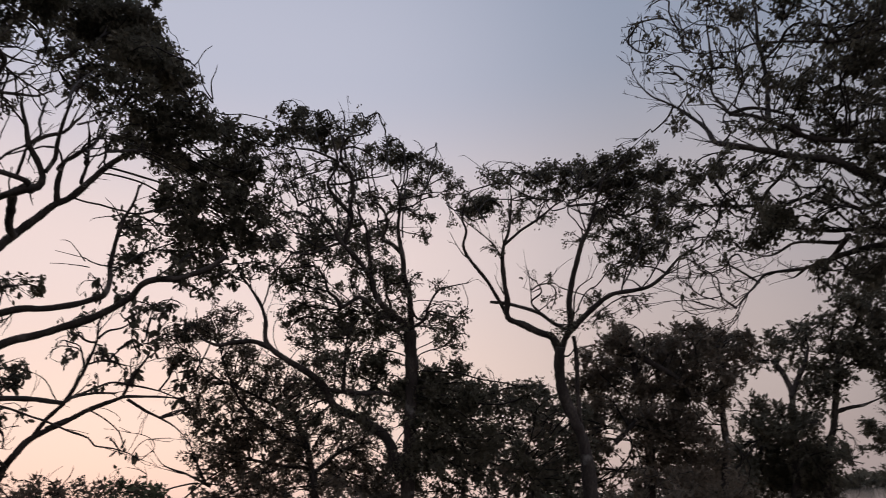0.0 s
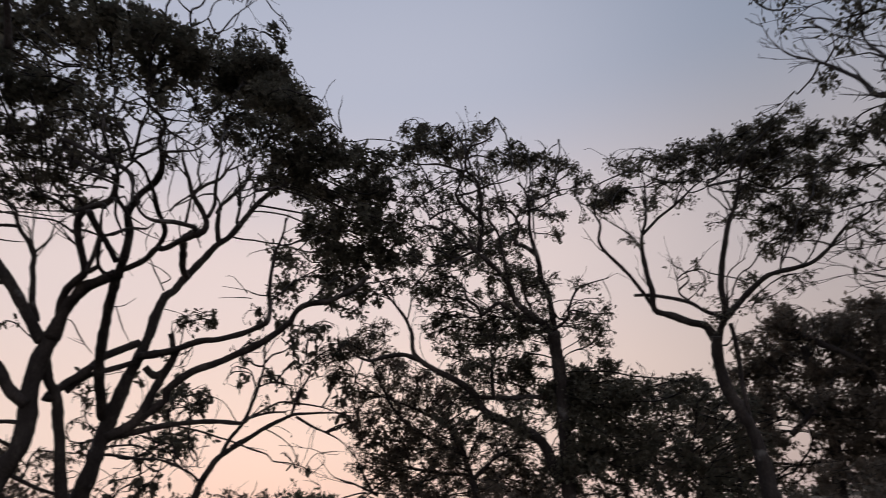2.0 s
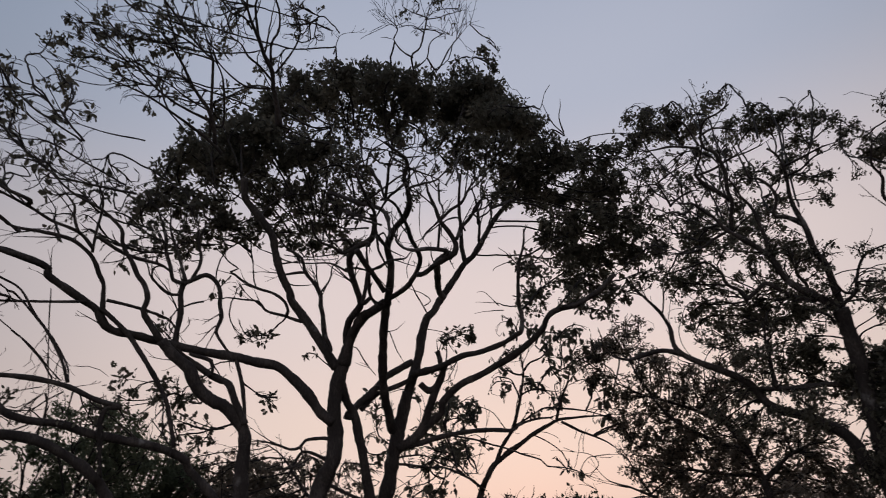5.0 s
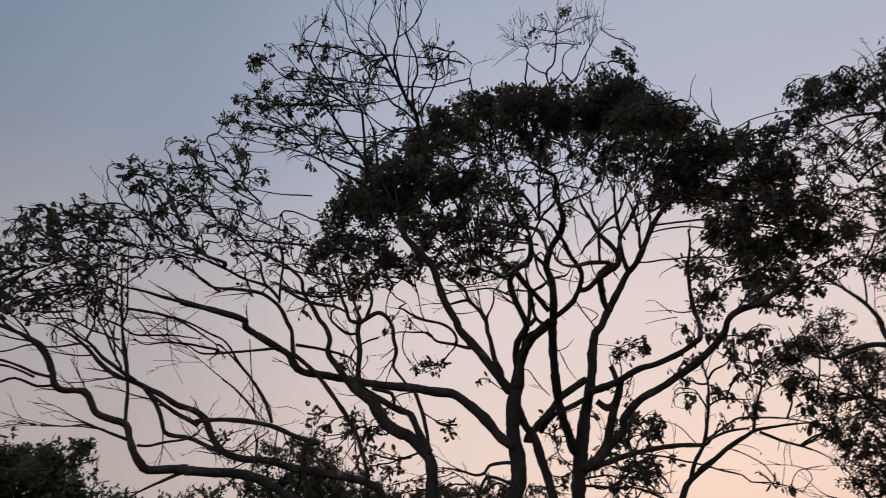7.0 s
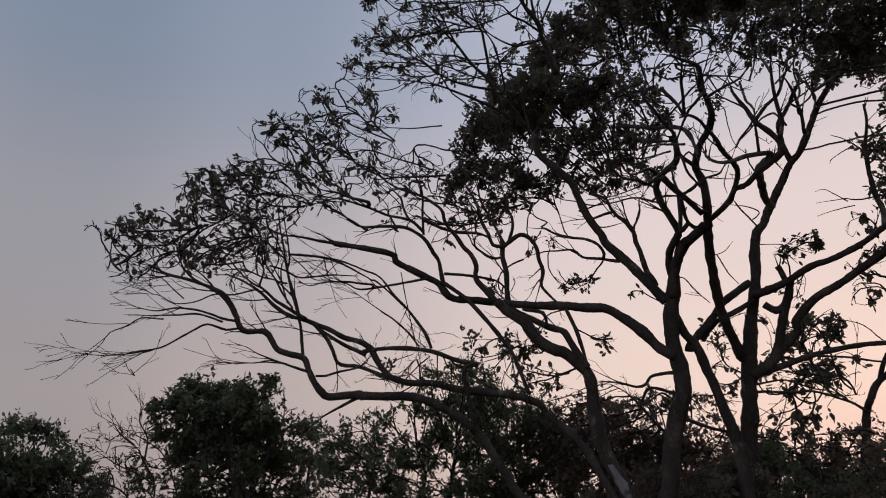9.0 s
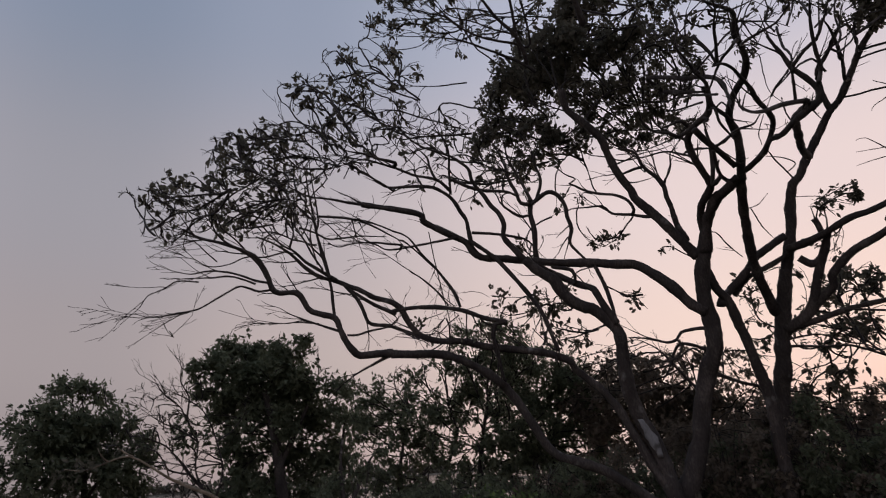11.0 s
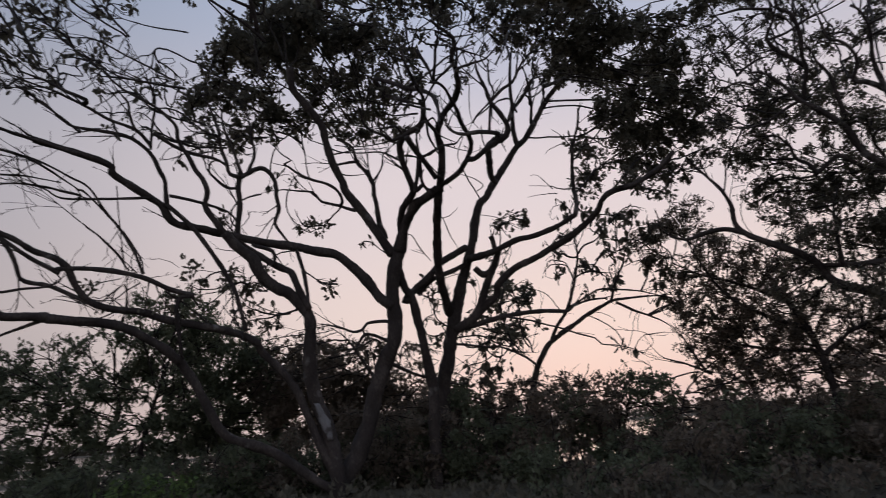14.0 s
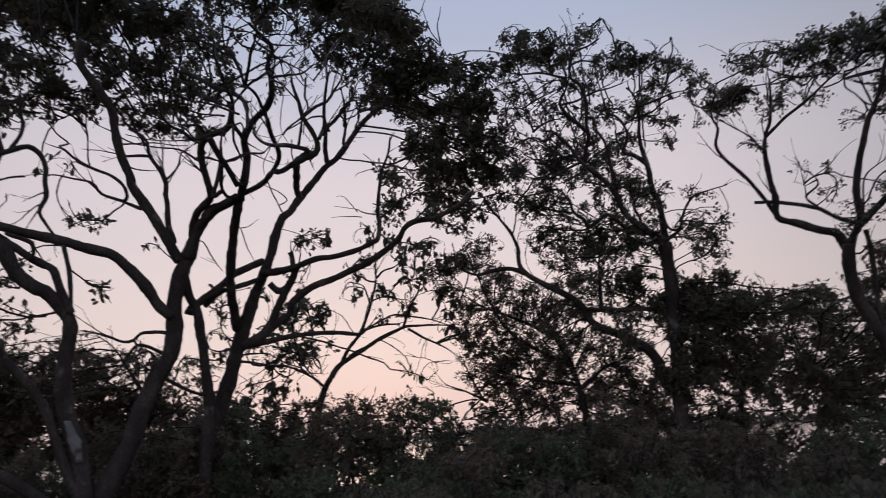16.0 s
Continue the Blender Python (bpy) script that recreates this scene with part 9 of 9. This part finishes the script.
clump(here, (-3.01, 1.38, 1.21), 1.64, 0.93, 0.71, 1.0, 0.22)
clump(here, (-0.72, 1.29, 1.93), 1.39, 0.70, 0.59, 1.0, 0.22)
clump(here, (-0.98, -1.21, 0.95), 1.47, 0.84, 0.73, 1.0, 0.22)
clump(here, (0.72, 0.53, 1.83), 1.12, 0.67, 0.56, 1.0, 0.22)
clump(here, (0.92, -0.62, 0.83), 1.29, 0.86, 0.68, 1.0, 0.22)
clump(here, (-4.53, 1.64, 0.18), 1.90, 1.07, 0.74, 1.0, 0.22)
clump(here, (-1.83, 0.53, -0.28), 1.81, 0.90, 0.74, 1.0, 0.22)
clump(here, (0.36, -1.13, -0.24), 1.47, 0.84, 0.73, 1.0, 0.22)
clump(here, (0.71, 1.26, 3.11), 0.93, 0.70, 0.26, 1.0, 0.22)
clump(here, (1.73, 1.37, 2.81), 0.82, 0.70, 0.26, 1.0, 0.22)
clump(here, (-5.74, -1.41, 5.19), 0.86, 0.43, 0.26, 1.0, 0.22)
clump(here, (-7.66, -0.47, 4.85), 1.14, 0.68, 0.65, 1.0, 0.22)
clump(here, (-7.52, -1.02, 3.68), 1.33, 0.89, 0.85, 1.0, 0.22)
clump(here, (-5.93, -1.58, 3.94), 1.07, 0.77, 0.75, 1.0, 0.22)
clump(here, (-4.98, -1.62, 4.65), 0.85, 0.55, 0.50, 1.0, 0.22)
clump(here, (-4.30, 0.61, 4.71), 1.04, 0.60, 0.45, 1.0, 0.22)
clump(here, (-2.66, 1.83, 4.59), 1.08, 0.72, 0.50, 1.0, 0.22)
clump(here, (-4.60, -1.28, 3.38), 1.28, 0.77, 0.85, 1.0, 0.22)
clump(here, (-3.15, -0.25, 3.19), 1.21, 0.71, 0.85, 1.0, 0.22)
clump(here, (-1.37, -1.24, 2.87), 1.05, 0.63, 0.80, 1.0, 0.22)
clump(here, (-6.51, -0.60, 2.42), 1.78, 0.89, 0.95, 1.0, 0.22)
clump(here, (-4.14, -0.29, 2.12), 1.76, 0.88, 0.95, 1.0, 0.22)
clump(here, (-1.93, -0.61, 1.80), 1.72, 0.78, 0.85, 1.0, 0.22)
clump(here, (0.37, 1.17, 2.10), 1.15, 0.60, 0.80, 1.0, 0.22)
clump(here, (-0.07, 1.58, 3.18), 0.94, 0.56, 0.40, 1.0, 0.22)
clump(here, (1.87, 1.21, 2.64), 0.93, 0.60, 0.50, 1.0, 0.22)
clump(here, (-7.47, 0.08, 4.92), 1.39, 0.84, 0.55, 0.9, 0.18)
clump(here, (-5.71, -0.55, 4.52), 1.34, 0.80, 0.50, 0.9, 0.18)
clump(here, (-4.01, -0.06, 4.72), 1.12, 0.63, 0.40, 0.9, 0.18)
clump(here, (-7.50, -0.43, 3.36), 1.13, 0.91, 0.60, 0.9, 0.18)
clump(here, (-5.80, -1.09, 3.07), 1.30, 0.87, 0.60, 0.9, 0.18)
clump(here, (-4.09, -1.14, 3.18), 1.07, 0.77, 0.50, 0.9, 0.18)
clump(here, (1.05, -0.37, 1.99), 1.52, 0.87, 0.68, 0.9, 0.18)
clump(here, (2.37, 1.40, 2.52), 1.17, 0.94, 0.65, 0.9, 0.18)
clump(here, (-0.27, 0.52, 1.95), 1.35, 0.76, 0.63, 0.9, 0.18)
clump(here, (-1.48, 1.61, 2.36), 1.17, 0.94, 0.50, 0.9, 0.18)
finish_tree(here, "thicket", "dark brownish thicket behind the big trunks", 24, LEAF_DRY, category="bushes", simple=True, step=0.32, twig=0.010, group="undergrowth thickets")

# ---- thicket ----
here = start_tree(-11.91, 20.84, 29.7)
limb(here, "trunk", 0.118, 0.060, (-1.43, -0.02, -0.31), (-1.18, -0.01, 0.02), (-0.92, -0.02, 1.09), (-0.96, -0.05, 2.19))
limb(here, "trunk", 0.098, 0.040, (0.51, 0.00, -0.31), (0.79, -0.01, -0.05), (0.81, -0.00, 0.99), (1.19, -0.03, 2.03))
limb(here, "trunk", 0.098, 0.040, (2.31, -0.05, -0.31), (2.59, -0.07, -0.12), (2.65, -0.07, 0.91), (3.08, -0.12, 2.23))
clump(here, (-1.40, -0.24, 2.78), 0.84, 0.38, 0.43, 1.1, 0.22)
clump(here, (-0.49, -0.05, 2.90), 0.85, 0.42, 0.52, 1.1, 0.22)
clump(here, (0.48, -0.27, 2.62), 0.94, 0.42, 0.52, 1.1, 0.22)
clump(here, (1.45, -0.57, 2.70), 0.93, 0.46, 0.48, 1.1, 0.22)
clump(here, (2.38, 0.31, 2.30), 1.08, 0.47, 0.48, 1.1, 0.22)
clump(here, (-1.26, 0.98, 1.84), 1.32, 0.66, 0.47, 1.1, 0.22)
clump(here, (0.15, -0.27, 1.74), 1.25, 0.59, 0.47, 1.1, 0.22)
clump(here, (1.43, -0.15, 1.66), 1.26, 0.63, 0.47, 1.1, 0.22)
clump(here, (2.85, 1.78, 1.58), 1.14, 0.73, 0.51, 1.1, 0.22)
clump(here, (-2.33, 0.95, 0.95), 1.21, 0.71, 0.51, 1.1, 0.22)
clump(here, (-0.90, 0.78, 0.78), 1.31, 0.70, 0.53, 1.1, 0.22)
clump(here, (0.64, 1.06, 0.70), 1.32, 0.71, 0.49, 1.1, 0.22)
clump(here, (1.89, 0.57, 0.57), 1.30, 0.76, 0.53, 1.1, 0.22)
clump(here, (2.88, -0.26, 0.73), 1.05, 0.74, 0.55, 1.1, 0.22)
clump(here, (-2.18, -0.93, -0.07), 1.23, 0.72, 0.67, 1.1, 0.22)
clump(here, (-0.70, -0.12, -0.17), 1.37, 0.74, 0.63, 1.1, 0.22)
clump(here, (1.05, 0.30, -0.42), 1.40, 0.69, 0.61, 1.1, 0.22)
clump(here, (2.31, -0.82, -0.36), 1.23, 0.72, 0.64, 1.1, 0.22)
clump(here, (-1.69, -0.15, -1.02), 1.69, 0.74, 0.73, 1.1, 0.22)
clump(here, (0.29, 1.75, -1.34), 2.05, 0.73, 0.73, 1.1, 0.22)
clump(here, (2.12, 0.37, -1.28), 1.73, 0.76, 0.73, 1.1, 0.22)
clump(here, (4.98, 2.63, 2.74), 1.43, 0.96, 0.59, 1.1, 0.22)
clump(here, (6.75, 2.31, 2.20), 1.44, 0.96, 0.59, 1.1, 0.22)
clump(here, (8.20, 0.40, 1.65), 1.36, 0.91, 0.55, 1.1, 0.22)
clump(here, (10.61, 2.37, 2.01), 1.25, 1.00, 0.64, 1.1, 0.22)
clump(here, (4.76, 3.45, 1.42), 1.72, 0.98, 0.61, 1.1, 0.22)
clump(here, (6.96, 1.94, 0.88), 1.65, 0.95, 0.59, 1.1, 0.22)
clump(here, (9.41, 1.09, 0.76), 1.65, 1.06, 0.65, 1.1, 0.22)
clump(here, (7.86, 0.63, 3.81), 1.14, 0.91, 0.34, 1.1, 0.22)
clump(here, (7.00, 2.39, 4.49), 1.21, 0.97, 0.47, 1.1, 0.22)
clump(here, (4.85, 1.18, 4.43), 1.14, 0.91, 0.51, 1.1, 0.22)
clump(here, (10.34, 2.76, 4.41), 1.01, 1.01, 0.38, 1.1, 0.22)
finish_tree(here, "thicket", "loose reddish-brown thicket with pale gaps of water behind", 25, LEAF_DRY, category="bushes", simple=True, step=0.32, twig=0.010, group="undergrowth thickets")

# ---- thicket ----
here = start_tree(1.49, 24.96, -3.4)
limb(here, "trunk", 0.122, 0.063, (-1.66, 0.01, -0.27), (-1.28, 0.03, 0.63), (-1.24, 0.06, 2.13), (-0.87, 0.07, 3.28))
limb(here, "trunk", 0.122, 0.063, (0.53, 0.03, -0.27), (0.82, 0.04, 0.72), (1.32, 0.07, 1.97), (1.28, 0.06, 3.46))
clump(here, (-1.32, -1.32, 5.55), 1.48, 0.74, 0.68, 0.8, 0.22)
clump(here, (-0.29, 0.63, 5.72), 1.14, 0.80, 0.60, 0.8, 0.22)
clump(here, (-1.21, 0.45, 4.76), 1.35, 0.68, 0.48, 0.8, 0.22)
clump(here, (0.69, -0.76, 4.97), 1.07, 0.64, 0.32, 0.8, 0.22)
clump(here, (1.59, 0.56, 5.04), 0.91, 0.79, 0.48, 0.8, 0.22)
clump(here, (2.45, -0.84, 4.74), 1.29, 0.97, 0.64, 0.8, 0.22)
clump(here, (-1.16, -0.78, 3.44), 1.28, 0.75, 0.60, 0.8, 0.22)
clump(here, (0.08, -1.27, 3.47), 1.25, 0.73, 0.48, 0.8, 0.22)
clump(here, (1.25, -0.45, 3.42), 1.30, 0.97, 0.58, 0.8, 0.22)
clump(here, (2.59, 0.44, 3.37), 1.35, 1.12, 0.58, 0.8, 0.22)
clump(here, (-1.51, -1.30, 2.12), 1.25, 0.83, 0.56, 0.8, 0.22)
clump(here, (-0.21, 1.79, 2.10), 1.41, 0.94, 0.52, 0.8, 0.22)
clump(here, (1.30, -0.35, 1.96), 1.52, 0.97, 0.50, 0.8, 0.22)
clump(here, (2.57, 0.35, 1.73), 1.34, 1.12, 0.50, 0.8, 0.22)
clump(here, (-1.83, 1.47, 0.59), 1.63, 0.93, 0.58, 0.8, 0.22)
clump(here, (0.03, 1.21, 0.51), 1.61, 0.92, 0.58, 0.8, 0.22)
clump(here, (1.58, -0.18, 0.35), 1.53, 0.88, 0.54, 0.8, 0.22)
clump(here, (-2.77, -0.45, -0.25), 1.74, 1.22, 0.63, 0.9, 0.18)
clump(here, (-3.53, 1.12, 1.57), 1.39, 1.07, 0.45, 0.9, 0.18)
clump(here, (-1.52, -0.06, 1.04), 1.10, 1.23, 0.54, 0.9, 0.18)
clump(here, (-4.61, 0.20, -0.58), 1.36, 0.90, 0.54, 0.9, 0.18)
finish_tree(here, "thicket", "dense dark thicket under the tall trees", 26, LEAF, category="bushes", simple=True, step=0.34, twig=0.010, group="undergrowth thickets")

# ---- broken bough ----
here = start_tree(-13.96, 1.07, 85.6)
limb(here, "bough", 0.060, 0.014, (0.29, 0.14, -0.10), (-0.47, 0.14, 0.99), (-0.85, 0.13, 1.30), (-1.15, 0.12, 1.50), (-1.51, 0.09, 1.67), (-1.87, 0.05, 1.85), (-2.23, -0.01, 2.09), (-2.58, -0.07, 2.29), (-2.83, -0.12, 2.25), (-2.93, -0.13, 2.21), (-3.29, -0.21, 2.08), (-3.62, -0.29, 2.12))
limb(here, "bough", 0.018, 0.008, (-2.52, -0.06, 2.28), (-2.69, -0.10, 2.38), (-2.83, -0.13, 2.50))
limb(here, "bough", 0.018, 0.008, (-1.87, 0.05, 1.85), (-1.93, 0.03, 2.05), (-2.01, 0.02, 2.21))
limb(here, "bough", 0.018, 0.008, (-2.93, -0.13, 2.21), (-3.04, -0.16, 2.31), (-3.13, -0.19, 2.48))
clump(here, (-3.54, -0.26, 2.09), 0.25, 0.12, 0.5, 0.6, 0.10)
clump(here, (-3.25, -0.20, 2.17), 0.20, 0.11, 0.5, 0.6, 0.10)
clump(here, (-2.76, -0.11, 2.43), 0.11, 0.07, 0.5, 0.6, 0.10)
finish_tree(here, "broken_bough", "pale broken bough without bark, lying across the undergrowth", 27, None, DEAD, category="branch")


# ---- undergrowth ----
def bush(x, y, wide, tall, leaf, cover, seed, mat, label):
    rng = np.random.default_rng(seed)
    here = start_tree(x, y, math.degrees(math.atan2(-x, y)))
    here["at"] = here["at"] @ Matrix.Translation((0, 0, min(0.0, land_height(x, y))))
    for k in range(4):
        a, b = rng.uniform(-0.45, 0.45, 2) * wide
        limb(here, "stem", 0.024, 0.008, (a * 0.2, b * 0.2, -0.1), (a * 0.6, b * 0.6, tall * 0.45), (a * 1.2, b, tall * rng.uniform(0.8, 1.1)))
    for k in range(9):
        a, b = rng.uniform(-0.8, 0.8, 2) * wide
        clump(here, (a, b, tall * rng.uniform(0.15, 0.85)), wide * rng.uniform(0.2, 0.4), tall * rng.uniform(0.12, 0.26), cover * rng.uniform(0.6, 1.1), 0.35, leaf)
    finish_tree(here, "bush", label, seed, mat, step=0.26, twig=0.006, category="bush", group="undergrowth bushes", simple=True, droop=0.6)


shrub_rng = np.random.default_rng(77)
for i in range(150):
    row = i % 5
    turn = -19 + 98 * ((i // 5) + shrub_rng.uniform(0.05, 0.95)) / 30
    away = (14.3, 16.8, 18.2, 20.0, 22.5)[row] + shrub_rng.uniform(-0.8, 0.8)
    by_trunks = 36 < turn < 66
    open_bank = -16 < turn < 3 or 58 < turn < 66  # here the water shows between the stems
    away = max(away, 20.6) if by_trunks else away
    if row == 0 and by_trunks or open_bank and shrub_rng.random() < (0.5 if turn < 10 else 0.25) or shrub_rng.random() < (0.3 if row > 1 and turn < 40 else 0.1):
        continue
    tall = (0.7, 1.7, 2.1, 2.4, 2.7)[row] * shrub_rng.uniform(0.55, 1.2) * (0.75 if turn > 48 or open_bank else 1.0)
    a = radians(turn)
    fresh = row < 2 and 54 < turn < 70 and i % 2
    green = shrub_rng.random() < (0.75 if turn > 48 else 0.35)
    bush(-math.sin(a) * away, math.cos(a) * away, tall * 0.4 + 0.55, tall, shrub_rng.uniform(0.10, 0.15) + 0.008 * row, 0.6 if open_bank else 0.66 if row > 1 else 0.78, 500 + i, LEAF_FRESH if fresh else LEAF_DEEP if green else LEAF_DRY,
         "fresh green bush beside the trunks" if fresh else "dark green bush under the trees" if green else "brownish bush under the trees")
